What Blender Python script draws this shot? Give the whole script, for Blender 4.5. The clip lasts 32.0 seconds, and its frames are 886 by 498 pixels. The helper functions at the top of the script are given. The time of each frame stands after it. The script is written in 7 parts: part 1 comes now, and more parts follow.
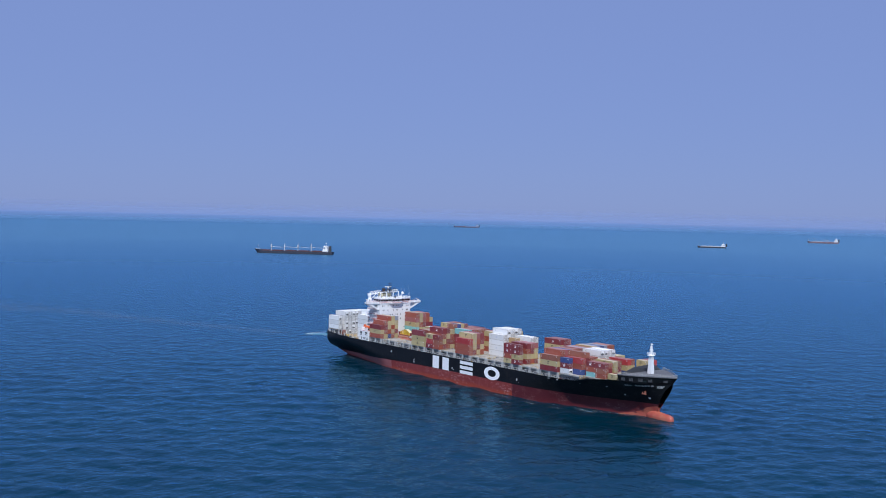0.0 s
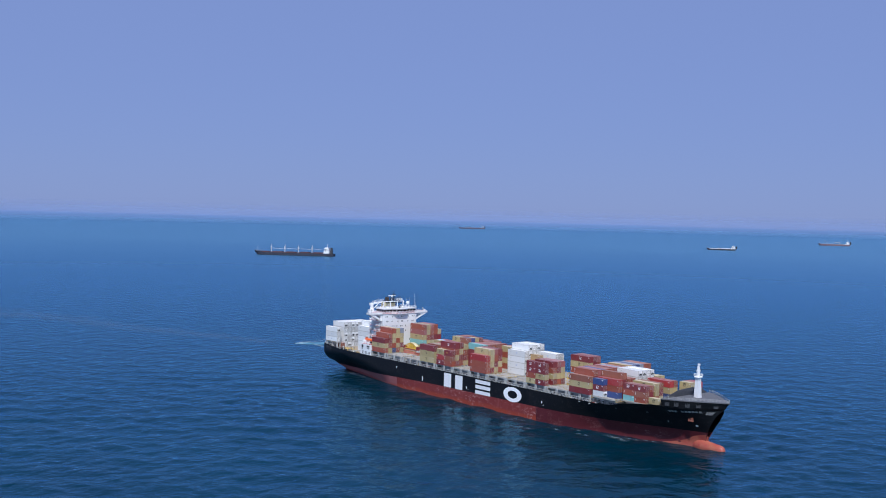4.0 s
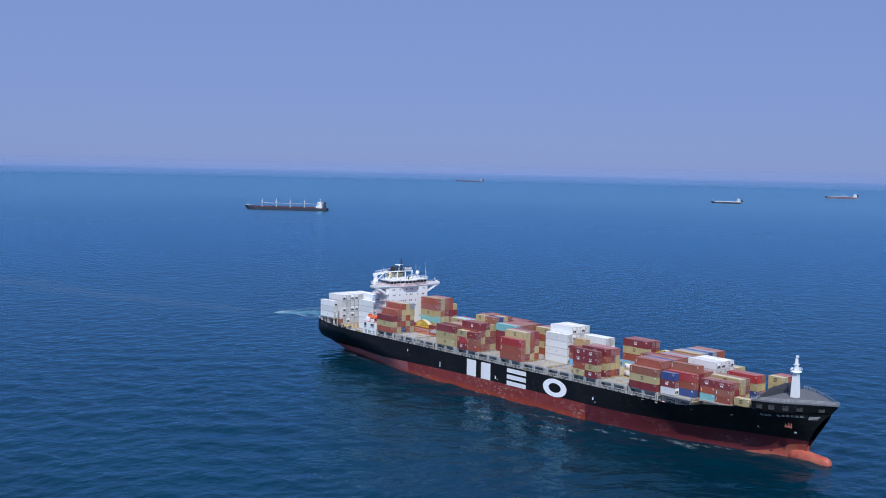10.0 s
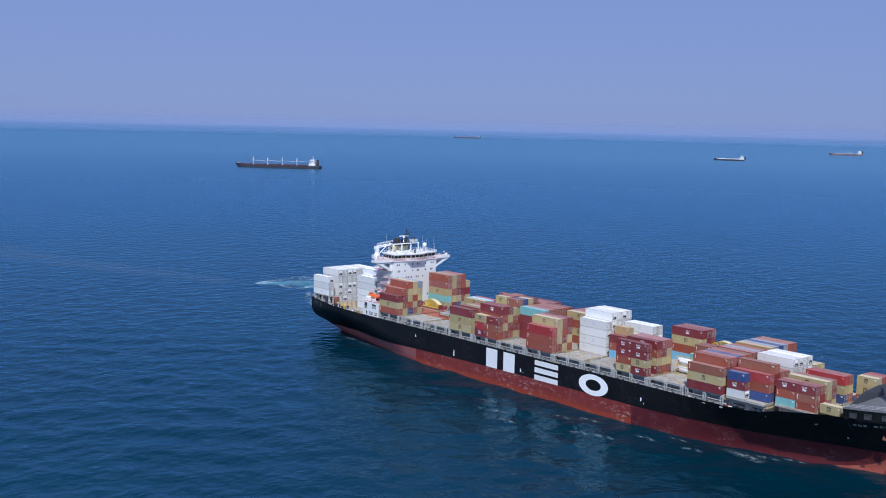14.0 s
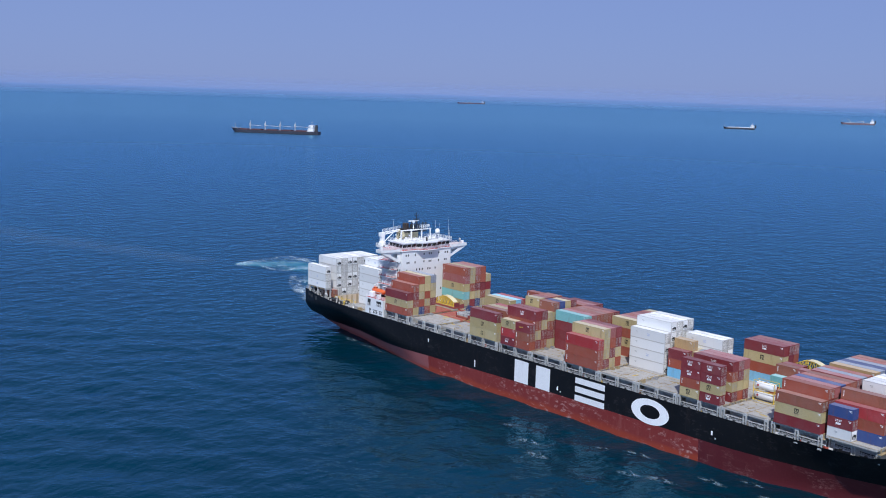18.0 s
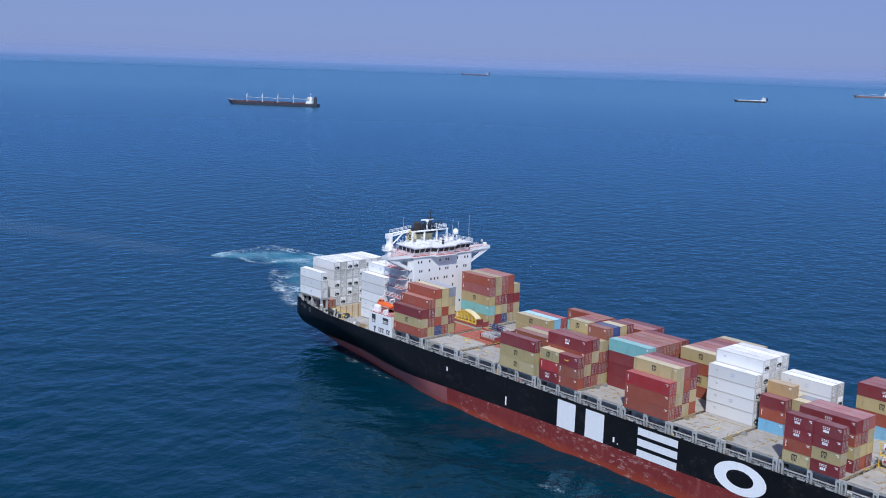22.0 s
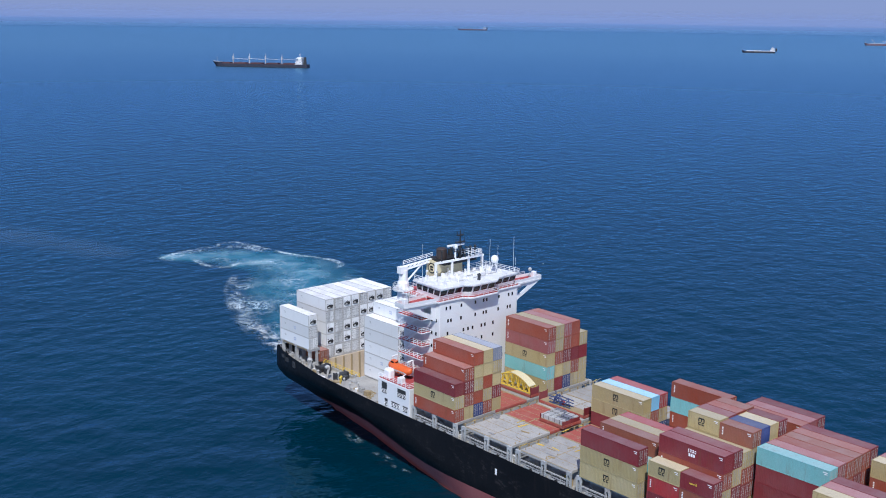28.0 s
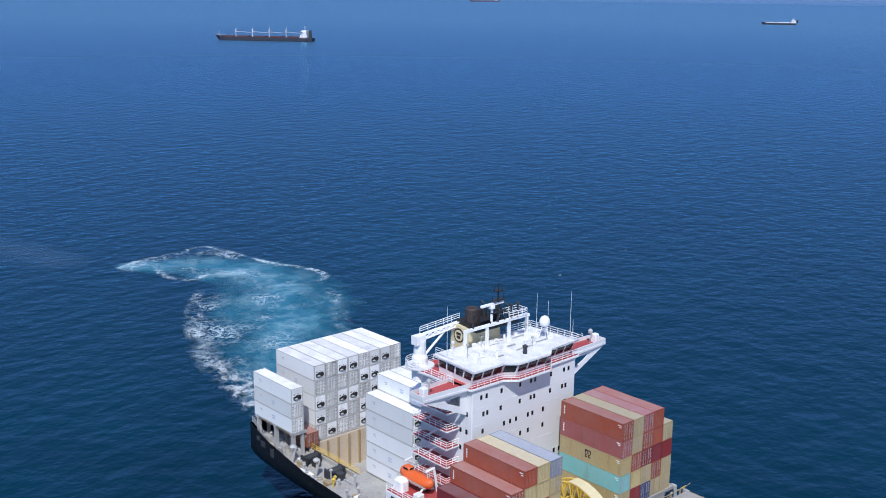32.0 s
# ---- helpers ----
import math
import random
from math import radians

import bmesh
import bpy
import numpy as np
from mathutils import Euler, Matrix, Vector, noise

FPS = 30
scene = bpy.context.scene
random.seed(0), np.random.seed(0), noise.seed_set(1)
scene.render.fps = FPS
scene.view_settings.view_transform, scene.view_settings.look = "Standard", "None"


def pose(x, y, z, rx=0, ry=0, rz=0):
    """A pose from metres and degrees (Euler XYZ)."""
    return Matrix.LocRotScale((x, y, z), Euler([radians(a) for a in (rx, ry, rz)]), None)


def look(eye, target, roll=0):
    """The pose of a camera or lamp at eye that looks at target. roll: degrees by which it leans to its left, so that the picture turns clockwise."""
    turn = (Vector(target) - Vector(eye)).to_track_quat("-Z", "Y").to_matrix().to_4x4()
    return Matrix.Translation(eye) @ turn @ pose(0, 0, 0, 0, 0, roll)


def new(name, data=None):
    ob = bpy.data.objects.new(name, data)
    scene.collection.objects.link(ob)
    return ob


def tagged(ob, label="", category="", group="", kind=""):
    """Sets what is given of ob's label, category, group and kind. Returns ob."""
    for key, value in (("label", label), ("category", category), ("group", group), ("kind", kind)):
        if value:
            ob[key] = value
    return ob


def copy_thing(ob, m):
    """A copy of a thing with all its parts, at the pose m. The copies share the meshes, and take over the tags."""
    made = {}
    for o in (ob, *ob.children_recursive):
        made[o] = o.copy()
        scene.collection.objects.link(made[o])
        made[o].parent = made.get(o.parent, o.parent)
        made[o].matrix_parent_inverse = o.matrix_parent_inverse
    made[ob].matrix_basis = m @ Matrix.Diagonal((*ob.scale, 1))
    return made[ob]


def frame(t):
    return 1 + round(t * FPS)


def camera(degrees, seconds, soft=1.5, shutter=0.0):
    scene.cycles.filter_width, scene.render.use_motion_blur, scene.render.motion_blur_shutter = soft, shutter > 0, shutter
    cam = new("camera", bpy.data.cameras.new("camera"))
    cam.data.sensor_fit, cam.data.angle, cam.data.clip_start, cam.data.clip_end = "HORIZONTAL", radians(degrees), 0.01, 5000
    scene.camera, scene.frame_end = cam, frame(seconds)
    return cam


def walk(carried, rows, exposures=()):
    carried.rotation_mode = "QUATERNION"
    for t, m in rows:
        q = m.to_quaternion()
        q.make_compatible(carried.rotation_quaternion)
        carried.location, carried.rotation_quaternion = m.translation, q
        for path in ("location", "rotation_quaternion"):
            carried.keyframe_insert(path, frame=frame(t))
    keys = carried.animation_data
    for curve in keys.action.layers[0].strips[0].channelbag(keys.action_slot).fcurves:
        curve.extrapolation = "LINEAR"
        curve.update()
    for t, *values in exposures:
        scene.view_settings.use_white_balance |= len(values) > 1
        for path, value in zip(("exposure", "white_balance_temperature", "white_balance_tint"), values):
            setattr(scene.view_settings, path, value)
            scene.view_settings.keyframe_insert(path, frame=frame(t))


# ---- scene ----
degrees_across = 45.29
path = [
    (0, pose(574.23, -369.87, 89.74, 88.156, -1.245, 53.034)),
    (1, pose(564.66, -359.97, 89.75, 88.165, -1.176, 53.185)),
    (2, pose(554.91, -350.66, 89.80, 88.199, -1.160, 53.311)),
    (3, pose(544.96, -342.05, 89.87, 88.207, -1.245, 53.381)),
    (3.5, pose(539.92, -338.03, 89.94, 88.200, -1.342, 53.416)),
    (5.5, pose(520.00, -325.65, 90.66, 88.203, -1.419, 53.169)),
    (6, pose(514.90, -321.65, 90.59, 88.168, -1.525, 53.188)),
    (6.5, pose(509.76, -317.50, 90.61, 88.152, -1.532, 53.194)),
    (7, pose(504.65, -313.20, 90.61, 88.140, -1.503, 53.212)),
    (7.5, pose(499.42, -308.72, 90.63, 87.801, -1.430, 53.229)),
    (8, pose(494.19, -304.11, 90.79, 87.030, -1.384, 53.276)),
    (8.5, pose(489.03, -299.50, 90.93, 86.511, -1.287, 53.329)),
    (9, pose(483.85, -295.08, 91.08, 86.188, -1.316, 53.366)),
    (9.5, pose(478.34, -291.15, 91.11, 85.911, -1.220, 53.303)),
    (10, pose(472.81, -287.49, 91.15, 85.640, -1.264, 53.240)),
    (11, pose(461.69, -280.21, 91.32, 85.068, -1.330, 53.080)),
    (12, pose(450.42, -272.28, 91.52, 84.450, -1.340, 52.964)),
    (13, pose(439.42, -263.31, 91.50, 83.831, -1.406, 53.017)),
    (14, pose(427.77, -253.19, 91.42, 83.308, -1.241, 53.073)),
    (14.5, pose(421.64, -247.84, 91.40, 83.020, -1.656, 53.236)),
    (16.5, pose(398.98, -229.14, 91.35, 82.059, -1.567, 53.335)),
    (17, pose(393.47, -225.08, 91.28, 81.867, -1.587, 53.330)),
    (18, pose(382.56, -217.28, 91.54, 81.456, -1.694, 53.286)),
    (19, pose(371.69, -209.41, 91.78, 81.082, -1.760, 53.227)),
    (20, pose(359.83, -200.00, 91.57, 80.707, -1.976, 53.327)),
    (21, pose(348.27, -189.97, 91.27, 80.321, -2.011, 53.512)),
    (22, pose(336.70, -181.00, 91.47, 79.930, -1.857, 53.507)),
    (23, pose(325.65, -172.86, 91.72, 79.555, -1.904, 53.479)),
    (24, pose(314.85, -164.75, 92.07, 79.185, -1.865, 53.432)),
    (25, pose(304.04, -155.65, 92.15, 78.779, -1.712, 53.525)),
    (25.5, pose(298.12, -150.28, 91.94, 78.546, -1.626, 53.617)),
    (27.5, pose(276.63, -133.51, 91.78, 77.840, -0.868, 53.367)),
    (28, pose(271.50, -129.38, 92.05, 77.590, -0.718, 53.343)),
    (29, pose(261.13, -120.74, 92.30, 77.225, -0.520, 53.286)),
    (30, pose(250.68, -111.64, 92.23, 76.837, -0.741, 53.643)),
    (31, pose(240.52, -102.68, 92.25, 76.500, -0.655, 53.778)),
    (32, pose(227.82, -92.16, 91.77, 76.108, -0.594, 53.983)),
]
cam = camera(degrees_across, 32.0, soft=1.0)
walk(cam, path, exposures=[(0, 0.0, 6050, 9), (32, 0.0, 6050, 9)])


# ---- the vessel's course: metres and radians by seconds ----
def heading(t):
    return 0.0057092 * t - 1.22844e-4 * t ** 2 - 8.4805e-7 * t ** 3 + 7.0982e-8 * t ** 4


def ship_pose(t):
    x = y = 0.0
    n = 160
    for i in range(n):
        h = heading(t * (i + 0.5) / n)
        x += 2.4 * t / n * math.cos(h)
        y += 2.4 * t / n * math.sin(h)
    return pose(x, y, 0, 0, 0, math.degrees(heading(t)))


SEA = -0.9  # level of the water

# ---- daylight: hazy clear sky, sun high on the starboard bow ----
SUN_DIR = Vector((0.48, -0.40, 0.78)).normalized()
world = bpy.data.worlds.new("world")
scene.world = world
world.use_nodes = True
wn = world.node_tree.nodes
wl = world.node_tree.links
sky = wn.new("ShaderNodeTexSky")
sky.sky_type = "NISHITA"
sky.sun_disc = False
sky.sun_elevation = math.asin(SUN_DIR.z)
sky.sun_rotation = math.atan2(SUN_DIR.x, SUN_DIR.y)
sky.altitude = 0
sky.air_density = 1.0
sky.dust_density = 0.3
sky.ozone_density = 5.0
tint = wn.new("ShaderNodeMix")
tint.data_type, tint.blend_type = "RGBA", "MULTIPLY"
tint.inputs[0].default_value = 1.0
tint.inputs[7].default_value = (0.60, 0.68, 1.02, 1)
wl.new(sky.outputs["Color"], tint.inputs[6])
haze = wn.new("ShaderNodeMix")
haze.data_type = "RGBA"
haze.inputs[0].default_value = 0.86
haze.inputs[7].default_value = (2.14, 2.78, 5.24, 1)
wl.new(tint.outputs[2], haze.inputs[6])
wl.new(haze.outputs[2], wn["Background"].inputs["Color"])
wn["Background"].inputs["Strength"].default_value = 0.107
sun = new("sun", bpy.data.lights.new("sun", "SUN"))
sun.data.energy = 3.9
sun.data.angle = radians(0.53)
sun.data.color = (1.0, 0.965, 0.92)
sun.matrix_world = look(SUN_DIR * 400, (0, 0, 0))


# ---- materials ----
def ramp(nt, src, lo, hi, a=0.0, b=1.0):
    n = nt.nodes.new("ShaderNodeMapRange")
    n.inputs[1].default_value, n.inputs[2].default_value = lo, hi
    n.inputs[3].default_value, n.inputs[4].default_value = a, b
    nt.links.new(src, n.inputs[0])
    return n.outputs[0]


def noise_of(nt, vec, scale, detail=4.0, rough=0.55):
    n = nt.nodes.new("ShaderNodeTexNoise")
    n.inputs["Scale"].default_value, n.inputs["Detail"].default_value, n.inputs["Roughness"].default_value = scale, detail, rough
    nt.links.new(vec, n.inputs["Vector"])
    return n.outputs[0]


def blend(nt, fac, a, b):
    n = nt.nodes.new("ShaderNodeMix")
    n.data_type = "RGBA"
    for sock, v in ((n.inputs[0], fac), (n.inputs[6], a), (n.inputs[7], b)):
        if isinstance(v, (int, float)):
            sock.default_value = v
        elif isinstance(v, tuple):
            sock.default_value = (*v, 1)
        else:
            nt.links.new(v, sock)
    return n.outputs[2]


def stretch(nt, vec, s):
    n = nt.nodes.new("ShaderNodeMapping")
    n.inputs["Scale"].default_value = s
    nt.links.new(vec, n.inputs["Vector"])
    return n.outputs[0]


def paint(name, col, rough=0.5, metal=0.0, fade=0.25, faded=None, stain=0.0, stain_col=(0.16, 0.07, 0.03), bump=0.02, per_object=0.12, scale=0.35, streak=False, scuff=None, low=None, grain=0.12):
    """Painted or bare surface: fading at a broad scale, grain at a fine one, rusty stains, a little difference from piece to piece."""
    m = bpy.data.materials.new(name)
    m.use_nodes = True
    nt = m.node_tree
    bsdf = nt.nodes["Principled BSDF"]
    tc = nt.nodes.new("ShaderNodeTexCoord")
    info = nt.nodes.new("ShaderNodeObjectInfo")
    add = nt.nodes.new("ShaderNodeVectorMath")
    add.operation = "MULTIPLY_ADD"
    nt.links.new(info.outputs["Random"], add.inputs[0])
    add.inputs[1].default_value = (37, 53, 71)
    nt.links.new(tc.outputs["Object"], add.inputs[2])
    vec = add.outputs[0]
    if faded is None:
        faded = tuple(c * 0.6 + 0.4 * (sum(col) / 3 + 0.12) for c in col)
    big = ramp(nt, noise_of(nt, vec, scale), 0.35, 0.7, 0.0, fade)
    c = blend(nt, big, col, faded)
    fine = ramp(nt, noise_of(nt, vec, 6.0, 6.0), 0.3, 0.7, 1 - 1.15 * grain, 1 + 0.85 * grain)
    rnd = ramp(nt, info.outputs["Random"], 0, 1, 1 - per_object, 1 + per_object)
    k = nt.nodes.new("ShaderNodeMath")
    k.operation = "MULTIPLY"
    nt.links.new(fine, k.inputs[0])
    nt.links.new(rnd, k.inputs[1])
    mul = nt.nodes.new("ShaderNodeVectorMath")
    mul.operation = "SCALE"
    nt.links.new(c, mul.inputs[0])
    nt.links.new(k.outputs[0], mul.inputs["Scale"])
    c = mul.outputs[0]
    if stain:
        v = stretch(nt, vec, (1.0, 1.0, 0.12)) if streak else vec
        s = ramp(nt, noise_of(nt, v, 0.9, 8.0, 0.7), 0.56, 0.72, 0.0, stain)
        c = blend(nt, s, c, stain_col)
    if low:
        # a paler or rustier zone below a height, with a ragged edge
        lz, lcol, lk = low
        sep = nt.nodes.new("ShaderNodeSeparateXYZ")
        nt.links.new(tc.outputs["Object"], sep.inputs[0])
        w = nt.nodes.new("ShaderNodeMath")
        w.operation = "MULTIPLY_ADD"
        nt.links.new(noise_of(nt, stretch(nt, vec, (0.12, 0.12, 0.6)), 0.6, 6), w.inputs[0])
        w.inputs[1].default_value = 3.4
        nt.links.new(sep.outputs["Z"], w.inputs[2])
        c = blend(nt, ramp(nt, w.outputs[0], lz + 1.2, lz + 2.6, lk, 0.0), c, lcol)
    if scuff:
        # blocky scrapes left by fenders and quays
        scol, sk, s_scale = scuff
        vor = nt.nodes.new("ShaderNodeTexVoronoi")
        vor.distance = "CHEBYCHEV"
        vor.inputs["Scale"].default_value = s_scale
        nt.links.new(stretch(nt, vec, (0.8, 0.3, 1.25)), vor.inputs["Vector"])
        sepc = nt.nodes.new("ShaderNodeSeparateColor")
        nt.links.new(vor.outputs["Color"], sepc.inputs[0])
        pick = ramp(nt, sepc.outputs[0], 0.66, 0.74)
        worn = ramp(nt, noise_of(nt, stretch(nt, vec, (0.5, 0.5, 1.0)), 0.16, 3), 0.38, 0.55)
        fleck = ramp(nt, noise_of(nt, stretch(nt, vec, (0.6, 0.6, 1.6)), 1.6, 9, 0.75), 0.50, 0.60, 0.0, sk)
        a = nt.nodes.new("ShaderNodeMath")
        a.operation = "MULTIPLY"
        nt.links.new(pick, a.inputs[0])
        nt.links.new(worn, a.inputs[1])
        b0 = nt.nodes.new("ShaderNodeMath")
        b0.operation = "MULTIPLY"
        nt.links.new(a.outputs[0], b0.inputs[0])
        nt.links.new(fleck, b0.inputs[1])
        c = blend(nt, b0.outputs[0], c, scol)
    nt.links.new(c, bsdf.inputs["Base Color"])
    bsdf.inputs["Metallic"].default_value = metal
    nt.links.new(ramp(nt, noise_of(nt, vec, 1.5), 0.3, 0.7, rough - 0.08, rough + 0.1), bsdf.inputs["Roughness"])
    if bump:
        b = nt.nodes.new("ShaderNodeBump")
        b.inputs["Strength"].default_value, b.inputs["Distance"].default_value = 0.4, bump
        nt.links.new(noise_of(nt, vec, 3.0, 5.0), b.inputs["Height"])
        nt.links.new(b.outputs[0], bsdf.inputs["Normal"])
    return m


COLOURS = {
    "b": ("brick red", (0.31, 0.066, 0.033)), "d": ("maroon", (0.205, 0.023, 0.028)), "y": ("mustard yellow", (0.44, 0.35, 0.165)),
    "w": ("white", (0.74, 0.74, 0.73)), "t": ("pale teal", (0.20, 0.50, 0.50)), "u": ("navy blue", (0.03, 0.06, 0.20)),
    "l": ("sky blue", (0.18, 0.45, 0.66)), "r": ("bright red", (0.38, 0.03, 0.032)), "g": ("slate grey", (0.22, 0.25, 0.32)),
    "p": ("faded rose red", (0.31, 0.088, 0.085)), "o": ("tan", (0.46, 0.30, 0.13)), "n": ("rust brown", (0.27, 0.085, 0.048)),
}
BOXPAINT = {k: paint("paint_" + v[0].replace(" ", "_"), v[1], rough=0.5, fade=0.38 if k != "w" else 0.12, stain=0.5 if k != "w" else 0.08, streak=True, scale=0.25, grain=0.12 if k != "w" else 0.03, bump=0.02 if k != "w" else 0.004) for k, v in COLOURS.items()}
ROOFPAINT = {k: paint("sunned_" + v[0].replace(" ", "_"), tuple(c * 0.85 + 0.36 * (sum(v[1]) / 3 + 0.10) for c in v[1]), rough=0.65, fade=0.8, faded=tuple(c * 0.6 + 0.5 * (sum(v[1]) / 3 + 0.22) for c in v[1]) if k != "w" else (0.66, 0.65, 0.64), stain=0.45 if k != "w" else 0.12, stain_col=(0.26, 0.17, 0.13), scale=0.3, per_object=0.2) for k, v in COLOURS.items()}
M_REEFER_EDGE = paint("worn_aluminium_edge", (0.56, 0.55, 0.53), 0.5, fade=0.5, faded=(0.42, 0.38, 0.33), stain=0.75, stain_col=(0.24, 0.15, 0.09))
M_REEFER_END = paint("grimy_white_panel", (0.86, 0.86, 0.85), 0.5, fade=0.4, faded=(0.72, 0.71, 0.69), stain=0.35, stain_col=(0.30, 0.22, 0.16), streak=True, scale=0.6, per_object=0.16)
M_BLACK = paint("hull_black", (0.006, 0.0065, 0.008), 0.42, fade=0.5, faded=(0.014, 0.014, 0.016), stain=0.25, stain_col=(0.05, 0.035, 0.03), scale=0.06, streak=True, bump=0.03, scuff=((0.08, 0.07, 0.07), 0.35, 0.7))
M_BLACK.node_tree.nodes["Principled BSDF"].inputs["Specular IOR Level"].default_value = 0.2
M_RED = paint("antifouling_red", (0.20, 0.021, 0.017), 0.55, fade=0.5, faded=(0.27, 0.045, 0.037), stain=0.3, stain_col=(0.36, 0.14, 0.12), scale=0.08, streak=True, bump=0.03, scuff=((0.50, 0.30, 0.27), 0.85, 0.9), low=(0.6, (0.30, 0.042, 0.015), 0.8))
M_PINK = paint("faded_pink_antifouling", (0.40, 0.105, 0.10), 0.55, fade=0.6, faded=(0.46, 0.17, 0.16), stain=0.35, stain_col=(0.30, 0.09, 0.06), scale=0.1, streak=True, bump=0.03, low=(-0.4, (0.34, 0.045, 0.02), 0.9))
M_MAROON = paint("dark_antifouling", (0.095, 0.010, 0.014), 0.5, fade=0.4, faded=(0.125, 0.019, 0.024), stain=0.2, stain_col=(0.2, 0.06, 0.05), scale=0.1, streak=True, scuff=((0.30, 0.14, 0.13), 0.6, 0.4))
M_BULB = paint("orange_red_primer", (0.38, 0.062, 0.048), 0.5, fade=0.7, faded=(0.42, 0.17, 0.09), stain=0.4, stain_col=(0.30, 0.13, 0.08), scale=0.35)
M_WHITE = paint("white_paint", (0.83, 0.83, 0.83), 0.4, fade=0.15, faded=(0.68, 0.68, 0.68), stain=0.1, scale=0.15, streak=True, bump=0.006, grain=0.05)
M_CREAM = paint("cream_paint", (0.62, 0.50, 0.36), 0.5, fade=0.3, stain=0.5, stain_col=(0.25, 0.10, 0.05), streak=True)
M_DECK = paint("weathered_grey_deck", (0.35, 0.34, 0.32), 0.7, fade=0.6, faded=(0.47, 0.45, 0.41), stain=0.75, stain_col=(0.24, 0.15, 0.09), scale=0.3, grain=0.2)
M_COAM = paint("light_grey_steel", (0.44, 0.44, 0.43), 0.6, fade=0.5, stain=0.55, stain_col=(0.28, 0.18, 0.10), scale=0.5, streak=True, grain=0.18)
M_ROOFTOP = paint("scuffed_white_deck", (0.78, 0.78, 0.78), 0.6, fade=0.7, faded=(0.52, 0.53, 0.54), stain=0.4, stain_col=(0.38, 0.36, 0.34), scale=0.5)
M_DKGREY = paint("dark_grey_paint", (0.028, 0.030, 0.036), 0.6, fade=0.3, scale=0.3)
M_FORE = paint("grey_foredeck", (0.105, 0.108, 0.118), 0.7, fade=0.4, scale=0.3)
M_PRIMER = paint("red_oxide_deck", (0.36, 0.075, 0.055), 0.7, fade=0.6, faded=(0.38, 0.15, 0.12), stain=0.6, stain_col=(0.40, 0.35, 0.31), scale=0.5, grain=0.2)
M_REDDECK = paint("red_deck_paint", (0.40, 0.05, 0.05), 0.6, fade=0.3)
M_ORANGE = paint("lifeboat_orange", (0.75, 0.13, 0.02), 0.35, fade=0.15)
M_YELLOW = paint("signal_yellow", (0.72, 0.50, 0.05), 0.45, fade=0.2, stain=0.2)
M_LASH = paint("lashing_gear", (0.36, 0.27, 0.14), 0.7, fade=0.4, stain=0.4)
M_DARK = paint("soot_black", (0.014, 0.014, 0.015), 0.6, fade=0.2)
M_STEEL = paint("galvanised_steel", (0.45, 0.47, 0.50), 0.4, metal=0.8, fade=0.3)
# near-black colour that stands for shade inside openings and gaps
M_SHADE = paint("painted_recess_shade", (0.03, 0.032, 0.035), 0.7)
M_GLASS = paint("dark_window_glass", (0.012, 0.014, 0.018), 0.08, fade=0.1, bump=0)
M_MARK = paint("black_marking", (0.02, 0.02, 0.02), 0.5)
M_WMARK = paint("white_marking", (0.86, 0.86, 0.86), 0.45, stain=0.12, stain_col=(0.3, 0.16, 0.1), streak=True)
M_BLUE = paint("steel_blue_paint", (0.05, 0.08, 0.22), 0.5)


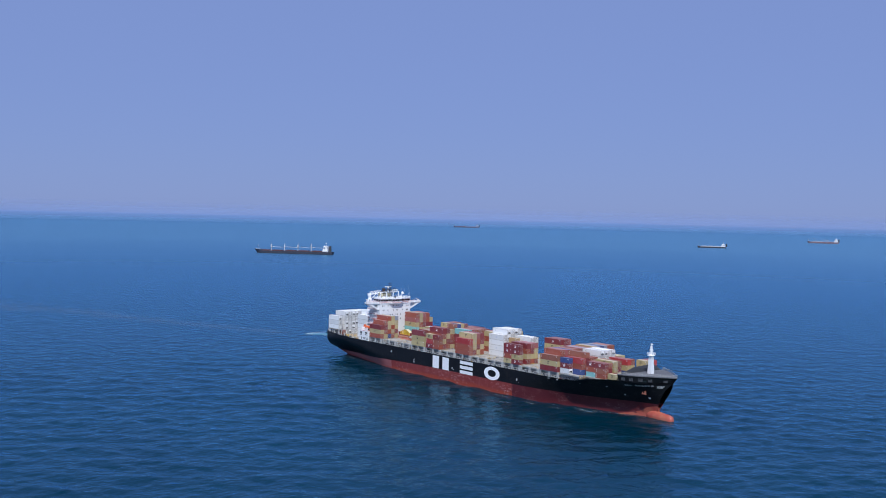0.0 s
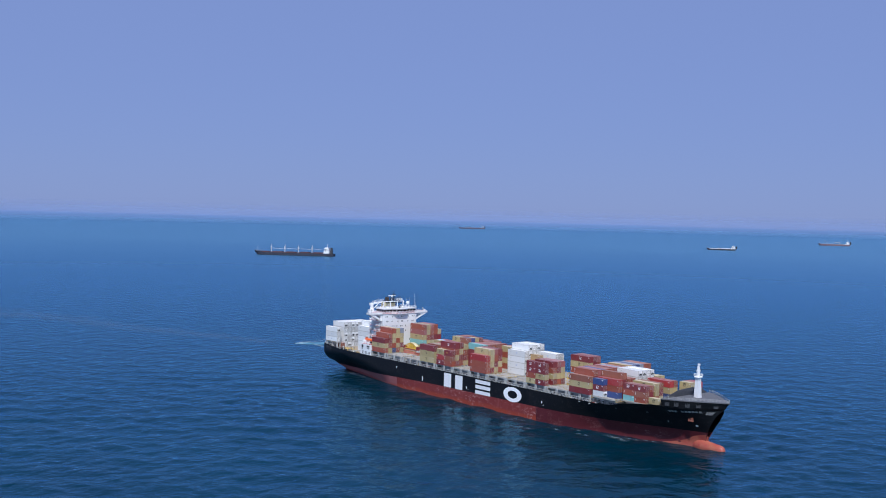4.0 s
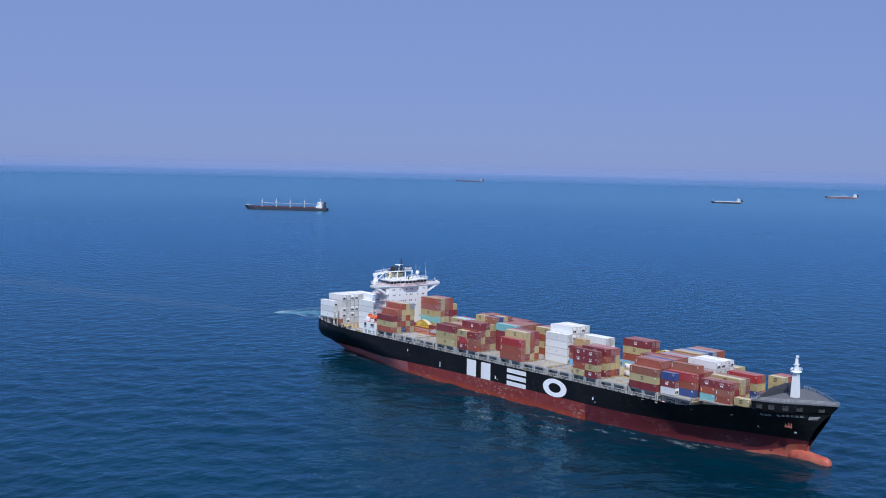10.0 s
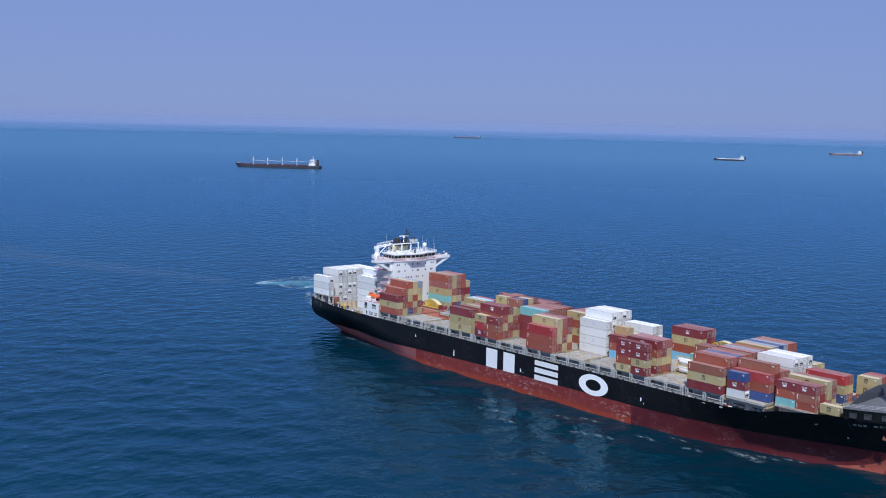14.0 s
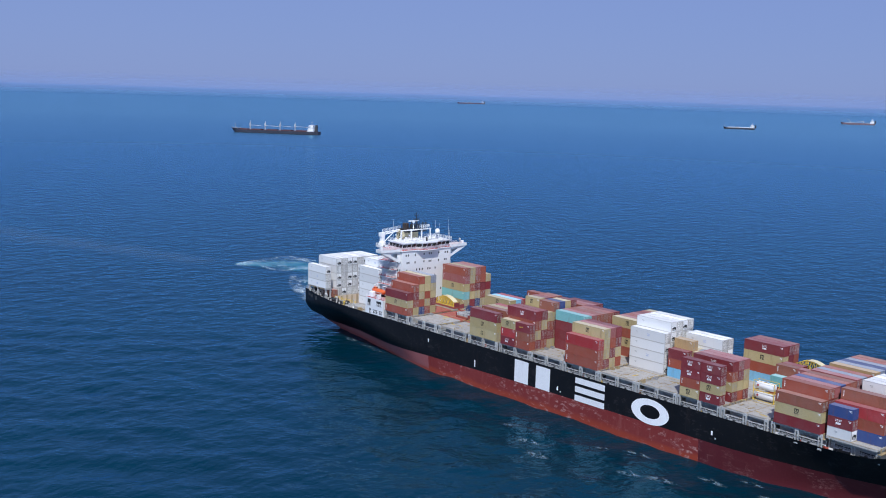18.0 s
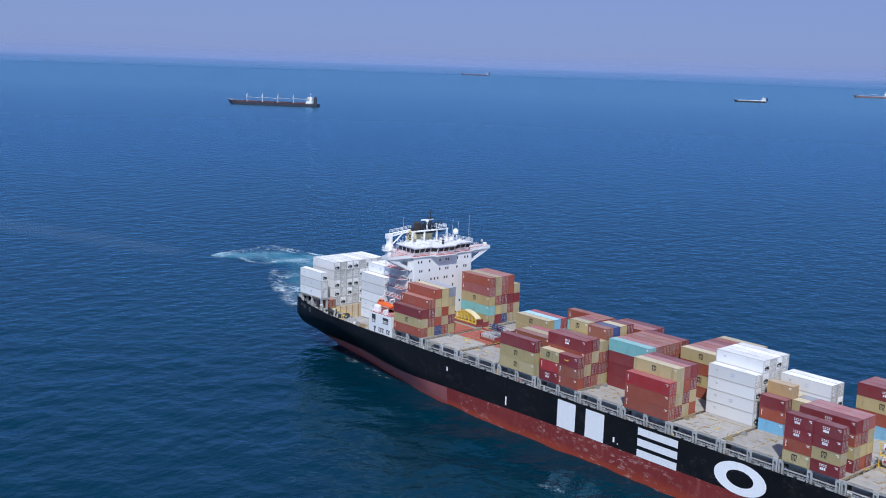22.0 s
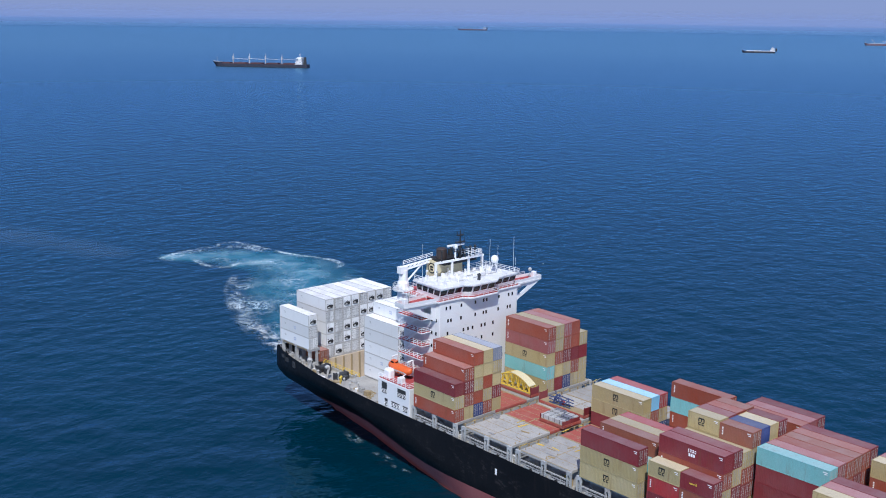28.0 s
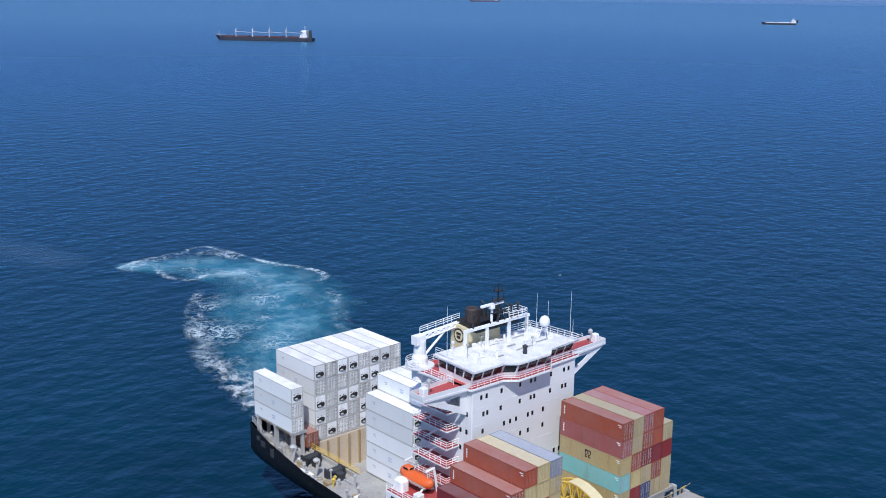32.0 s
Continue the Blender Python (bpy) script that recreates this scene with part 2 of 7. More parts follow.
def water(name):
    """Deep water: its own blue from below, and the sky mirrored on wind waves by Fresnel's law."""
    m = bpy.data.materials.new(name)
    m.use_nodes = True
    nt = m.node_tree
    nt.nodes.remove(nt.nodes["Principled BSDF"])
    out = nt.nodes["Material Output"]
    tc = nt.nodes.new("ShaderNodeTexCoord")

    def turned(deg):
        n = nt.nodes.new("ShaderNodeMapping")
        n.inputs["Rotation"].default_value = (0, 0, radians(deg))
        nt.links.new(tc.outputs["Object"], n.inputs["Vector"])
        return n.outputs[0]

    def math_of(op, x, y):
        n = nt.nodes.new("ShaderNodeMath")
        n.operation = op
        for sock, v in zip(n.inputs, (x, y)):
            if isinstance(v, (int, float)):
                sock.default_value = v
            else:
                nt.links.new(v, sock)
        return n.outputs[0]

    vec = turned(37)
    broad = noise_of(nt, stretch(nt, vec, (1, 1.5, 1)), 0.006, 3)
    gusts = noise_of(nt, stretch(nt, vec, (1.8, 1.0, 1)), 0.03, 5, 0.6)
    c = blend(nt, ramp(nt, math_of("ADD", math_of("MULTIPLY", gusts, 0.7), broad), 0.62, 1.08), SEA_DEEP, SEA_LIGHT)
    # short-crested seas of three lengths, each running a little off the others
    swell = noise_of(nt, stretch(nt, turned(-22), (1.3, 0.75, 1)), 0.10, 2.5, 0.45)
    sea_way = noise_of(nt, stretch(nt, turned(0), (1.25, 0.9, 1)), 0.24, 2.5, 0.45)
    chop = noise_of(nt, stretch(nt, turned(-8), (1.25, 0.9, 1)), 0.7, 3, 0.5)
    cross = noise_of(nt, stretch(nt, turned(58), (1.2, 0.9, 1)), 0.19, 2.5, 0.45)
    h = math_of("ADD", math_of("MULTIPLY", swell, 2.0), math_of("ADD", math_of("MULTIPLY", sea_way, 1.0), math_of("MULTIPLY", cross, 1.1)))
    h = math_of("ADD", h, math_of("MULTIPLY", math_of("MULTIPLY", chop, ramp(nt, gusts, 0.3, 0.7, 0.7, 1.3)), 0.42))
    # wave height scaled up slightly with distance from the origin
    far = nt.nodes.new("ShaderNodeVectorMath")
    far.operation = "LENGTH"
    nt.links.new(tc.outputs["Object"], far.inputs[0])
    h = math_of("MULTIPLY", h, ramp(nt, far.outputs["Value"], 150, 2800, 0.42, 0.48))
    b2 = nt.nodes.new("ShaderNodeBump")
    b2.inputs["Strength"].default_value, b2.inputs["Distance"].default_value = 1.0, 1.0
    nt.links.new(h, b2.inputs["Height"])
    below = nt.nodes.new("ShaderNodeBsdfDiffuse")
    nt.links.new(c, below.inputs["Color"])
    nt.links.new(b2.outputs[0], below.inputs["Normal"])
    gloss = nt.nodes.new("ShaderNodeBsdfGlossy")
    # blue tint put into the reflection, standing in for a bluer sky
    gloss.inputs["Color"].default_value = (0.41, 0.75, 0.97, 1)
    nt.links.new(ramp(nt, far.outputs["Value"], 300, 2400, 0.16, 0.42), gloss.inputs["Roughness"])
    nt.links.new(b2.outputs[0], gloss.inputs["Normal"])
    fres = nt.nodes.new("ShaderNodeFresnel")
    fres.inputs["IOR"].default_value = 1.37
    nt.links.new(b2.outputs[0], fres.inputs["Normal"])
    mix = nt.nodes.new("ShaderNodeMixShader")
    nt.links.new(fres.outputs[0], mix.inputs[0])
    nt.links.new(below.outputs[0], mix.inputs[1])
    nt.links.new(gloss.outputs[0], mix.inputs[2])
    nt.links.new(mix.outputs[0], out.inputs["Surface"])
    return m


SEA_DEEP, SEA_LIGHT = (0.0001, 0.0172, 0.0305), (0.0002, 0.0250, 0.0440)
M_SEA = water("sea_water")


def foam_mat(name, col, density, scale, edge, rough=0.7, most=1.0, veins=None):
    """Foam or stirred water: broken up by grain, thinning out towards the patch's rim."""
    m = bpy.data.materials.new(name)
    m.use_nodes = True
    nt = m.node_tree
    bsdf = nt.nodes["Principled BSDF"]
    bsdf.inputs["Base Color"].default_value = (*col, 1)
    bsdf.inputs["Roughness"].default_value = rough
    tc = nt.nodes.new("ShaderNodeTexCoord")
    warp = nt.nodes.new("ShaderNodeTexNoise")
    warp.inputs["Scale"].default_value, warp.inputs["Detail"].default_value = scale * 0.5, 4
    nt.links.new(tc.outputs["Object"], warp.inputs["Vector"])
    add = nt.nodes.new("ShaderNodeVectorMath")
    add.operation = "MULTIPLY_ADD"
    nt.links.new(warp.outputs["Color"], add.inputs[0])
    add.inputs[1].default_value = (6, 6, 0)
    nt.links.new(tc.outputs["Object"], add.inputs[2])
    grain = noise_of(nt, add.outputs[0], scale, 9, 0.68)
    if veins:
        v = noise_of(nt, add.outputs[0], scale * 1.6, 10, 0.72)
        nt.links.new(blend(nt, ramp(nt, v, 0.46, 0.76), col, veins), bsdf.inputs["Base Color"])
    att = nt.nodes.new("ShaderNodeAttribute")
    att.attribute_name = "rim"
    k = nt.nodes.new("ShaderNodeMath")
    k.operation = "MULTIPLY_ADD"
    nt.links.new(att.outputs["Fac"], k.inputs[0])
    k.inputs[1].default_value = edge
    nt.links.new(grain, k.inputs[2])
    nt.links.new(ramp(nt, k.outputs[0], edge + 0.62 - density, edge + 0.82 - density * 0.6, 0.0, most), bsdf.inputs["Alpha"])
    return m


def lace_mat(name, col, thick, scale, bare=0.42, full=0.68):
    """Lacy foam: thin bright strands round darker cells, fading out to the rim."""
    m = bpy.data.materials.new(name)
    m.use_nodes = True
    nt = m.node_tree
    bsdf = nt.nodes["Principled BSDF"]
    bsdf.inputs["Base Color"].default_value = (*col, 1)
    bsdf.inputs["Roughness"].default_value = 0.7
    tc = nt.nodes.new("ShaderNodeTexCoord")
    vec = tc.outputs["Object"]

    def strands(sc, w):
        d = nt.nodes.new("ShaderNodeMath")
        d.operation = "SUBTRACT"
        nt.links.new(noise_of(nt, vec, sc, 5, 0.6), d.inputs[0])
        d.inputs[1].default_value = 0.5
        e = nt.nodes.new("ShaderNodeMath")
        e.operation = "ABSOLUTE"
        nt.links.new(d.outputs[0], e.inputs[0])
        return ramp(nt, e.outputs[0], 0.0, w, 1.0, 0.0)

    top = nt.nodes.new("ShaderNodeMath")
    top.operation = "MAXIMUM"
    nt.links.new(strands(scale, thick), top.inputs[0])
    nt.links.new(strands(scale * 2.7, thick * 0.8), top.inputs[1])
    att = nt.nodes.new("ShaderNodeAttribute")
    att.attribute_name = "rim"
    k = nt.nodes.new("ShaderNodeMath")
    k.operation = "MULTIPLY"
    nt.links.new(top.outputs[0], k.inputs[0])
    nt.links.new(ramp(nt, att.outputs["Fac"], 0.0, 0.9), k.inputs[1])
    patch = ramp(nt, noise_of(nt, vec, scale * 0.45, 4), bare, full)
    q = nt.nodes.new("ShaderNodeMath")
    q.operation = "MULTIPLY"
    nt.links.new(k.outputs[0], q.inputs[0])
    nt.links.new(patch, q.inputs[1])
    nt.links.new(q.outputs[0], bsdf.inputs["Alpha"])
    return m


M_LACE = lace_mat("lacy_foam", (0.66, 0.84, 0.93), 0.03, 0.17)
M_EDGE = lace_mat("crisp_foam_edge", (0.74, 0.90, 0.96), 0.045, 0.34, 0.36, 0.62)
M_FOAM = foam_mat("white_foam", (0.80, 0.87, 0.9), 0.2, 0.3, 0.22)
M_BOIL = lace_mat("boiling_foam", (0.74, 0.88, 0.93), 0.05, 0.2, 0.42, 0.66)
M_WASH = foam_mat("aerated_water", (0.030, 0.235, 0.35), 0.60, 0.05, 0.75, 0.4, 0.66, (0.34, 0.66, 0.76))


# ---- mesh building ----
class Shape:
    """Collects faces of boxes, tubes and plates, to become one mesh."""

    def __init__(self):
        self.v, self.f = [], []

    def add(self, vs, fs):
        o = len(self.v)
        self.v += [tuple(p) for p in vs]
        self.f += [tuple(i + o for i in q) for q in fs]
        return self

    def box(self, x0, x1, y0, y1, z0, z1):
        return self.add([(x, y, z) for z in (z0, z1) for y in (y0, y1) for x in (x0, x1)],
                        [(0, 2, 3, 1), (4, 5, 7, 6), (0, 1, 5, 4), (2, 6, 7, 3), (0, 4, 6, 2), (1, 3, 7, 5)])

    def bevel_box(self, x0, x1, y0, y1, z0, z1, c):
        """A box with its upright edges and top rim cut off."""
        def ring(z, i):
            return [(x0 + c + i, y0 + i, z), (x1 - c - i, y0 + i, z), (x1 - i, y0 + c + i, z), (x1 - i, y1 - c - i, z),
                    (x1 - c - i, y1 - i, z), (x0 + c + i, y1 - i, z), (x0 + i, y1 - c - i, z), (x0 + i, y0 + c + i, z)]
        vs = ring(z0, 0) + ring(z1 - c, 0) + ring(z1, c * 0.7)
        fs = [tuple(range(7, -1, -1)), tuple(range(16, 24))]
        for k in (0, 8):
            fs += [(k + i, k + (i + 1) % 8, k + 8 + (i + 1) % 8, k + 8 + i) for i in range(8)]
        return self.add(vs, fs)

    def tube(self, a, b, r, n=6, r2=None):
        a, b = Vector(a), Vector(b)
        d = (b - a).normalized()
        u = d.cross(Vector((0, 0, 1)) if abs(d.z) < 0.9 else Vector((1, 0, 0))).normalized()
        w = d.cross(u)
        r2 = r if r2 is None else r2
        vs = [p + (u * math.cos(2 * math.pi * i / n) + w * math.sin(2 * math.pi * i / n)) * q for p, q in ((a, r), (b, r2)) for i in range(n)]
        fs = [(i, (i + 1) % n, n + (i + 1) % n, n + i) for i in range(n)] + [tuple(range(n - 1, -1, -1)), tuple(range(n, 2 * n))]
        return self.add(vs, fs)

    def plate(self, pts, d):
        """A flat polygon of 3D points, thickened by the vector d."""
        n = len(pts)
        d = Vector(d)
        vs = [Vector(p) for p in pts] + [Vector(p) + d for p in pts]
        return self.add(vs, [tuple(range(n - 1, -1, -1)), tuple(range(n, 2 * n))] + [(i, (i + 1) % n, n + (i + 1) % n, n + i) for i in range(n)])

    def lathe(self, prof, n=16, at=(0, 0, 0)):
        vs = [(at[0] + r * math.cos(2 * math.pi * i / n), at[1] + r * math.sin(2 * math.pi * i / n), at[2] + z) for r, z in prof for i in range(n)]
        fs = [(k * n + i, k * n + (i + 1) % n, (k + 1) * n + (i + 1) % n, (k + 1) * n + i) for k in range(len(prof) - 1) for i in range(n)]
        return self.add(vs, fs + [tuple(range(n - 1, -1, -1)), tuple(range((len(prof) - 1) * n, len(prof) * n))])

    def rail(self, pts, h=1.1, r=0.045, step=1.6, bars=3):
        for a, b in zip(pts, pts[1:]):
            a, b = Vector(a), Vector(b)
            for k in range(1, bars + 1):
                up = Vector((0, 0, h * k / bars))
                self.tube(a + up, b + up, r, 4)
            n = max(1, round((b - a).length / step))
            for i in range(n + 1):
                p = a.lerp(b, i / n)
                self.tube(p, p + Vector((0, 0, h)), r, 4)
        return self

    def mesh(self, name, mat, smooth=False):
        me = bpy.data.meshes.new(name)
        me.from_pydata(self.v, [], self.f)
        for m in (mat if isinstance(mat, (list, tuple)) else [mat]):
            me.materials.append(m)
        bm = bmesh.new()
        bm.from_mesh(me)
        bmesh.ops.recalc_face_normals(bm, faces=bm.faces)
        bm.to_mesh(me)
        bm.free()
        if smooth:
            me.shade_smooth()
        me.update()
        return me


def part(name, shape, mat, parent, label="", at=None, smooth=False):
    """One mesh object under a thing or a part."""
    me = shape if isinstance(shape, bpy.types.Mesh) else shape.mesh(name, mat, smooth)
    ob = new(name, me)
    ob.parent = parent
    if at is not None:
        ob.matrix_basis = at
    if label:
        ob["label"] = label
    if name in ("side_mark", "code_mark", "name_bars"):
        ob["kind"] = "stuff"
    return ob


aboard = []  # things that sail with the vessel, and their places on it


def on_board(ob, m):
    ob.matrix_basis = m
    aboard.append((ob, m.copy()))
    return ob


# ---- the sea: one sheet to the horizon ----
def sea_level(r):
    return SEA + 68 * (max(0.0, r - 1500) / 3200) ** 2


def sea():
    """Rings of water round the middle of the flight, close enough near the vessel to carry the wavelets."""
    rng = np.random.RandomState(12)
    cx, cy = 370.0, -250.0
    n = 1500
    radii = list(np.arange(6.0, 640.0, 2.6)) + [645, 660, 685, 720, 770, 840, 930, 1050, 1200, 1400] + [1500 + 100 * i for i in range(33)]
    r = np.array(radii)[:, None]
    a = np.linspace(0, 2 * np.pi, n, endpoint=False)[None, :]
    x, y = cx + r * np.cos(a), cy + r * np.sin(a)
    z = np.zeros_like(x)
    fine = (r < 640).ravel()
    xf, yf = x[fine], y[fine]
    zf = np.zeros_like(xf)
    fade = np.clip((640 - r[fine]) / 330, 0, 1) ** 1.3
    for k in range(26):
        lam = 6.0 * (28 / 6.0) ** (k / 25)
        d = -0.55 + rng.normal(0, 0.6)
        h = 0.0105 * lam ** 0.6
        zf += h * np.sin(2 * np.pi / lam * (xf * math.cos(d) + yf * math.sin(d)) + rng.uniform(0, 6.28))
    # the churned wake lies smoother
    calm = np.clip(1.4 - np.hypot((xf + 25) / 125, (yf - 35) / 62), 0, 1)
    z[fine] = zf * fade * (1 - np.minimum(1, 2.2 * calm))
    z += SEA + 68 * (np.maximum(0, r - 1500) / 3200) ** 2
    vs = np.empty((len(radii) * n + 1, 3))
    vs[0] = (cx, cy, SEA)
    vs[1:, 0], vs[1:, 1], vs[1:, 2] = x.ravel(), y.ravel(), z.ravel()
    i = np.arange(n)
    quads = []
    for k in range(len(radii) - 1):
        p, q = 1 + k * n, 1 + (k + 1) * n
        quads.append(np.stack([p + i, q + i, q + (i + 1) % n, p + (i + 1) % n], 1))
    quads = np.concatenate(quads)
    tris = np.stack([np.zeros(n, int), 1 + i, 1 + (i + 1) % n], 1)
    me = bpy.data.meshes.new("water")
    me.vertices.add(len(vs))
    me.vertices.foreach_set("co", vs.ravel())
    nl = 3 * len(tris) + 4 * len(quads)
    me.loops.add(nl)
    me.loops.foreach_set("vertex_index", np.concatenate([tris.ravel(), quads.ravel()]))
    me.polygons.add(len(tris) + len(quads))
    me.polygons.foreach_set("loop_start", np.concatenate([np.arange(len(tris)) * 3, 3 * len(tris) + np.arange(len(quads)) * 4]))
    me.update(calc_edges=True)
    me.materials.append(M_SEA)
    me.shade_smooth()
    return tagged(new("water", me), "open deep blue sea with low wind ripples", "sea", kind="structure")


sea()

# ---- the container ship; x forward from near its stern, y to port, z up from the light waterline ----
ship = tagged(new("container_ship"), "large black container ship with red bottom and white deckhouse, under way", "container ship")
on_board(ship, Matrix())
DECK, HATCH = 12.6, 15.4
BAYS = [38.2, 52.9, 67.4, 82.0, 96.2, 109.3, 122.9, 136.1, 149.6, 163.2, 176.7, 190.8, 204.0, 217.5, 230.6]


def lerp_table(tab, x):
    for (a, p), (b, q) in zip(tab, tab[1:]):
        if x <= b:
            u = max(0.0, (x - a) / (b - a))
            return p + (q - p) * u
    return tab[-1][1]


DECK_HALF = [(-18.6, 15.5), (-10, 17.4), (5, 19.2), (25, 20.0), (205, 20.0), (215, 19.6), (225, 18.2), (235, 15.6), (243, 12.4), (250, 7.6), (254, 4.0), (256, 1.9), (257.2, 0.3), (260, 0.2)]
WATER_HALF = [(-18.6, 9.0), (-6, 7.6), (4, 9.5), (13, 10.8), (22, 12.8), (30, 14.4), (37, 15.5), (44, 16.6), (52, 18.0), (60, 19.2), (68, 20.0), (70, 20.0), (165, 20.0), (185, 18.2), (205, 13.6), (225, 7.6), (238, 3.0), (246, 0.6), (249, 0.3), (260, 0.2)]
TOP = [(-18.6, 13.4), (-6, 13.0), (4, 12.6), (205, 12.6), (214, 12.9), (221, 14.6), (230, 15.6), (237, 16.0), (238, 15.5), (260, 15.5)]
KEEL = [(-18.6, 3.2), (-14, 1.9), (-6, -0.9), (0, -4.9), (246, -4.9), (249.3, 2.0), (251.8, 7.5), (255.0, 12.6), (257.2, 15.5), (260, 15.5)]


# height at which the side reaches its full breadth, and the hollow of the section below it
SIDE_FULL = [(-18.6, np.array((8.2, 0.42))), (-9, np.array((9.0, 0.8))), (0, np.array((9.5, 1.3))), (10, np.array((9.5, 1.8))), (26, np.array((8.0, 1.6))), (36, np.array((6.4, 1.2))), (45, np.array((5.0, 0.9))), (175, np.array((5.0, 0.8))), (190, np.array((12.6, 1.0)))]


def half_at(x, z):
    top, low = lerp_table(TOP, x), lerp_table(KEEL, x)
    d, w = lerp_table(DECK_HALF, x), lerp_table(WATER_HALF, x)
    if x < 190:
        base = max(low, -1.0)
        full, p = lerp_table(SIDE_FULL, x)
        u = min(1.0, max(0.0, (z - base) / (full - base))) ** p
    else:
        u = min(1.0, max(0.0, z / top)) ** (1.0 + min(1.0, (x - 190) / 40) * 0.7)
    h = w + (d - w) * u
    if z < low:
        h = 0.05
    return max(0.05, h)


BOOT_LINE = [(-18.6, 2.2), (5, 2.0), (14, 2.2), (28, 2.7), (45, 3.5), (60, 4.1), (100, 5.0), (165, 5.3), (260, 5.7)]


def boot(x):
    return lerp_table(BOOT_LINE, x)


def hull_stations():
    xs = [-18.6, -17, -15, -12, -9, -6, -3, 0, 4, 8, 13, 18, 25, 32, 40, 48, 55, 62, 70] + list(range(82, 160, 11)) + [165, 170, 175, 180, 188, 196, 204, 210, 215, 218, 221, 225, 229, 233, 237, 240, 243, 246, 248, 249, 250, 251, 252, 253, 254, 255, 256, 257, 257.2]
    return xs


def hull_band(lo, hi, n, x0=-99, x1=999):
    """A band of both sides of the shell between two heights given as functions of x."""
    s = Shape()
    xs = [x for x in hull_stations() if x0 <= x <= x1]
    for side in (-1, 1):
        rows = []
        for x in xs:
            k = lerp_table(KEEL, x)
            top = lerp_table(TOP, x)
            a = min(max(lo(x), k), top)
            b = min(max(hi(x), k), top)
            rows.append([(x, side * half_at(x, a + (b - a) * i / n), a + (b - a) * i / n) for i in range(n + 1)])
        o = len(s.v)
        for r in rows:
            s.v += r
        for i in range(len(xs) - 1):
            for j in range(n):
                a, b = o + i * (n + 1) + j, o + (i + 1) * (n + 1) + j
                s.f.append((a, b, b + 1, a + 1))
    return s


def weld(me, d=0.002):
    bm = bmesh.new()
    bm.from_mesh(me)
    bmesh.ops.remove_doubles(bm, verts=bm.verts, dist=d)
    bmesh.ops.dissolve_degenerate(bm, edges=bm.edges, dist=0.001)
    bmesh.ops.recalc_face_normals(bm, faces=bm.faces)
    bm.to_mesh(me)
    bm.free()


def hull():
    side = hull_band(boot, lambda x: 99, 8)
    # transom plate
    k, top = lerp_table(KEEL, -18.6), lerp_table(TOP, -18.6)
    n = 8
    zs = [k + (top - k) * i / n for i in range(n + 1)]
    pts = [(-18.6, half_at(-18.6, z), z) for z in zs] + [(-18.6, -half_at(-18.6, z), z) for z in reversed(zs)]
    side.add(pts, [tuple(range(len(pts)))])
    body = part("hull", side, M_BLACK, ship, "black painted hull side, scuffed and salt-streaked", smooth=True)
    weld(body.data)
    for name, mat, x0, x1, lab in (("stern_bottom", M_PINK, -30, 62, "pink faded antifouling paint towards the stern"), ("hull_bottom", M_RED, 62, 170, "faded red antifouling band with worn patches"), ("bow_bottom", M_MAROON, 170, 270, "darker red antifouling paint towards the bow")):
        low = hull_band(lambda x: -5, boot, 7, x0, x1)
        weld(part(name, low, mat, ship, lab, smooth=True).data)
    # bulbous bow
    s = Shape()
    prof = [(241.0, 1.0, -0.5), (245.0, 2.2, -0.3), (248.0, 2.55, -0.35), (251, 2.4, -0.6), (254, 2.2, -0.8), (255.9, 2.15, -0.85), (257.2, 1.9, -0.9), (257.9, 1.3, -0.9), (258.15, 0.6, -0.9), (258.2, 0.1, -0.9)]
    n = 18
    vs = []
    for x, r, zc in prof:
        vs += [(x, 0.82 * r * math.cos(2 * math.pi * i / n), zc + 1.12 * r * math.sin(2 * math.pi * i / n)) for i in range(n)]
    s.add(vs, [(q * n + i, q * n + (i + 1) % n, (q + 1) * n + (i + 1) % n, (q + 1) * n + i) for q in range(len(prof) - 1) for i in range(n)] + [tuple(range(n)), tuple(range((len(prof) - 1) * n, len(prof) * n))])
    part("bulbous_bow", s, M_BULB, ship, "orange-red bulb breaking the surface", smooth=True)
    # fresh primer on the stem, running back over the red
    s = Shape()
    for sd in (-1, 1):
        g = []
        tops = [(230, -1.0), (234, -0.3), (238, 0.6), (241, 1.6), (243, 2.6), (244, 3.4), (246.5, 4.1), (248.5, 4.5), (250.2, 4.7)]
        xs = [230 + 20.2 * i / 40 for i in range(41)]
        for x in xs:
            t = lerp_table(tops, x)
            g.append([(x, sd * (half_at(x, -3 + (t + 3) * j / 10) + 0.06), -3 + (t + 3) * j / 10) for j in range(11)])
        o = len(s.v)
        for r in g:
            s.v += r
        s.f += [(o + i * 11 + j, o + (i + 1) * 11 + j, o + (i + 1) * 11 + j + 1, o + i * 11 + j + 1) for i in range(len(xs) - 1) for j in range(10)]
    part("stem_primer", s, M_BULB, ship, "orange-red primer on the stem", smooth=True)


hull()


def deck_sheet(name, x0, x1, z, mat, inset=0.25, thick=0.25, label=""):
    s = Shape()
    xs = [x for x in hull_stations() if x0 < x < x1]
    xs = [x0] + xs + [x1]
    zz = (lambda x: z) if not callable(z) else z
    pts = [(x, -(half_at(x, zz(x)) - inset), zz(x)) for x in xs] + [(x, half_at(x, zz(x)) - inset, zz(x)) for x in reversed(xs)]
    n = len(xs)
    lo = [(p[0], p[1], p[2] - thick) for p in pts]
    m = 2 * n
    fs = [(i, i + 1, m - 2 - i, m - 1 - i) for i in range(n - 1)]
    s.add(pts, fs)
    s.add(lo, [tuple(reversed(f)) for f in fs])
    return part(name, s, mat, ship, label)


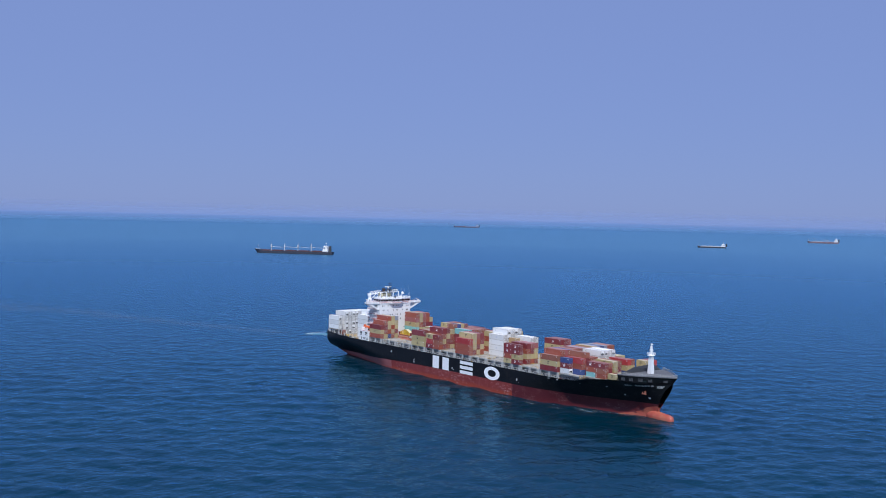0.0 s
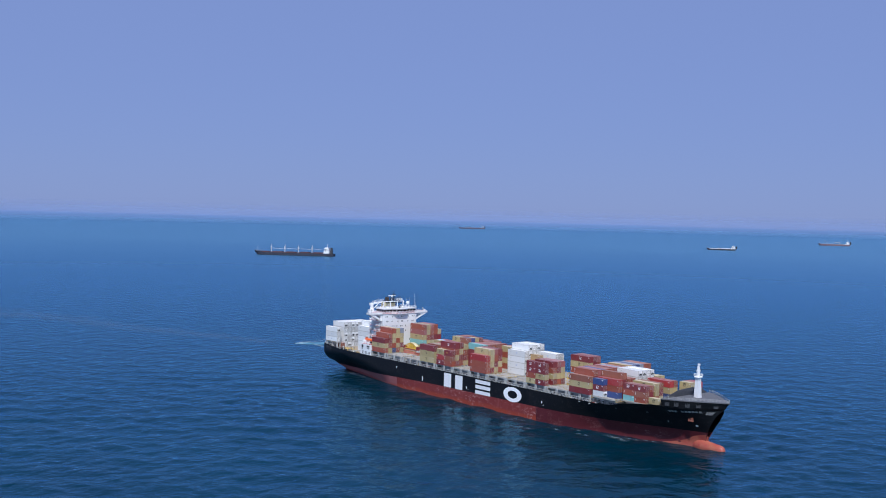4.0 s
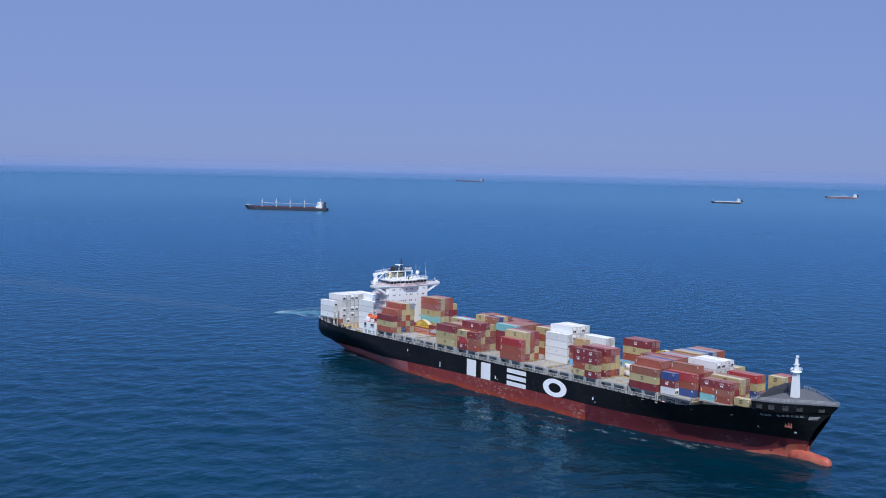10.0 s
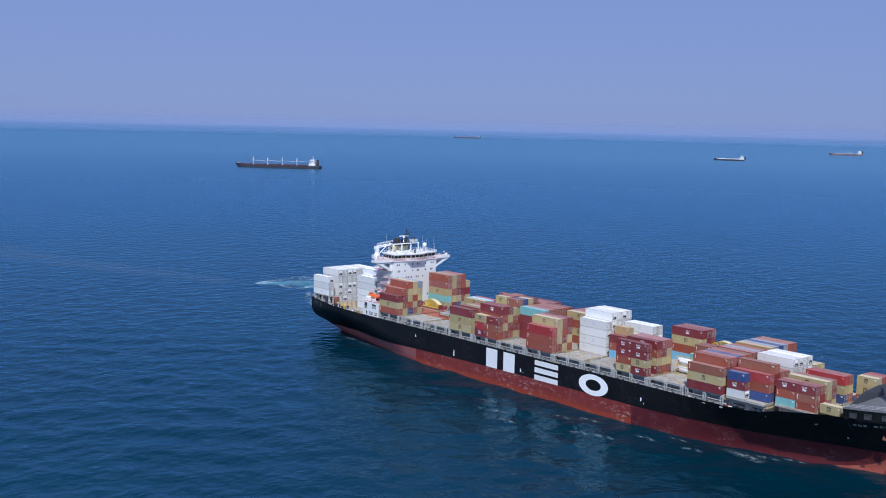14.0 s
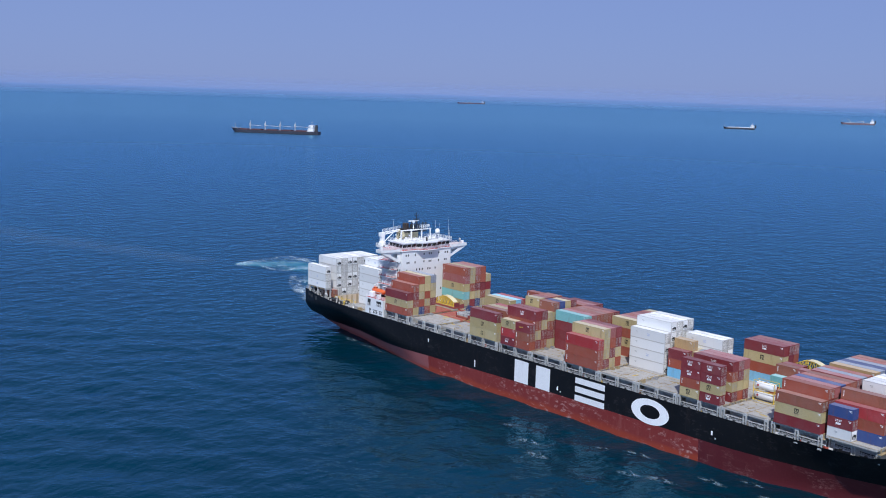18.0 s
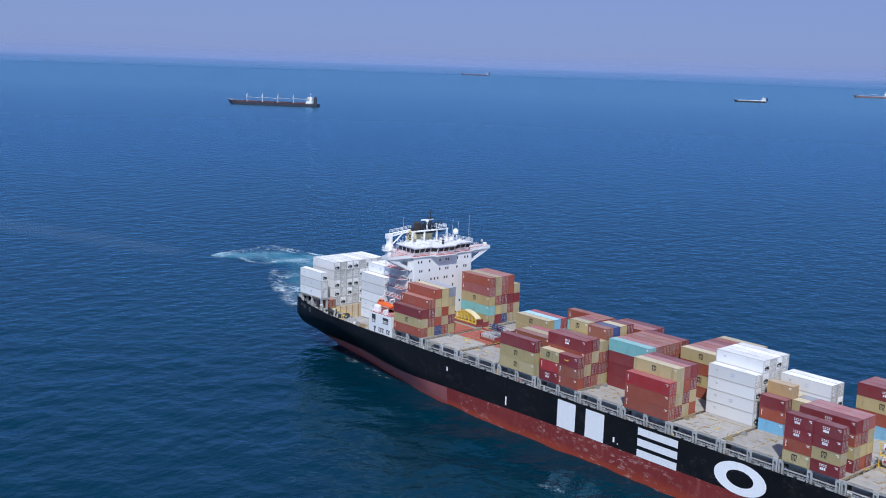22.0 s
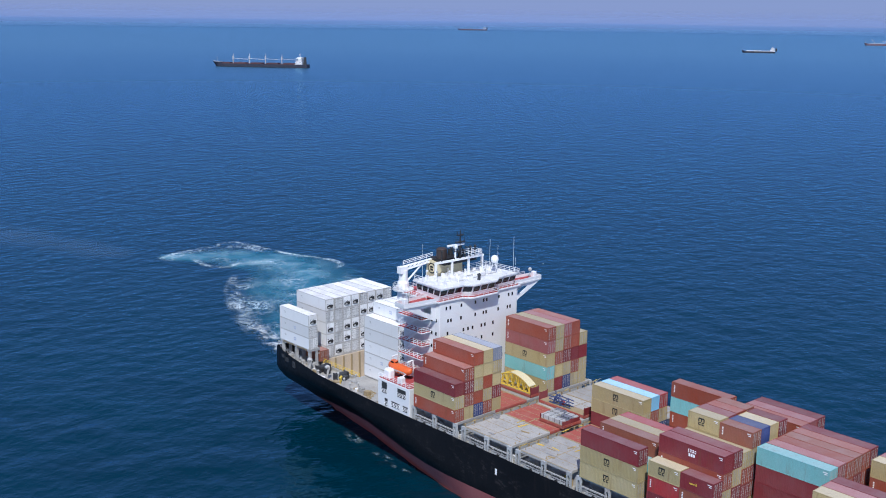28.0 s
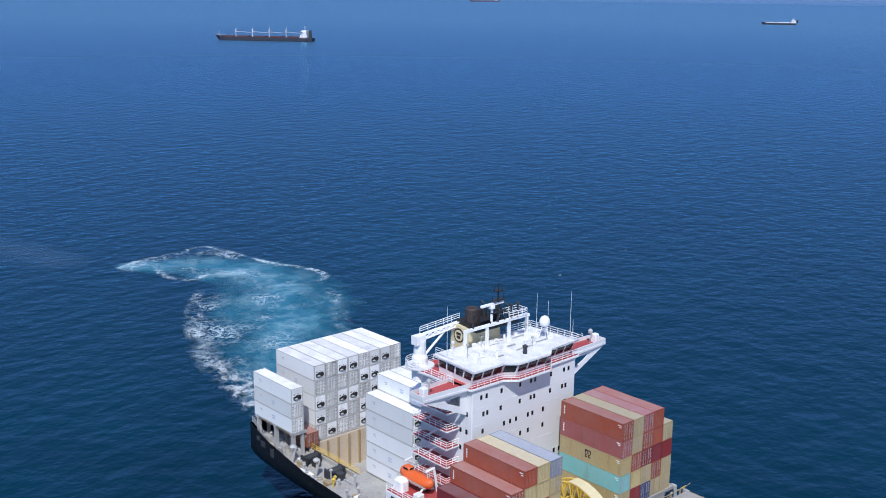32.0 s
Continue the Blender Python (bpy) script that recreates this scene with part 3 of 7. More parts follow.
deck_sheet("main_deck", 9.0, 241, DECK - 0.9, M_DECK, label="weathered grey main deck")
deck_sheet("mooring_deck", -18.4, -6.3, 10.5, M_DECK, label="weathered grey mooring deck at the stern")
for sd in (-1, 1):
    pts = [(x, sd * 10.9, 10.5) for x in (-6.3, 8.9)] + [(x, sd * (half_at(x, 10.5) - 0.1), 10.5) for x in (8.9, 4, 0, -3, -6.3)]
    part("side_deck", Shape().plate(pts, (0, 0, -0.2)), M_DECK, ship, "weathered side deck beside the well")


# hatch covers: panels of each bay, on a coaming, with side pedestals
def hatches():
    for i, x0 in enumerate(BAYS):
        w = min(19.5, half_at(x0 + 12, 14.5) - 0.3)
        x1 = x0 + (12.3 if i < 14 else 7.5)
        cuts = [-w, -w * 0.46, 0.0, w * 0.46, w]
        for j, (a, b) in enumerate(zip(cuts, cuts[1:])):
            s = Shape().bevel_box(x0, x1, a + 0.04, b - 0.04, HATCH - 0.55, HATCH - 0.03, 0.06)
            for q in range(2):
                xx = x0 + 0.25 + q * (x1 - x0 - 0.5)
                for r in range(3):
                    yy = a + (b - a) * (r + 0.5) / 3
                    s.box(xx - 0.12, xx + 0.12, yy - 0.12, yy + 0.12, HATCH - 0.03, HATCH)
            red = i in (0, 1, 2) and j == 1
            strip = Shape()
            for q in range(2):
                yy = (a + 0.02, b - 0.22)[q]
                strip.box(x0 + 0.2, x1 - 0.2, yy, yy + 0.2, HATCH - 0.03, HATCH - 0.012)
            strip.box((x0 + x1) / 2 - 0.1, (x0 + x1) / 2 + 0.1, a + 0.2, b - 0.2, HATCH - 0.03, HATCH - 0.018)
            for q in range(1, 4):
                yy = a + (b - a) * q / 4
                strip.box(x0 + 0.3, x1 - 0.3, yy - 0.05, yy + 0.05, HATCH - 0.03, HATCH - 0.014)
            for q in range(5):
                for r in range(3):
                    xx, yy = x0 + 0.6 + (x1 - x0 - 1.2) * q / 4, a + (b - a) * (r + 0.5) / 3
                    strip.box(xx - 0.16, xx + 0.16, yy - 0.07, yy + 0.07, HATCH - 0.03, HATCH + 0.01)
            part("hatch_cover", s, M_PRIMER if red else M_DECK, ship, "red oxide hatch cover panel" if red else "weathered grey hatch cover panel")
            part("securing_strip", strip, M_LASH, ship, "rusty joint strip with lashing sockets")
        s = Shape()
        for sd in (-1, 1):
            s.box(x0 + 0.1, x1 - 0.1, sd * (w - 2.4) - 0.1, sd * (w - 2.4) + 0.1, DECK - 0.9, HATCH - 0.55)
        s.box(x0 + 0.1, x0 + 0.3, -w + 2.4, w - 2.4, DECK - 0.9, HATCH - 0.55)
        s.box(x1 - 0.3, x1 - 0.1, -w + 2.4, w - 2.4, DECK - 0.9, HATCH - 0.55)
        part("hatch_coaming", s, M_COAM, ship)


hatches()


def pedestal_mesh():
    """Grey plate frame with a rounded opening, which carries the outer stacks."""
    s = Shape()
    h = HATCH - 0.05 - (DECK - 0.9)
    w, t = 1.0, 0.45
    hole = [(0.28 * w, 0.15 * h), (0.72 * w, 0.15 * h), (0.78 * w, 0.25 * h), (0.78 * w, 0.7 * h), (0.7 * w, 0.82 * h), (0.3 * w, 0.82 * h), (0.22 * w, 0.7 * h), (0.22 * w, 0.25 * h)]
    rim = [(0, 0), (w, 0), (w, 0.2 * h), (w, 0.8 * h), (w, h), (0, h), (0, 0.8 * h), (0, 0.2 * h)]
    for y, rev in ((0, False), (t, True)):
        o = len(s.v)
        s.v += [(p[0], y, p[1]) for p in hole + rim]
        for i in range(8):
            q = (o + i, o + (i + 1) % 8, o + 8 + (i + 1) % 8, o + 8 + i)
            s.f.append(tuple(reversed(q)) if rev else q)
    for base in (0, 8):
        for i in range(8):
            s.f.append((base + i, base + (i + 1) % 8, 16 + base + (i + 1) % 8, 16 + base + i))
    return s.mesh("pedestal", M_COAM)


def deck_edge():
    ped = pedestal_mesh()
    beam = Shape().box(-0.4, 5.0, 0.1, 0.3, 2.0, 2.12).box(-0.4, 5.0, 0.08, 0.2, 1.35, 1.42).box(0.4, 1.7, 0.0, 0.25, 0.9, 1.12).box(2.6, 4.2, 0.0, 0.25, 0.9, 1.12).mesh("side_beam", M_COAM)
    # dark boxes added behind the pedestals, standing for shade in the gaps
    gap_shade = Shape().bevel_box(-0.8, 3.4, 0, 0.4, 0, 1.75, 0.06).mesh("deck_locker", M_SHADE)
    rail = Shape().rail([(0, 0, 0), (13.2, 0, 0)], 1.1, 0.035, 2.2).mesh("guard_rail", M_COAM)
    for i, x0 in enumerate(BAYS[:-1]):
        for sd in (-1, 1):
            if i == 13:
                continue
            y = -19.9 if sd < 0 else 19.4
            if i >= 11:
                y = sd * (min(half_at(x0 - 1, 12.4), half_at(x0 + 13.4, 12.4)) - (0.12 if sd < 0 else 0.62))
            for k, dx in enumerate((-0.7, 5.6, 11.6)):
                part("pedestal", ped, None, ship, at=pose(x0 + dx, y, DECK - 0.9))
            for dx in (1.0, 7.1):
                part("side_beam", beam, None, ship, at=pose(x0 + dx, y, DECK - 0.9))
                part("deck_locker", gap_shade, None, ship, at=pose(x0 + dx + 1.0, y + 0.8 * -sd, DECK - 0.9))
            part("guard_rail", rail, None, ship, at=pose(x0 - 0.6, sd * (19.93 if i < 11 else min(half_at(x0 - 1, 12.4), half_at(x0 + 13.4, 12.4)) - 0.06), DECK))


deck_edge()


def lashing_gaps():
    """Walkways between the bays, with lashing gear lying on them."""
    rng = random.Random(4)
    for i, x0 in enumerate(BAYS):
        w = min(19.4, half_at(x0, 14.5) - 0.4)
        s = Shape().box(x0 - 1.05, x0 - 0.15, -w, w, HATCH - 1.15, HATCH - 1.0)
        for y in np.arange(-w + 0.5, w, 2.5):
            s.box(x0 - 0.75, x0 - 0.5, y - 0.12, y + 0.12, HATCH - 1.0, HATCH + 0.25)
        s.tube((x0 - 0.62, -w, HATCH + 0.2), (x0 - 0.62, w, HATCH + 0.2), 0.06, 5)
        part("lashing_walkway", s, M_LASH, ship, "walkway with rusty lashing posts")
        for k in range(15):
            y = rng.uniform(-w, w)
            a = rng.uniform(-0.7, 0.7)
            L = rng.uniform(0.8, 2.4)
            p = Vector((x0 - 0.6 + rng.uniform(-0.25, 0.25), y, HATCH + 0.1))
            q = p + Vector((math.sin(a) * 0.6, math.cos(a) * L, rng.uniform(-0.05, 0.5)))
            part("lashing_rod", Shape().tube(p, q, 0.05, 4), M_YELLOW if rng.random() < 0.4 else M_LASH, ship)


lashing_gaps()


# ---- forecastle ----
BOW_RIM = [(238, 14.4), (241, 13.2), (244, 11.7), (247, 9.9), (250, 7.7), (252.5, 5.6), (255, 3.6), (257, 2.1), (258.6, 0.9), (259.6, 0.25), (260.1, 0.1)]


def forecastle():
    xs = [238, 241, 244, 247, 250, 252.5, 255, 257, 258.6, 259.6, 260.1]
    z0, z1 = 15.5, 18.9

    def hb(x, u):
        base = lerp_table(BOW_RIM, x)
        return base * (1 + 0.05 * u) + 0.12 + 0.25 * u

    s = Shape()
    for sd in (-1, 1):
        o = len(s.v)
        for x in xs:
            for u in (0, 0.5, 1):
                s.v.append((x - (1 - u) * max(0, (x - 246) / 14) * 2.8, sd * (hb(x, u) if x < 260 else 0.02), z0 + (z1 - z0) * u))
        s.f += [(o + i * 3 + j, o + (i + 1) * 3 + j, o + (i + 1) * 3 + j + 1, o + i * 3 + j + 1) for i in range(len(xs) - 1) for j in range(2)]
    band = part("bulwark", s, M_BLACK, ship, "black bulwark round the bow", smooth=True)
    weld(band.data)
    top = Shape()
    pts = [(x, -hb(x, 1), z1) for x in xs[:-1]] + [(260.1, 0, z1)] + [(x, hb(x, 1), z1) for x in reversed(xs[:-1])]
    top.plate(pts, (0, 0, -0.3))
    part("foredeck", top, M_FORE, ship, "dark grey whaleback deck over the bow")
    r = Shape().rail([(x, -hb(x, 1) + 0.2, z1) for x in xs[:-1]] + [(259.7, 0, z1)] + [(x, hb(x, 1) - 0.2, z1) for x in reversed(xs[:-1])], 1.1, 0.05, 1.5)
    part("bow_rail", r, M_COAM, ship, "light grey tubular rail")
    # aft wall of the forecastle and the breakwater on it
    zs = (11.7, 13.5, 15.3, 18.6)
    s = Shape().plate([(238.0, -min(13.6, half_at(238, min(z, 15.3)) - 0.3), z) for z in zs] + [(238.0, min(13.6, half_at(238, min(z, 15.3)) - 0.3), z) for z in reversed(zs)], (0.3, 0, 0))
    part("forecastle_bulkhead", s, M_DKGREY, ship)
    s = Shape().plate([(238.4, -13.8, 18.9), (237.6, -4.5, 21.3), (236.6, 6, 21.6), (236.2, 11, 21.4), (237.4, 14.2, 18.9)], (0.35, 0, 0))
    part("breakwater", s, M_DKGREY, ship, "dark grey steel breakwater")
    # fairleads through the bulwark, each a frame with a throat painted dark as shade
    fr = Shape()
    for a, b, c, d in ((-0.9, 0.9, -0.75, -0.5), (-0.9, 0.9, 0.5, 0.75), (-0.9, -0.65, -0.5, 0.5), (0.65, 0.9, -0.5, 0.5)):
        fr.box(a, b, -0.1, 0.1, c, d)
    fm = fr.mesh("fairlead", M_DKGREY)
    th = Shape().box(-0.62, 0.62, 0.0, 0.06, -0.48, 0.48).mesh("throat", M_SHADE)
    for sd in (-1, 1):
        for x in (240.3, 243.6, 247.4, 251.0, 256.6):
            y0, y1 = hb(x - 0.5, 0.5), hb(x + 0.5, 0.5)
            yaw = math.degrees(math.atan2(y0 - y1, 1.0))
            f = part("fairlead", fm, None, ship, at=pose(x - 0.5 * max(0, (x - 246) / 14) * 2.8, sd * (hb(x, 0.5) + 0.03), 17.0, 0, 0, -sd * yaw))
            part("throat", th, None, f)
    # mast
    s = Shape()
    s.add([(244.2 + dx * k, dy * k, z) for z, k in ((18.9, 1.0), (27.2, 0.72)) for dx, dy in ((-1.2, -1.0), (1.2, -1.0), (1.2, 1.0), (-1.2, 1.0))],
          [(0, 1, 5, 4), (1, 2, 6, 5), (2, 3, 7, 6), (3, 0, 4, 7), (4, 5, 6, 7), (0, 3, 2, 1)])
    mast = part("foremast", s, M_WHITE, ship, "white box-section foremast")
    s = Shape().bevel_box(242.9, 245.6, -1.5, 1.5, 27.2, 27.6, 0.3).rail([(243.0, -1.4, 27.6), (245.5, -1.4, 27.6), (245.5, 1.4, 27.6), (243.0, 1.4, 27.6), (243.0, -1.4, 27.6)], 1.0, 0.05, 1.2)
    part("mast_platform", s, M_WHITE, mast)
    s = Shape().tube((244.2, 0, 27.6), (244.2, 0, 31.6), 0.75, 8, 0.5).box(243.6, 244.8, -0.9, 0.9, 29.6, 29.9).tube((244.2, 0, 31.6), (244.2, 0, 32.6), 0.22, 6).bevel_box(243.9, 244.9, -0.3, 0.3, 32.0, 32.7, 0.08)
    part("mast_head", s, M_WHITE, mast)
    s = Shape()
    for y in (-0.3, 0.3):
        s.tube((242.9, y, 18.9), (243.2, y, 27.6), 0.05, 4)
    for k in range(22):
        s.tube((242.92 + 0.0125 * k, -0.3, 19.2 + 0.38 * k), (242.92 + 0.0125 * k, 0.3, 19.2 + 0.38 * k), 0.03, 4)
    part("ladder", s, M_WHITE, mast)
    for a in ((239.5, -7.5), (239.5, 7.5), (252, -4), (252, 4)):
        part("stay_wire", Shape().tube((a[0], a[1], 18.9), (244.2, 0, 27.5), 0.03, 4), M_DKGREY, mast)
    # anchor in its pocket
    for sd in (-1, 1):
        x, z = 246.3, 11.3
        y = sd * (half_at(x, z) + 0.12)
        s = Shape().tube((x, y, z - 1.0), (x, y, z + 1.3), 0.22, 6)
        s.plate([(x - 1.3, y, z - 1.2), (x + 1.3, y, z - 1.2), (x + 0.9, y, z - 0.7), (x - 0.9, y, z - 0.7)], (0, sd * 0.4, 0))
        for k in (-1, 1):
            s.plate([(x + k * 1.3, y, z - 1.2), (x + k * 0.75, y, z - 0.8), (x + k * 0.95, y, z + 0.5)], (0, sd * 0.35, 0))
        part("anchor", s, BOXPAINT["n"], ship, "rust-red stowed anchor")


forecastle()


# ---- marks on the shell ----
def shell_plate(pts, off=0.04, side=-1):
    """Flat polygon of (x, z) laid on the starboard or port shell."""
    return [(x, side * (half_at(x, z) + off), z) for x, z in pts]


def hull_marks():
    for sd in (-1, 1):
        flip = (lambda x: x) if sd < 0 else (lambda x: 263.2 - x)
        # three large white figures: a pair of bars, a rack of bars, a ring
        def quad(s, x0, x1, z0, z1):
            n = max(1, round((x1 - x0) / 3))
            for i in range(n):
                a, b = flip(x0 + (x1 - x0) * i / n), flip(x0 + (x1 - x0) * (i + 1) / n)
                s.plate(shell_plate([(a, z0), (b, z0), (b, z1), (a, z1)], 0.03, sd), (0, sd * 0.03, 0))
        s = Shape()
        quad(s, 102.8, 108.6, 5.1, 11.9)
        quad(s, 111.8, 117.5, 5.1, 11.9)
        part("hull_figure", s, M_WMARK, ship, "large white painted figure of two bars")
        s = Shape()
        for z in (5.1, 7.65, 10.2):
            quad(s, 127.4, 138.4, z, z + 1.7)
        part("hull_figure", s, M_WMARK, ship, "large white painted figure of three bars")
        s = Shape()
        n = 28
        for i in range(n):
            a, b = 2 * math.pi * i / n, 2 * math.pi * (i + 1) / n
            q = [(flip(154.2 + r * 6.3 * math.cos(t)), 8.45 + k * 3.45 * math.sin(t)) for r, k, t in ((1, 1, a), (1, 1, b), (0.52, 0.52, b), (0.52, 0.52, a))]
            s.plate(shell_plate(q, 0.03, sd), (0, sd * 0.03, 0))
        part("hull_figure", s, M_WMARK, ship, "large white painted ring")
        # small draught, tug and thruster marks
        for x, z, w, h in ((120.6, 6.9, 0.5, 1.2), (173.9, 8.0, 0.5, 1.1), (62.0, 9.4, 0.5, 1.2), (85.0, 6.6, 0.45, 2.2), (121.8, 6.2, 0.3, 0.3), (175.0, 6.8, 0.3, 0.3), (247.2, 8.2, 0.9, 0.6), (236.0, 8.6, 0.35, 0.5)):
            s = Shape().plate(shell_plate([(flip(x) - w / 2, z - h / 2), (flip(x) + w / 2, z - h / 2), (flip(x) + w / 2, z + h / 2), (flip(x) - w / 2, z + h / 2)], 0.03, sd), (0, sd * 0.03, 0))
            part("shell_mark", s, M_WMARK, ship)
    # name at the bow and draught scale, as bars
    for sd in (-1, 1):
        s = Shape()
        for k in range(10):
            if k == 3:
                continue
            x = 239.4 + k * 1.22
            z = 13.55 + k * 0.07
            for dz, w in ((0, 0.8), (0.42, 0.8)):
                s.plate(shell_plate([(x, z + dz), (x + w, z + dz), (x + w + 0.08, z + dz + 0.2), (x + 0.08, z + dz + 0.2)], 0.05, sd), (0, sd * 0.03, 0))
            s.plate(shell_plate([(x, z + 0.05), (x + 0.22, z + 0.05), (x + 0.3, z + 0.6), (x + 0.08, z + 0.6)], 0.05, sd), (0, sd * 0.03, 0))
        part("name_bars", s, M_COAM, ship, "faded white lettering bars at the bow")
        for k in range(3):
            z = 14.4 - 0.42 * k
            s = Shape().plate(shell_plate([(252.6 - 0.2 * k, z), (255.2 - 0.4 * k, z + 0.1), (255.2 - 0.4 * k, z + 0.3), (252.6 - 0.2 * k, z + 0.2)], 0.12, sd), (0, sd * 0.05, 0))
            part("bow_stripe", s, M_COAM, ship)


hull_marks()


# ---- deckhouse ----
def deckhouse():
    X0, X1, Y = 24.5, 36.0, 11.3
    s = Shape().bevel_box(X0, X1, -Y, Y, DECK - 0.9, 35.0, 0.12)
    house = part("deckhouse", s, M_WHITE, ship, "white painted deckhouse with small dark windows")
    for z in (19.0, 21.9, 24.7, 27.5, 30.3, 33.0):
        part("weld_seam", Shape().box(X1, X1 + 0.02, -Y + 0.2, Y - 0.2, z - 1.34, z - 1.31), M_WHITE, house)
    win = Shape().box(0, 0.03, -0.22, 0.22, -0.36, 0.36).mesh("window", M_GLASS)
    frm = Shape().box(0, 0.06, -0.36, -0.27, -0.54, 0.54).box(0, 0.06, 0.27, 0.36, -0.54, 0.54).box(0, 0.06, -0.27, 0.27, 0.45, 0.54).box(0, 0.06, -0.27, 0.27, -0.54, -0.45).mesh("window_frame", M_WHITE)
    rows = {33.3: (-9.5, -8.4, -5.3, -1.3, 1.1, 2.0, 5.6, 8.6, 9.7), 30.6: (-9.0, -8.2, -5.4, -1.3, 1.1, 1.9, 5.5, 8.3, 9.1), 27.9: (-9.1, -4.6, -3.3, -2.0, 0.6, 1.6, 4.0, 9.0), 25.3: (-1.0, 0.7, 4.0), 20.1: (6.9, 8.1)}
    for z, ys in rows.items():
        for y in ys:
            w = part("window", win, None, house, at=pose(X1 + 0.002, y, z))
    # starboard and port side openings
    for z in (19.5, 22.4, 25.2, 28.0, 30.8):
        for sd in (-1, 1):
            for x in (33.6, 34.9):
                part("window", win, None, house, at=pose(x, sd * (Y + 0.002), z, 0, 0, 90 * sd))
    # bridge: deck, slanted window band with a bulge amidships, roof
    out = [(35.4, -11.6), (35.5, -5.2), (37.0, -3.4), (37.0, 3.4), (35.5, 5.2), (35.4, 11.6)]
    s = Shape().plate([(23.0, -12.6, 34.8)] + [(x + 0.9, y * 1.02, 34.8) for x, y in out] + [(23.0, 12.6, 34.8)], (0, 0, 0.3))
    deck = part("bridge_deck", s, M_WHITE, ship, "white bridge deck with red walkways")
    s = Shape().plate([(23.2, -12.4, 35.1)] + [(x + 0.75, y * 1.015, 35.1) for x, y in out] + [(23.2, 12.4, 35.1)], (0, 0, 0.02))
    part("deck_paint", s, M_REDDECK, deck, "red deck paint")
    s = Shape().rail([(x + 0.8, y * 1.015, 35.1) for x, y in out], 1.05, 0.05, 1.3)
    part("guard_rail", s, M_WHITE, deck)
    s = Shape().rail([(33.0, -12.3, 35.1), (23.3, -12.3, 35.1), (23.3, 12.3, 35.1), (32, 12.3, 35.1)], 1.05, 0.05, 1.5)
    part("guard_rail", s, M_WHITE, deck)
    body = [(27.5, -10.2)] + [(x - 0.4, y * 0.93) for x, y in out] + [(27.5, 10.2)]
    lean = [(27.5, -10.4)] + [(x + 0.55, y * 0.95) for x, y in out] + [(27.5, 10.4)]
    n = len(body)
    s = Shape()

    def ringz(u):
        return [((a[0] * (1 - u) + b[0] * u), (a[1] * (1 - u) + b[1] * u), 35.1 + 2.35 * u) for a, b in zip(body, lean)]
    us = (0, 0.36, 0.4, 0.86, 0.9, 1.0)
    vs = []
    for u in us:
        vs += ringz(u)
    s.add(vs, [(k * n + i, k * n + (i + 1) % n, (k + 1) * n + (i + 1) % n, (k + 1) * n + i) for k in range(len(us) - 1) for i in range(n)])
    wheel = part("wheelhouse", s, M_WHITE, ship, "white wheelhouse with a band of dark slanted windows")
    # panes along the band
    lo, hi = ringz(0.4), ringz(0.87)
    for i in range(n - 1):
        a, b, c, d = Vector(lo[i]), Vector(lo[i + 1]), Vector(hi[i + 1]), Vector(hi[i])
        L = (b - a).length
        k = max(1, round(L / 1.9))
        if i in (0, n - 2):
            k = 4
        nrm = (b - a).cross(d - a).normalized()
        if nrm.x * 1.0 + nrm.y * (-1 if i == 0 else 1 if i == n - 2 else 0) < 0:
            nrm = -nrm
        for j in range(k):
            u0, u1 = (j + 0.1) / k, (j + 0.9) / k
            q = [a.lerp(b, u0), a.lerp(b, u1), d.lerp(c, u1), d.lerp(c, u0)]
            part("pane", Shape().plate([p + nrm * 0.01 for p in q], nrm * 0.05), M_GLASS, wheel)
    roofpts = [(26.6, -10.6)] + [(x + 0.95, y * 0.98) for x, y in out] + [(26.6, 10.6)]
    s = Shape().plate([(x, y, 37.45) for x, y in roofpts], (0, 0, 0.3))
    roof = part("wheelhouse_roof", s, M_ROOFTOP, ship, "white compass deck with aerials")
    s = Shape().rail([(26.8, -10.3, 37.75), (31, -10.4, 37.75)], 1.1, 0.05, 1.4).rail([(27, 10.3, 37.75), (36.8, 10.9, 37.75), (37.2, 5.2, 37.75)], 1.1, 0.05, 1.4).rail([(26.8, 10.3, 37.75), (26.8, 4.8, 37.75)], 1.1, 0.05, 1.4)
    part("guard_rail", s, M_WHITE, roof)
    # wings
    for sd in (-1, 1):
        s = Shape()
        s.plate([(31.4, sd * 11.2, 34.75), (35.6, sd * 11.2, 34.75), (35.0, sd * 19.9, 34.75), (32.0, sd * 19.9, 34.75)], (0, 0, 0.35))
        for x, x2 in ((35.35, 34.85), (31.5, 32.1)):
            s.plate([(x, sd * 11.2, 35.1), (x2, sd * 19.9, 35.1), (x2, sd * 19.9, 35.75), (x, sd * 11.2, 35.75)], (0.12, 0, 0))
        s.box(32.1, 34.9, min(sd * 19.8, sd * 19.95), max(sd * 19.8, sd * 19.95), 35.1, 35.75)
        wing = part("bridge_wing", s, M_WHITE, ship, "white bridge wing on a triangular bracket")
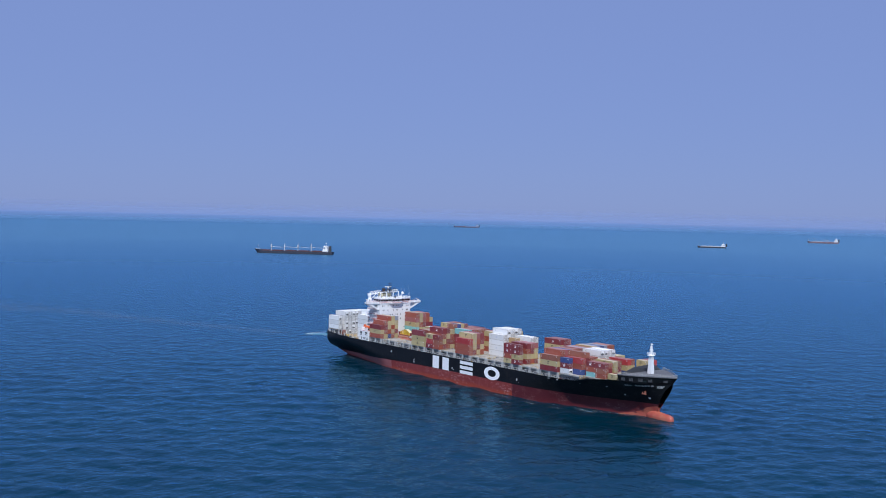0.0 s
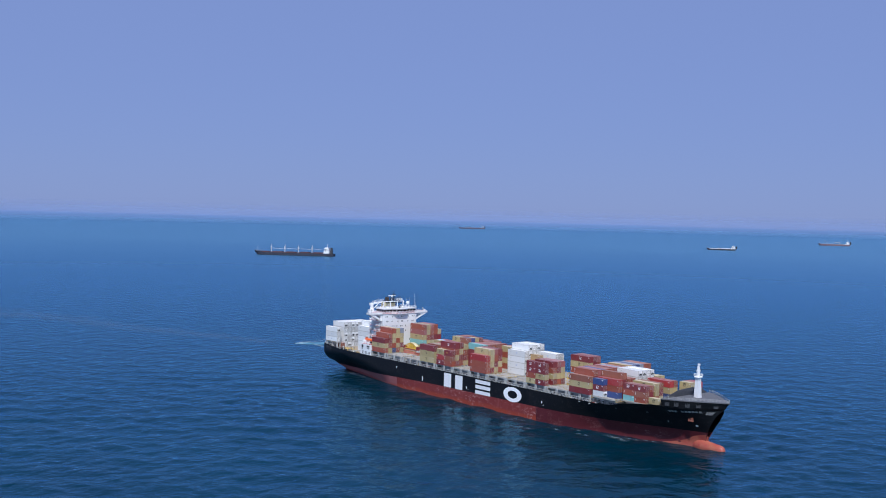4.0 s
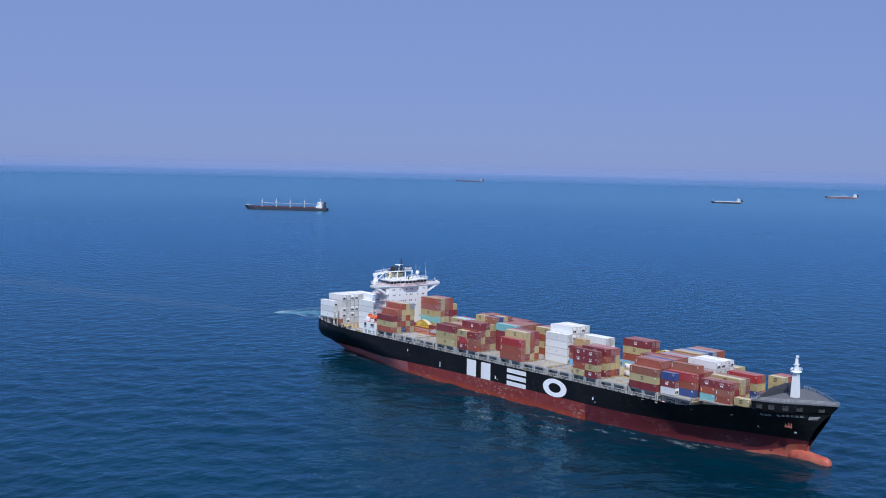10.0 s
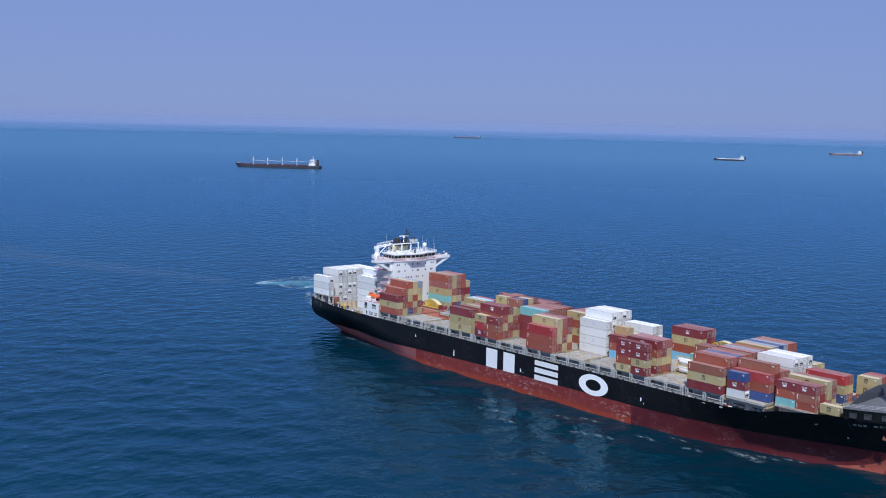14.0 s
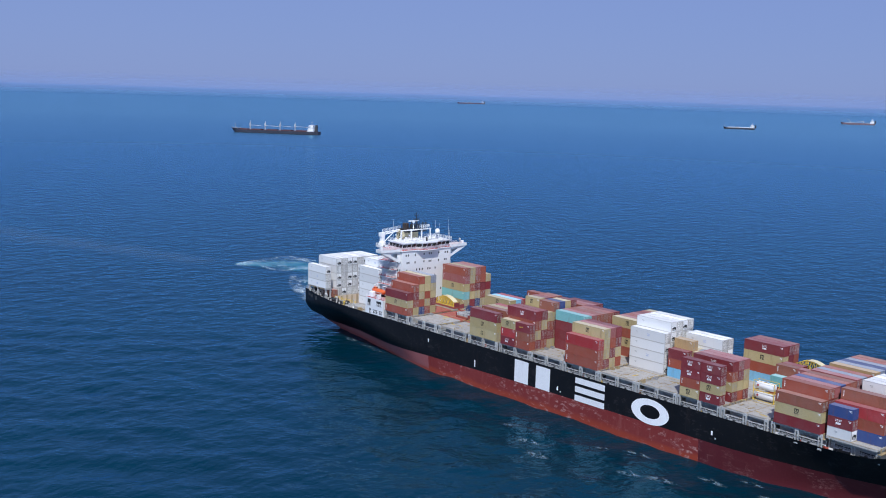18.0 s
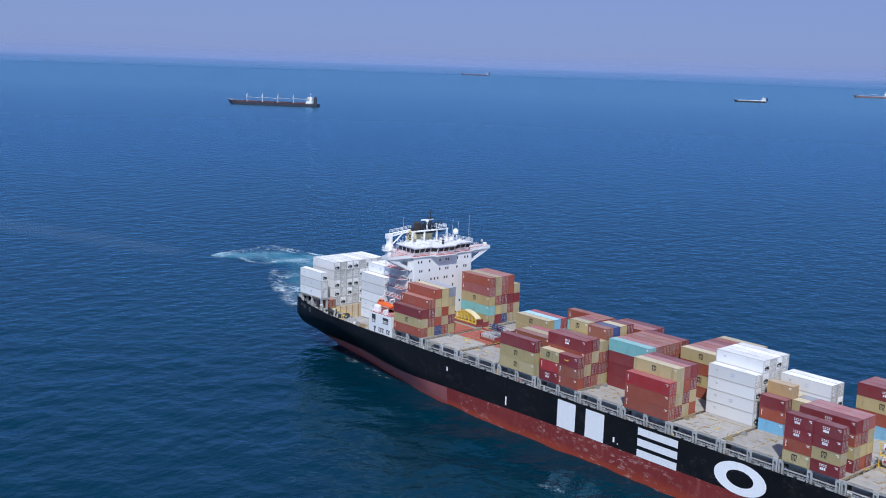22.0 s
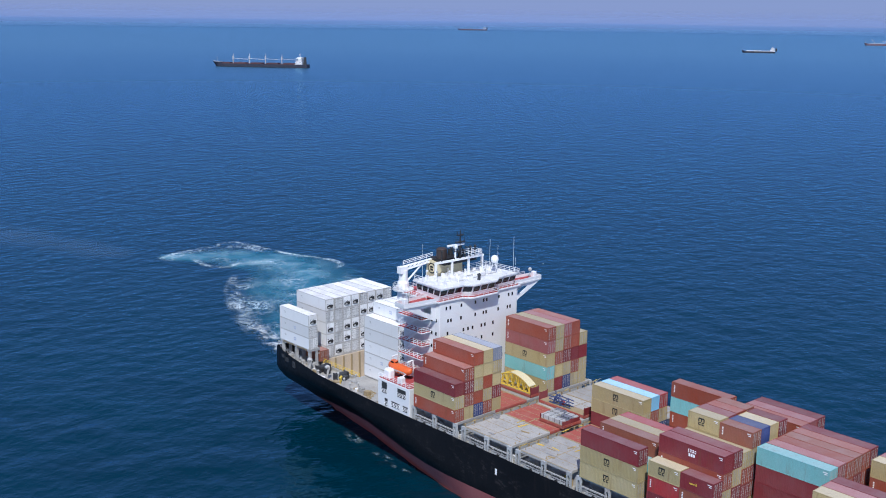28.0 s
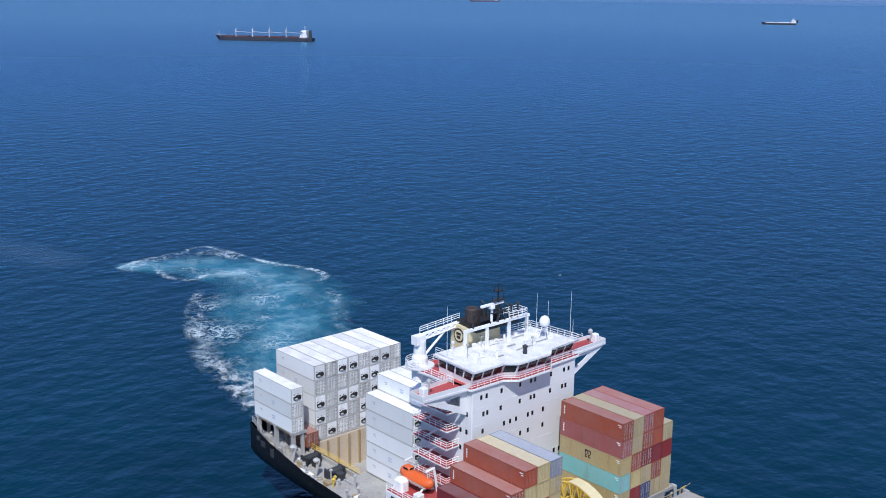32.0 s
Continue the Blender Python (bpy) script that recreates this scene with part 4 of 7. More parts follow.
        for x in (32.4, 34.7):
            b = Shape()
            outer = [(11.3, 34.75), (19.8, 34.75), (18.4, 34.0), (11.3, 30.6)]
            hole = [(12.6, 34.0), (15.6, 34.0), (15.2, 33.5), (12.6, 32.3)]
            for q in ((0, 1, 2, 3),):
                o = [(x, sd * y, z) for y, z in outer]
                h = [(x, sd * y, z) for y, z in hole]
                vs = o + h
                vs2 = [(p[0] + 0.15, p[1], p[2]) for p in vs]
                fs = [(0, 1, 5, 4), (1, 2, 6, 5), (2, 3, 7, 6), (3, 0, 4, 7)]
                b.add(vs + vs2, fs + [tuple(i + 8 for i in reversed(f)) for f in fs] + [(i, (i + 1) % 4, 8 + (i + 1) % 4, 8 + i) for i in range(4)] + [(4 + i, 12 + i, 12 + (i + 1) % 4, 4 + (i + 1) % 4) for i in range(4)])
            part("bracket", b, M_WHITE, wing)
        part("wing_deck", Shape().plate([(31.7, sd * 11.3, 35.1), (35.3, sd * 11.3, 35.1), (34.8, sd * 19.7, 35.1), (32.2, sd * 19.7, 35.1)], (0, 0, 0.02)), M_REDDECK, wing, "red deck paint")
        part("console", Shape().bevel_box(33.2, 34.2, min(sd * 18.2, sd * 19.2), max(sd * 18.2, sd * 19.2), 35.12, 36.5, 0.1), M_WHITE, wing)
        part("searchlight", Shape().tube((33.6, sd * 17.6, 35.12), (33.6, sd * 17.6, 36.8), 0.07, 6).lathe([(0.1, 0), (0.38, 0.15), (0.4, 0.55), (0.2, 0.8)], 10, (33.6, sd * 17.6, 36.7)), M_COAM, wing)
        part("guard_rail", Shape().rail([(31.6, sd * 11.4, 35.75), (32.1, sd * 17.5, 35.75)], 0.6, 0.04, 1.4, 2), M_WHITE, wing)
    # satellite dome on its lattice
    s = Shape().lathe([(0.5, 0.0), (0.75, 0.25), (0.85, 0.7), (0.78, 1.15), (0.55, 1.5), (0.25, 1.68), (0.02, 1.72)], 20, (32.4, 7.7, 39.8))
    dome = part("satellite_dome", s, M_WHITE, roof, "white satellite dome", smooth=True)
    s = Shape()
    for k in range(3):
        a = 2.1 * k
        s.tube((32.4 + 1.0 * math.cos(a), 7.7 + 1.0 * math.sin(a), 37.75), (32.4 + 0.35 * math.cos(a), 7.7 + 0.35 * math.sin(a), 39.85), 0.08, 5)
    part("dome_legs", s, M_WHITE, roof)
    for x, y, h in ((29, -10.0, 8.0), (35.5, 10.3, 8.0), (29, 9.5, 6.5), (35.8, 10.6, 3.5), (31.0, 10.0, 5.5)):
        part("whip_aerial", Shape().tube((x, y, 37.7), (x, y, 37.7 + h), 0.04, 5, 0.02), M_WHITE, roof)
    part("binnacle", Shape().lathe([(0.35, 0), (0.3, 0.9), (0.42, 1.0), (0.4, 1.25), (0.1, 1.45)], 10, (35.4, 0.2, 37.75)), M_DKGREY, roof, "grey-green compass binnacle")
    rng = random.Random(9)
    for k in range(34):
        x, y = rng.uniform(28.0, 35.4), rng.uniform(-9.6, 9.6)
        w = rng.uniform(0.12, 0.45)
        part("vent_box", Shape().bevel_box(x - w, x + w, y - w, y + w, 37.74, 37.8 + rng.uniform(0.2, 0.9), 0.05), M_WHITE, roof)
    for k in range(10):
        x, y = rng.uniform(28.4, 34.5), rng.uniform(-9, 7)
        L = rng.uniform(1.2, 3.5)
        part("conduit", Shape().tube((x, y, 37.95), (x, y + L, 37.95), 0.09, 6).tube((x, y, 37.74), (x, y, 37.95), 0.09, 5).tube((x, y + L, 37.74), (x, y + L, 37.95), 0.09, 5), rng.choice([M_COAM, M_WHITE]), roof)
    for k in range(8):
        x, y, h = rng.uniform(28.4, 35), rng.uniform(-9.4, 9.4), rng.uniform(1.0, 2.4)
        part("signal_post", Shape().tube((x, y, 37.74), (x, y, 37.74 + h), 0.06, 5).bevel_box(x - 0.18, x + 0.18, y - 0.18, y + 0.18, 37.6 + h, 37.95 + h, 0.05), rng.choice([M_WHITE, M_DKGREY, M_COAM]), roof)
    # funnel with its portal frame
    s = Shape().plate([(23.8, -4.6, 35.1), (27.9, -4.6, 35.1), (27.5, -4.6, 40.5), (24.0, -4.6, 40.9)], (0, 7.2, 0))
    fun = part("funnel", s, M_CREAM_CLEAN, ship, "cream funnel with black sooty top")
    part("funnel_badge", Shape().lathe([(1.15, 0), (1.15, 0.05)], 20).mesh("funnel_badge", M_MARK), None, fun, at=pose(25.8, -4.62, 39.2, 90, 0, 0))
    part("badge_ring", Shape().lathe([(0.9, 0), (0.9, 0.06)], 20).mesh("badge_ring", M_CREAM_CLEAN), None, fun, at=pose(25.8, -4.63, 39.2, 90, 0, 0))
    part("badge_blocks", Shape().box(25.3, 26.3, -4.72, -4.68, 39.3, 39.7).box(25.4, 26.2, -4.72, -4.68, 38.7, 39.15), M_MARK, fun)
    part("funnel_top", Shape().plate([(24.2, -3.9, 40.7), (27.5, -3.9, 40.4), (27.4, -3.9, 41.1), (24.4, -3.9, 41.4)], (0, 5.8, 0)), M_DARK, fun, "soot-black funnel top")
    part("uptake", Shape().lathe([(1.05, 0), (1.15, 0.2), (1.15, 2.2), (0.95, 2.4), (0.8, 2.3)], 16, (26.3, -2.3, 41.0)), M_UPTAKE, fun, "heat-browned round exhaust uptake")
    part("uptake", Shape().tube((25.6, 1.0, 40.9), (25.3, 1.0, 42.6), 0.55, 12), M_DARK, fun)
    for k in range(12):
        x, y = rng.uniform(24.8, 28.6), rng.uniform(-1.0, 5.0)
        top = rng.uniform(41.8, 43.3)
        part("exhaust_pipe", Shape().tube((x, y, 40.6), (x, y, top), rng.uniform(0.1, 0.22), 8).tube((x, y, top), (x - 0.5, y - 0.3, top + 0.3), 0.14, 6), M_DARK, fun)
    part("exhaust_platform", Shape().box(27.4, 29.3, -4.2, 5.2, 40.3, 40.55).rail([(24.6, 5.2, 40.5), (29.2, 5.2, 40.5), (29.2, 1.0, 40.5)], 1.1, 0.05, 1.1), M_DARK, fun, "black grating round the exhausts")
    s = Shape().box(29.3, 29.8, -7.0, 7.0, 41.0, 41.4)
    for y in (-7.0, -2.4, 2.4, 6.4):
        s.box(29.35, 29.75, y, y + 0.4, 37.7, 41.0)
    part("mast_portal", s, M_WHITE, ship, "white portal frame carrying the radar mast")
    # radar mast
    s = Shape().tube((29.6, 0, 41.4), (29.6, 0, 47.6), 0.22, 8, 0.1)
    for z, w in ((43.0, 1.5), (44.9, 1.2), (46.4, 0.8)):
        s.box(29.2, 30.0, -w, w, z, z + 0.15)
        s.tube((29.6, -w, z), (29.6, -w, z + 0.9), 0.06, 5).tube((29.6, w, z), (29.6, w, z + 0.9), 0.06, 5)
    for y in (-1.6, 1.6):
        s.tube((29.6, y, 41.4), (29.6, 0, 44.8), 0.1, 5)
    mast = part("radar_mast", s, M_DARK, ship, "black lattice radar mast")
    part("radar_scanner", Shape().bevel_box(29.3, 29.75, -3.6, 1.2, 44.3, 44.65, 0.08).tube((29.55, -1.3, 41.4), (29.55, -1.3, 44.0), 0.2, 8).bevel_box(29.15, 29.95, -1.7, -0.9, 43.8, 44.3, 0.1), M_WHITE, mast, "white radar scanner bar")
    part("mast_rail", Shape().rail([(28.4, 1.5, 41.6), (28.4, 5.5, 41.6), (30.6, 5.5, 41.6), (30.6, 1.5, 41.6)], 1.2, 0.06, 1.0), M_WHITE, mast)
    for y in (3.0, 4.4, -5.2):
        part("exhaust_vent", Shape().tube((29.6, y, 41.4), (29.6, y, 43.4), 0.16, 6).lathe([(0.22, 0), (0.32, 0.25), (0.15, 0.5)], 8, (29.6, y, 43.3)), M_DARK, mast)
    # crane aft of the bridge
    s = Shape().lathe([(1.25, 0), (1.25, 3.4), (0.95, 4.0), (0.95, 6.2)], 16, (23.8, -10.9, 33.2))
    cr = part("stores_crane", s, M_WHITE, ship, "white stores crane", smooth=False)
    s = Shape()
    for dy in (0, 0.5):
        s.tube((23.6 + dy, -11.2, 39.3), (24.6 + dy, -3.0, 40.6), 0.15, 6)
        s.tube((23.6 + dy, -11.2, 40.1), (24.6 + dy, -3.0, 41.1), 0.12, 6)
        for q in range(8):
            u, v = q / 8, (q + 1) / 8
            s.tube((23.6 + dy + u, -11.2 + 8.2 * u, 39.3 + 1.3 * u), (23.6 + dy + v, -11.2 + 8.2 * v, 40.1 + 1.0 * v), 0.08, 5)
    s.box(23.3, 24.6, -12.2, -10.4, 38.8, 40.2)
    s.rail([(23.3, -10.5, 40.2), (24.3, -3.2, 41.2)], 1.0, 0.05, 1.4)
    part("jib", s, M_WHITE, cr)
    part("jib_ram", Shape().tube((24.2, -10.6, 36.6), (24.5, -6.6, 39.9), 0.2, 6), M_WHITE, cr)
    part("crane_platform", Shape().lathe([(2.3, 0), (2.3, 0.25)], 20, (23.8, -10.9, 35.15)).rail([(23.8 + 2.2 * math.cos(a), -10.9 + 2.2 * math.sin(a), 35.4) for a in [k * 0.5 for k in range(4, 12)]], 1.0, 0.05, 1.2), M_WHITE, cr)
    # outside stairs on the starboard side
    for sd in (-1, 1):
        for k, z in enumerate((16.6, 19.6, 22.5, 25.4, 28.2, 31.0)):
            y0, y1 = sorted((sd * 11.3, sd * 13.9))
            s = Shape().box(25.6, 33.4, y0, y1, z - 0.18, z)
            lv = part("stair_platform", s, M_WHITE, ship, "white stair landing with red floor")
            part("floor_paint", Shape().box(25.7, 33.3, y0 + 0.05, y1 - 0.05, z, z + 0.02), M_REDDECK, lv)
            part("guard_rail", Shape().rail([(25.7, sd * 11.4, z), (25.7, sd * 13.8, z), (33.3, sd * 13.8, z), (33.3, sd * 11.4, z)], 1.1, 0.05, 1.3), M_WHITE, lv)
            if k:
                st = Shape()
                zz = (16.6, 19.6, 22.5, 25.4, 28.2, 31.0)[k - 1]
                n = 12
                for j in range(n):
                    u = (j + 0.5) / n
                    st.box(27.6 + 3.6 * u - 0.15, 27.6 + 3.6 * u + 0.15, min(sd * 12.3, sd * 13.1), max(sd * 12.3, sd * 13.1), zz + (z - zz) * u - 0.03, zz + (z - zz) * u + 0.03)
                for y in (12.3, 13.1):
                    st.tube((27.6, sd * y, zz), (31.2, sd * y, z), 0.08, 5)
                    st.tube((27.6, sd * y, zz + 1), (31.2, sd * y, z + 1), 0.05, 5)
                part("stair_flight", st, M_WHITE, lv)
    # lower side blocks with lifeboats in their davits
    for sd in (-1, 1):
        ya, yb = sorted((sd * 14.2, sd * 19.8))
        s = Shape().bevel_box(26.4, 36.6, ya, yb, DECK - 0.9, 18.3, 0.1)
        blk = part("side_block", s, M_WHITE, ship, "white lower deckhouse beside the lifeboat")
        # each opening is a flat plate with its shade in the colour
        for x, z, w, h in ((28.6, 16.6, 1.7, 2.4), (34.2, 16.7, 2.6, 1.8), (29.2, 13.6, 0.9, 1.6), (32.2, 13.7, 2.6, 1.2), (35.4, 13.7, 1.6, 1.2)):
            part("opening", Shape().box(x - w / 2, x + w / 2, sd * 19.83 - 0.03, sd * 19.83 + 0.03, z - h / 2, z + h / 2), M_SHADE, blk)
            part("guard_rail", Shape().rail([(x - w / 2, sd * 19.9, z - h / 2), (x + w / 2, sd * 19.9, z - h / 2)], 0.9, 0.05, 1.0), M_WHITE, blk)
        part("deck_paint", Shape().box(26.5, 36.5, ya + 0.1, yb - 0.1, 18.3, 18.33), M_REDDECK, blk)
        part("guard_rail", Shape().rail([(26.5, sd * 19.7, 18.3), (36.5, sd * 19.7, 18.3), (36.5, sd * 14.4, 18.3)], 1.1, 0.05, 1.3), M_WHITE, blk)
        part("white_locker", Shape().bevel_box(27.0, 29.0, min(sd * 17.2, sd * 18.8), max(sd * 17.2, sd * 18.8), 18.33, 20.2, 0.3), M_WHITE, blk)
        part("white_locker", Shape().bevel_box(32.0, 33.3, min(sd * 18, sd * 19.2), max(sd * 18, sd * 19.2), 18.33, 19.6, 0.1), M_WHITE, blk)
        s = Shape()
        prof = [(-4.4, 0.15, 0.5), (-4.0, 0.85, 0.1), (-3.0, 1.25, -0.35), (-1.5, 1.5, -0.6), (0, 1.55, -0.65), (1.8, 1.5, -0.55), (3.2, 1.2, -0.3), (4.1, 0.7, 0.15), (4.5, 0.12, 0.55)]
        vs, fs = [], []
        ring = 10
        for x, w, zk in prof:
            top = 1.95 - 0.05 * x * x * 0.25
            for i in range(ring):
                a = 2 * math.pi * i / ring
                zc, rz = (top + zk) / 2, (top - zk) / 2
                vs.append((29.4 + 0.8 * x, sd * 16.2 + 0.8 * w * math.cos(a), 19.55 + 0.8 * (zc + rz * math.sin(a))))
        fs = [(k * ring + i, k * ring + (i + 1) % ring, (k + 1) * ring + (i + 1) % ring, (k + 1) * ring + i) for k in range(len(prof) - 1) for i in range(ring)]
        s.add(vs, fs + [tuple(range(ring)), tuple(range((len(prof) - 1) * ring, len(prof) * ring))])
        boat = part("lifeboat", s, M_ORANGE, ship, "enclosed orange lifeboat hung in white davits", smooth=True)
        part("lifeboat_cabin", Shape().bevel_box(26.7, 28.2, sd * 16.2 - 0.55, sd * 16.2 + 0.55, 20.9, 21.5, 0.15), M_ORANGE, boat)
        part("cabin_window", Shape().box(28.18, 28.24, sd * 16.2 - 0.4, sd * 16.2 + 0.4, 21.08, 21.36).box(26.9, 28.0, sd * 16.75 - 0.03, sd * 16.75 + 0.03, 21.05, 21.3), M_GLASS, boat)
        part("fender_rail", Shape().tube((26.3, sd * 17.42, 20.05), (32.3, sd * 17.42, 20.05), 0.09, 6), M_COAM, boat, "pale rubbing strake")
        for k in range(7):
            x = 26.6 + k * 0.9
            part("grab_line", Shape().tube((x, sd * 17.45, 20.0), (x + 0.45, sd * 17.4, 19.7), 0.05, 4).tube((x + 0.45, sd * 17.4, 19.7), (x + 0.9, sd * 17.45, 20.0), 0.05, 4), M_COAM, boat)
        part("boat_winch", Shape().tube((29.0, sd * 15.0, 18.9), (30.6, sd * 15.0, 18.9), 0.5, 10).box(28.6, 31.0, sd * 15.0 - 0.7, sd * 15.0 + 0.7, 18.3, 18.5), M_DKGREY, ship, "dark lifeboat winch")
        for x in (26.9, 31.9):
            s = Shape()
            s.tube((x, sd * 14.3, 18.3), (x, sd * 15.0, 22.3), 0.2, 6).tube((x, sd * 15.0, 22.3), (x, sd * 16.6, 22.1), 0.18, 6).tube((x, sd * 16.4, 22.1), (x, sd * 16.2, 21.0), 0.05, 5)
            s.tube((x, sd * 18.9, 18.3), (x, sd * 17.0, 19.7), 0.16, 6).tube((x, sd * 17.0, 19.7), (x, sd * 15.0, 19.0), 0.16, 6)
            part("davit", s, M_WHITE, ship, "white lifeboat davit")


M_UPTAKE = paint("heat_browned_steel", (0.045, 0.030, 0.026), 0.6, fade=0.4)
M_CREAM_CLEAN = paint("cream_funnel_paint", (0.66, 0.58, 0.36), 0.45, fade=0.2, stain=0.1)
deckhouse()


# ---- stern ----
def stern():
    s = Shape()
    s.box(-6.3, -6.0, -10.8, 10.8, 5.0, 11.7)
    wall = part("cargo_bulkhead", s, M_CREAM, ship, "cream bulkhead streaked with rust")
    for y in np.arange(-9.6, 10, 2.4):
        part("stiffener", Shape().box(-6.0, -5.7, y - 0.15, y + 0.15, 5.1, 11.6), M_LASH, wall, "rust-brown stiffener")
    part("well_deck", Shape().box(-6.3, 8.9, -10.8, 10.8, 4.9, 5.1), M_DECK, ship, "weathered well deck")
    for sd in (-1, 1):
        part("well_side", Shape().box(-6.0, 8.9, sd * 10.8 - 0.1, sd * 10.8 + 0.1, 5.1, 11.2), M_CREAM, ship)
    part("well_end", Shape().box(8.7, 8.9, -10.7, 10.7, 5.1, 11.6), M_CREAM, ship)
    part("stowage_platform", Shape().box(-18.8, -6.4, -10.6, 10.6, 10.5, 11.75), M_DECK, ship)
    for sd in (-1, 1):
        for x in (-17.2, -11.5, -6.2):
            s = Shape().plate([(x, sd * 15.0, 10.5), (x, sd * 14.3, 10.5), (x, sd * 14.2, 15.1), (x, sd * 14.9, 15.1)], (0.5, 0, 0)).plate([(x, sd * 12.9, 10.5), (x, sd * 12.3, 10.5), (x, sd * 12.4, 15.1), (x, sd * 12.9, 15.1)], (0.5, 0, 0))
            s.box(x - 0.2, x + 0.7, min(sd * 15.0, sd * 12.0), max(sd * 15.0, sd * 12.0), 14.7, 15.15)
            part("stack_trestle", s, M_COAM, ship, "pale steel trestle under the stern stack")
        part("trestle_beam", Shape().box(-17.4, -5.6, sd * 14.6 - 0.3, sd * 14.6 + 0.3, 14.75, 15.15).box(-17.4, -5.6, sd * 12.6 - 0.3, sd * 12.6 + 0.3, 14.75, 15.15), M_LASH, ship)
        rng = random.Random(3)
        for k in range(12):
            x = -15.6 + k * 3.3
            y = sd * (half_at(x, 11) - rng.uniform(1.4, 3.6))
            if x > 8:
                continue
            part("bollard", Shape().tube((x, y, 10.5), (x, y, 11.5), 0.32, 8).tube((x + 1.0, y, 10.5), (x + 1.0, y, 11.5), 0.32, 8).box(x - 0.5, x + 1.5, y - 0.4, y + 0.4, 10.5, 10.7), M_COAM, ship)
        for x in (-2.0, 5.0):
            y = sd * 13.6
            part("mooring_winch", Shape().tube((x, y - 1.2, 11.6), (x, y + 1.2, 11.6), 0.7, 12).box(x - 0.9, x + 0.9, y - 1.6, y - 1.3, 10.6, 12.2).box(x - 0.9, x + 0.9, y + 1.3, y + 1.6, 10.6, 12.2).bevel_box(x + 0.9, x + 2.2, y - 0.6, y + 0.6, 10.6, 11.9, 0.1), M_DKGREY, ship, "dark grey mooring winch")
            s = Shape()
            for q in (0, 2.6):
                s.tube((x - 2.2, y + sd * 2.4, 10.6), (x - 2.2 + q * 0.2, y + sd * 2.0, 13.4), 0.18, 6)
            part("vent_post", s.lathe([(0.5, 0), (0.62, 0.3), (0.3, 0.6)], 10, (x - 2.2, y + sd * 2.2, 13.2)), M_COAM, ship)
        part("yellow_rail", Shape().rail([(-5.5, sd * 11.0, 11.2), (8.6, sd * 11.0, 11.2)], 1.1, 0.05, 1.6), M_YELLOW, ship, "yellow guard rail")
        part("deck_rim", Shape().box(-5.9, 8.9, min(sd * 10.7, sd * 11.3), max(sd * 10.7, sd * 11.3), 10.4, 11.2), M_DECK, ship)
        # openings in the stern quarter, plates painted dark like shaded holes
        for x, z, w, h in ((-14.2, 12.0, 1.3, 0.9), (-11.8, 11.8, 1.6, 1.2), (-8.0, 11.6, 1.2, 1.6)):
            y = sd * (half_at(x, z) + 0.05)
            part("quarter_opening", Shape().bevel_box(x - w / 2, x + w / 2, y - 0.08, y + 0.08, z - h / 2, z + h / 2, 0.1), M_SHADE, ship)
    part("stern_rail", Shape().rail([(-5, -17.4, 13.0), (-12, -16.8, 13.2), (-18.3, -15.2, 13.4), (-18.3, 15.2, 13.4), (-12, 16.8, 13.2), (-5, 17.4, 13.0)], 1.1, 0.05, 1.8), M_COAM, ship)


stern()


# ---- containers ----
def corrugated(L, H, pitch, depth):
    """Walls, roof and blind end with pressed ribs; base centre at the origin, doors towards +x."""
    s = Shape()
    W = 2.44
    x0, x1 = -L / 2 + 0.12, L / 2 - 0.12
    n = round((x1 - x0) / pitch)
    prof = []
    for i in range(n):
        a = x0 + (x1 - x0) * i / n
        p = (x1 - x0) / n
        prof += [(a, 0), (a + 0.3 * p, 0), (a + 0.5 * p, depth), (a + 0.8 * p, depth)]
    prof.append((x1, 0))
    z0, z1 = 0.16, H - 0.1
    for sd in (-1, 1):
        o = len(s.v)
        for x, d in prof:
            y = sd * (W / 2 - 0.02 - d)
            s.v += [(x, y, z0), (x, y, z1)]
        s.f += [(o + 2 * i, o + 2 * i + 2, o + 2 * i + 3, o + 2 * i + 1) for i in range(len(prof) - 1)]
    # blind end, ribs upright
    o = len(s.v)
    m = 8
    for i in range(m * 4 + 1):
        y = -W / 2 + 0.1 + (W - 0.2) * i / (m * 4)
        d = (0, 0, 0.04, 0.04)[i % 4]
        s.v += [(-L / 2 + 0.05 + d, y, z0), (-L / 2 + 0.05 + d, y, z1)]
    s.f += [(o + 2 * i, o + 2 * i + 2, o + 2 * i + 3, o + 2 * i + 1) for i in range(m * 4)]
    s.box(-L / 2 + 0.1, L / 2 - 0.1, -W / 2 + 0.05, W / 2 - 0.05, 0.1, 0.16)
    return s


def roof_sheet(L, H, pitch, depth):
    s = Shape()
    W = 2.44
    x0, x1 = -L / 2 + 0.12, L / 2 - 0.12
    n = round((x1 - x0) / pitch)
    prof = []
    for i in range(n):
        p = (x1 - x0) / n
        a = x0 + p * i
        prof += [(a, 0), (a + 0.3 * p, 0), (a + 0.5 * p, depth), (a + 0.8 * p, depth)]
    prof.append((x1, 0))
    for x, d in prof:
        z = H - 0.02 - d * 0.5
        s.v += [(x, -W / 2 + 0.06, z), (x, W / 2 - 0.06, z)]
    s.f += [(2 * i, 2 * i + 2, 2 * i + 3, 2 * i + 1) for i in range(len(prof) - 1)]
    return s


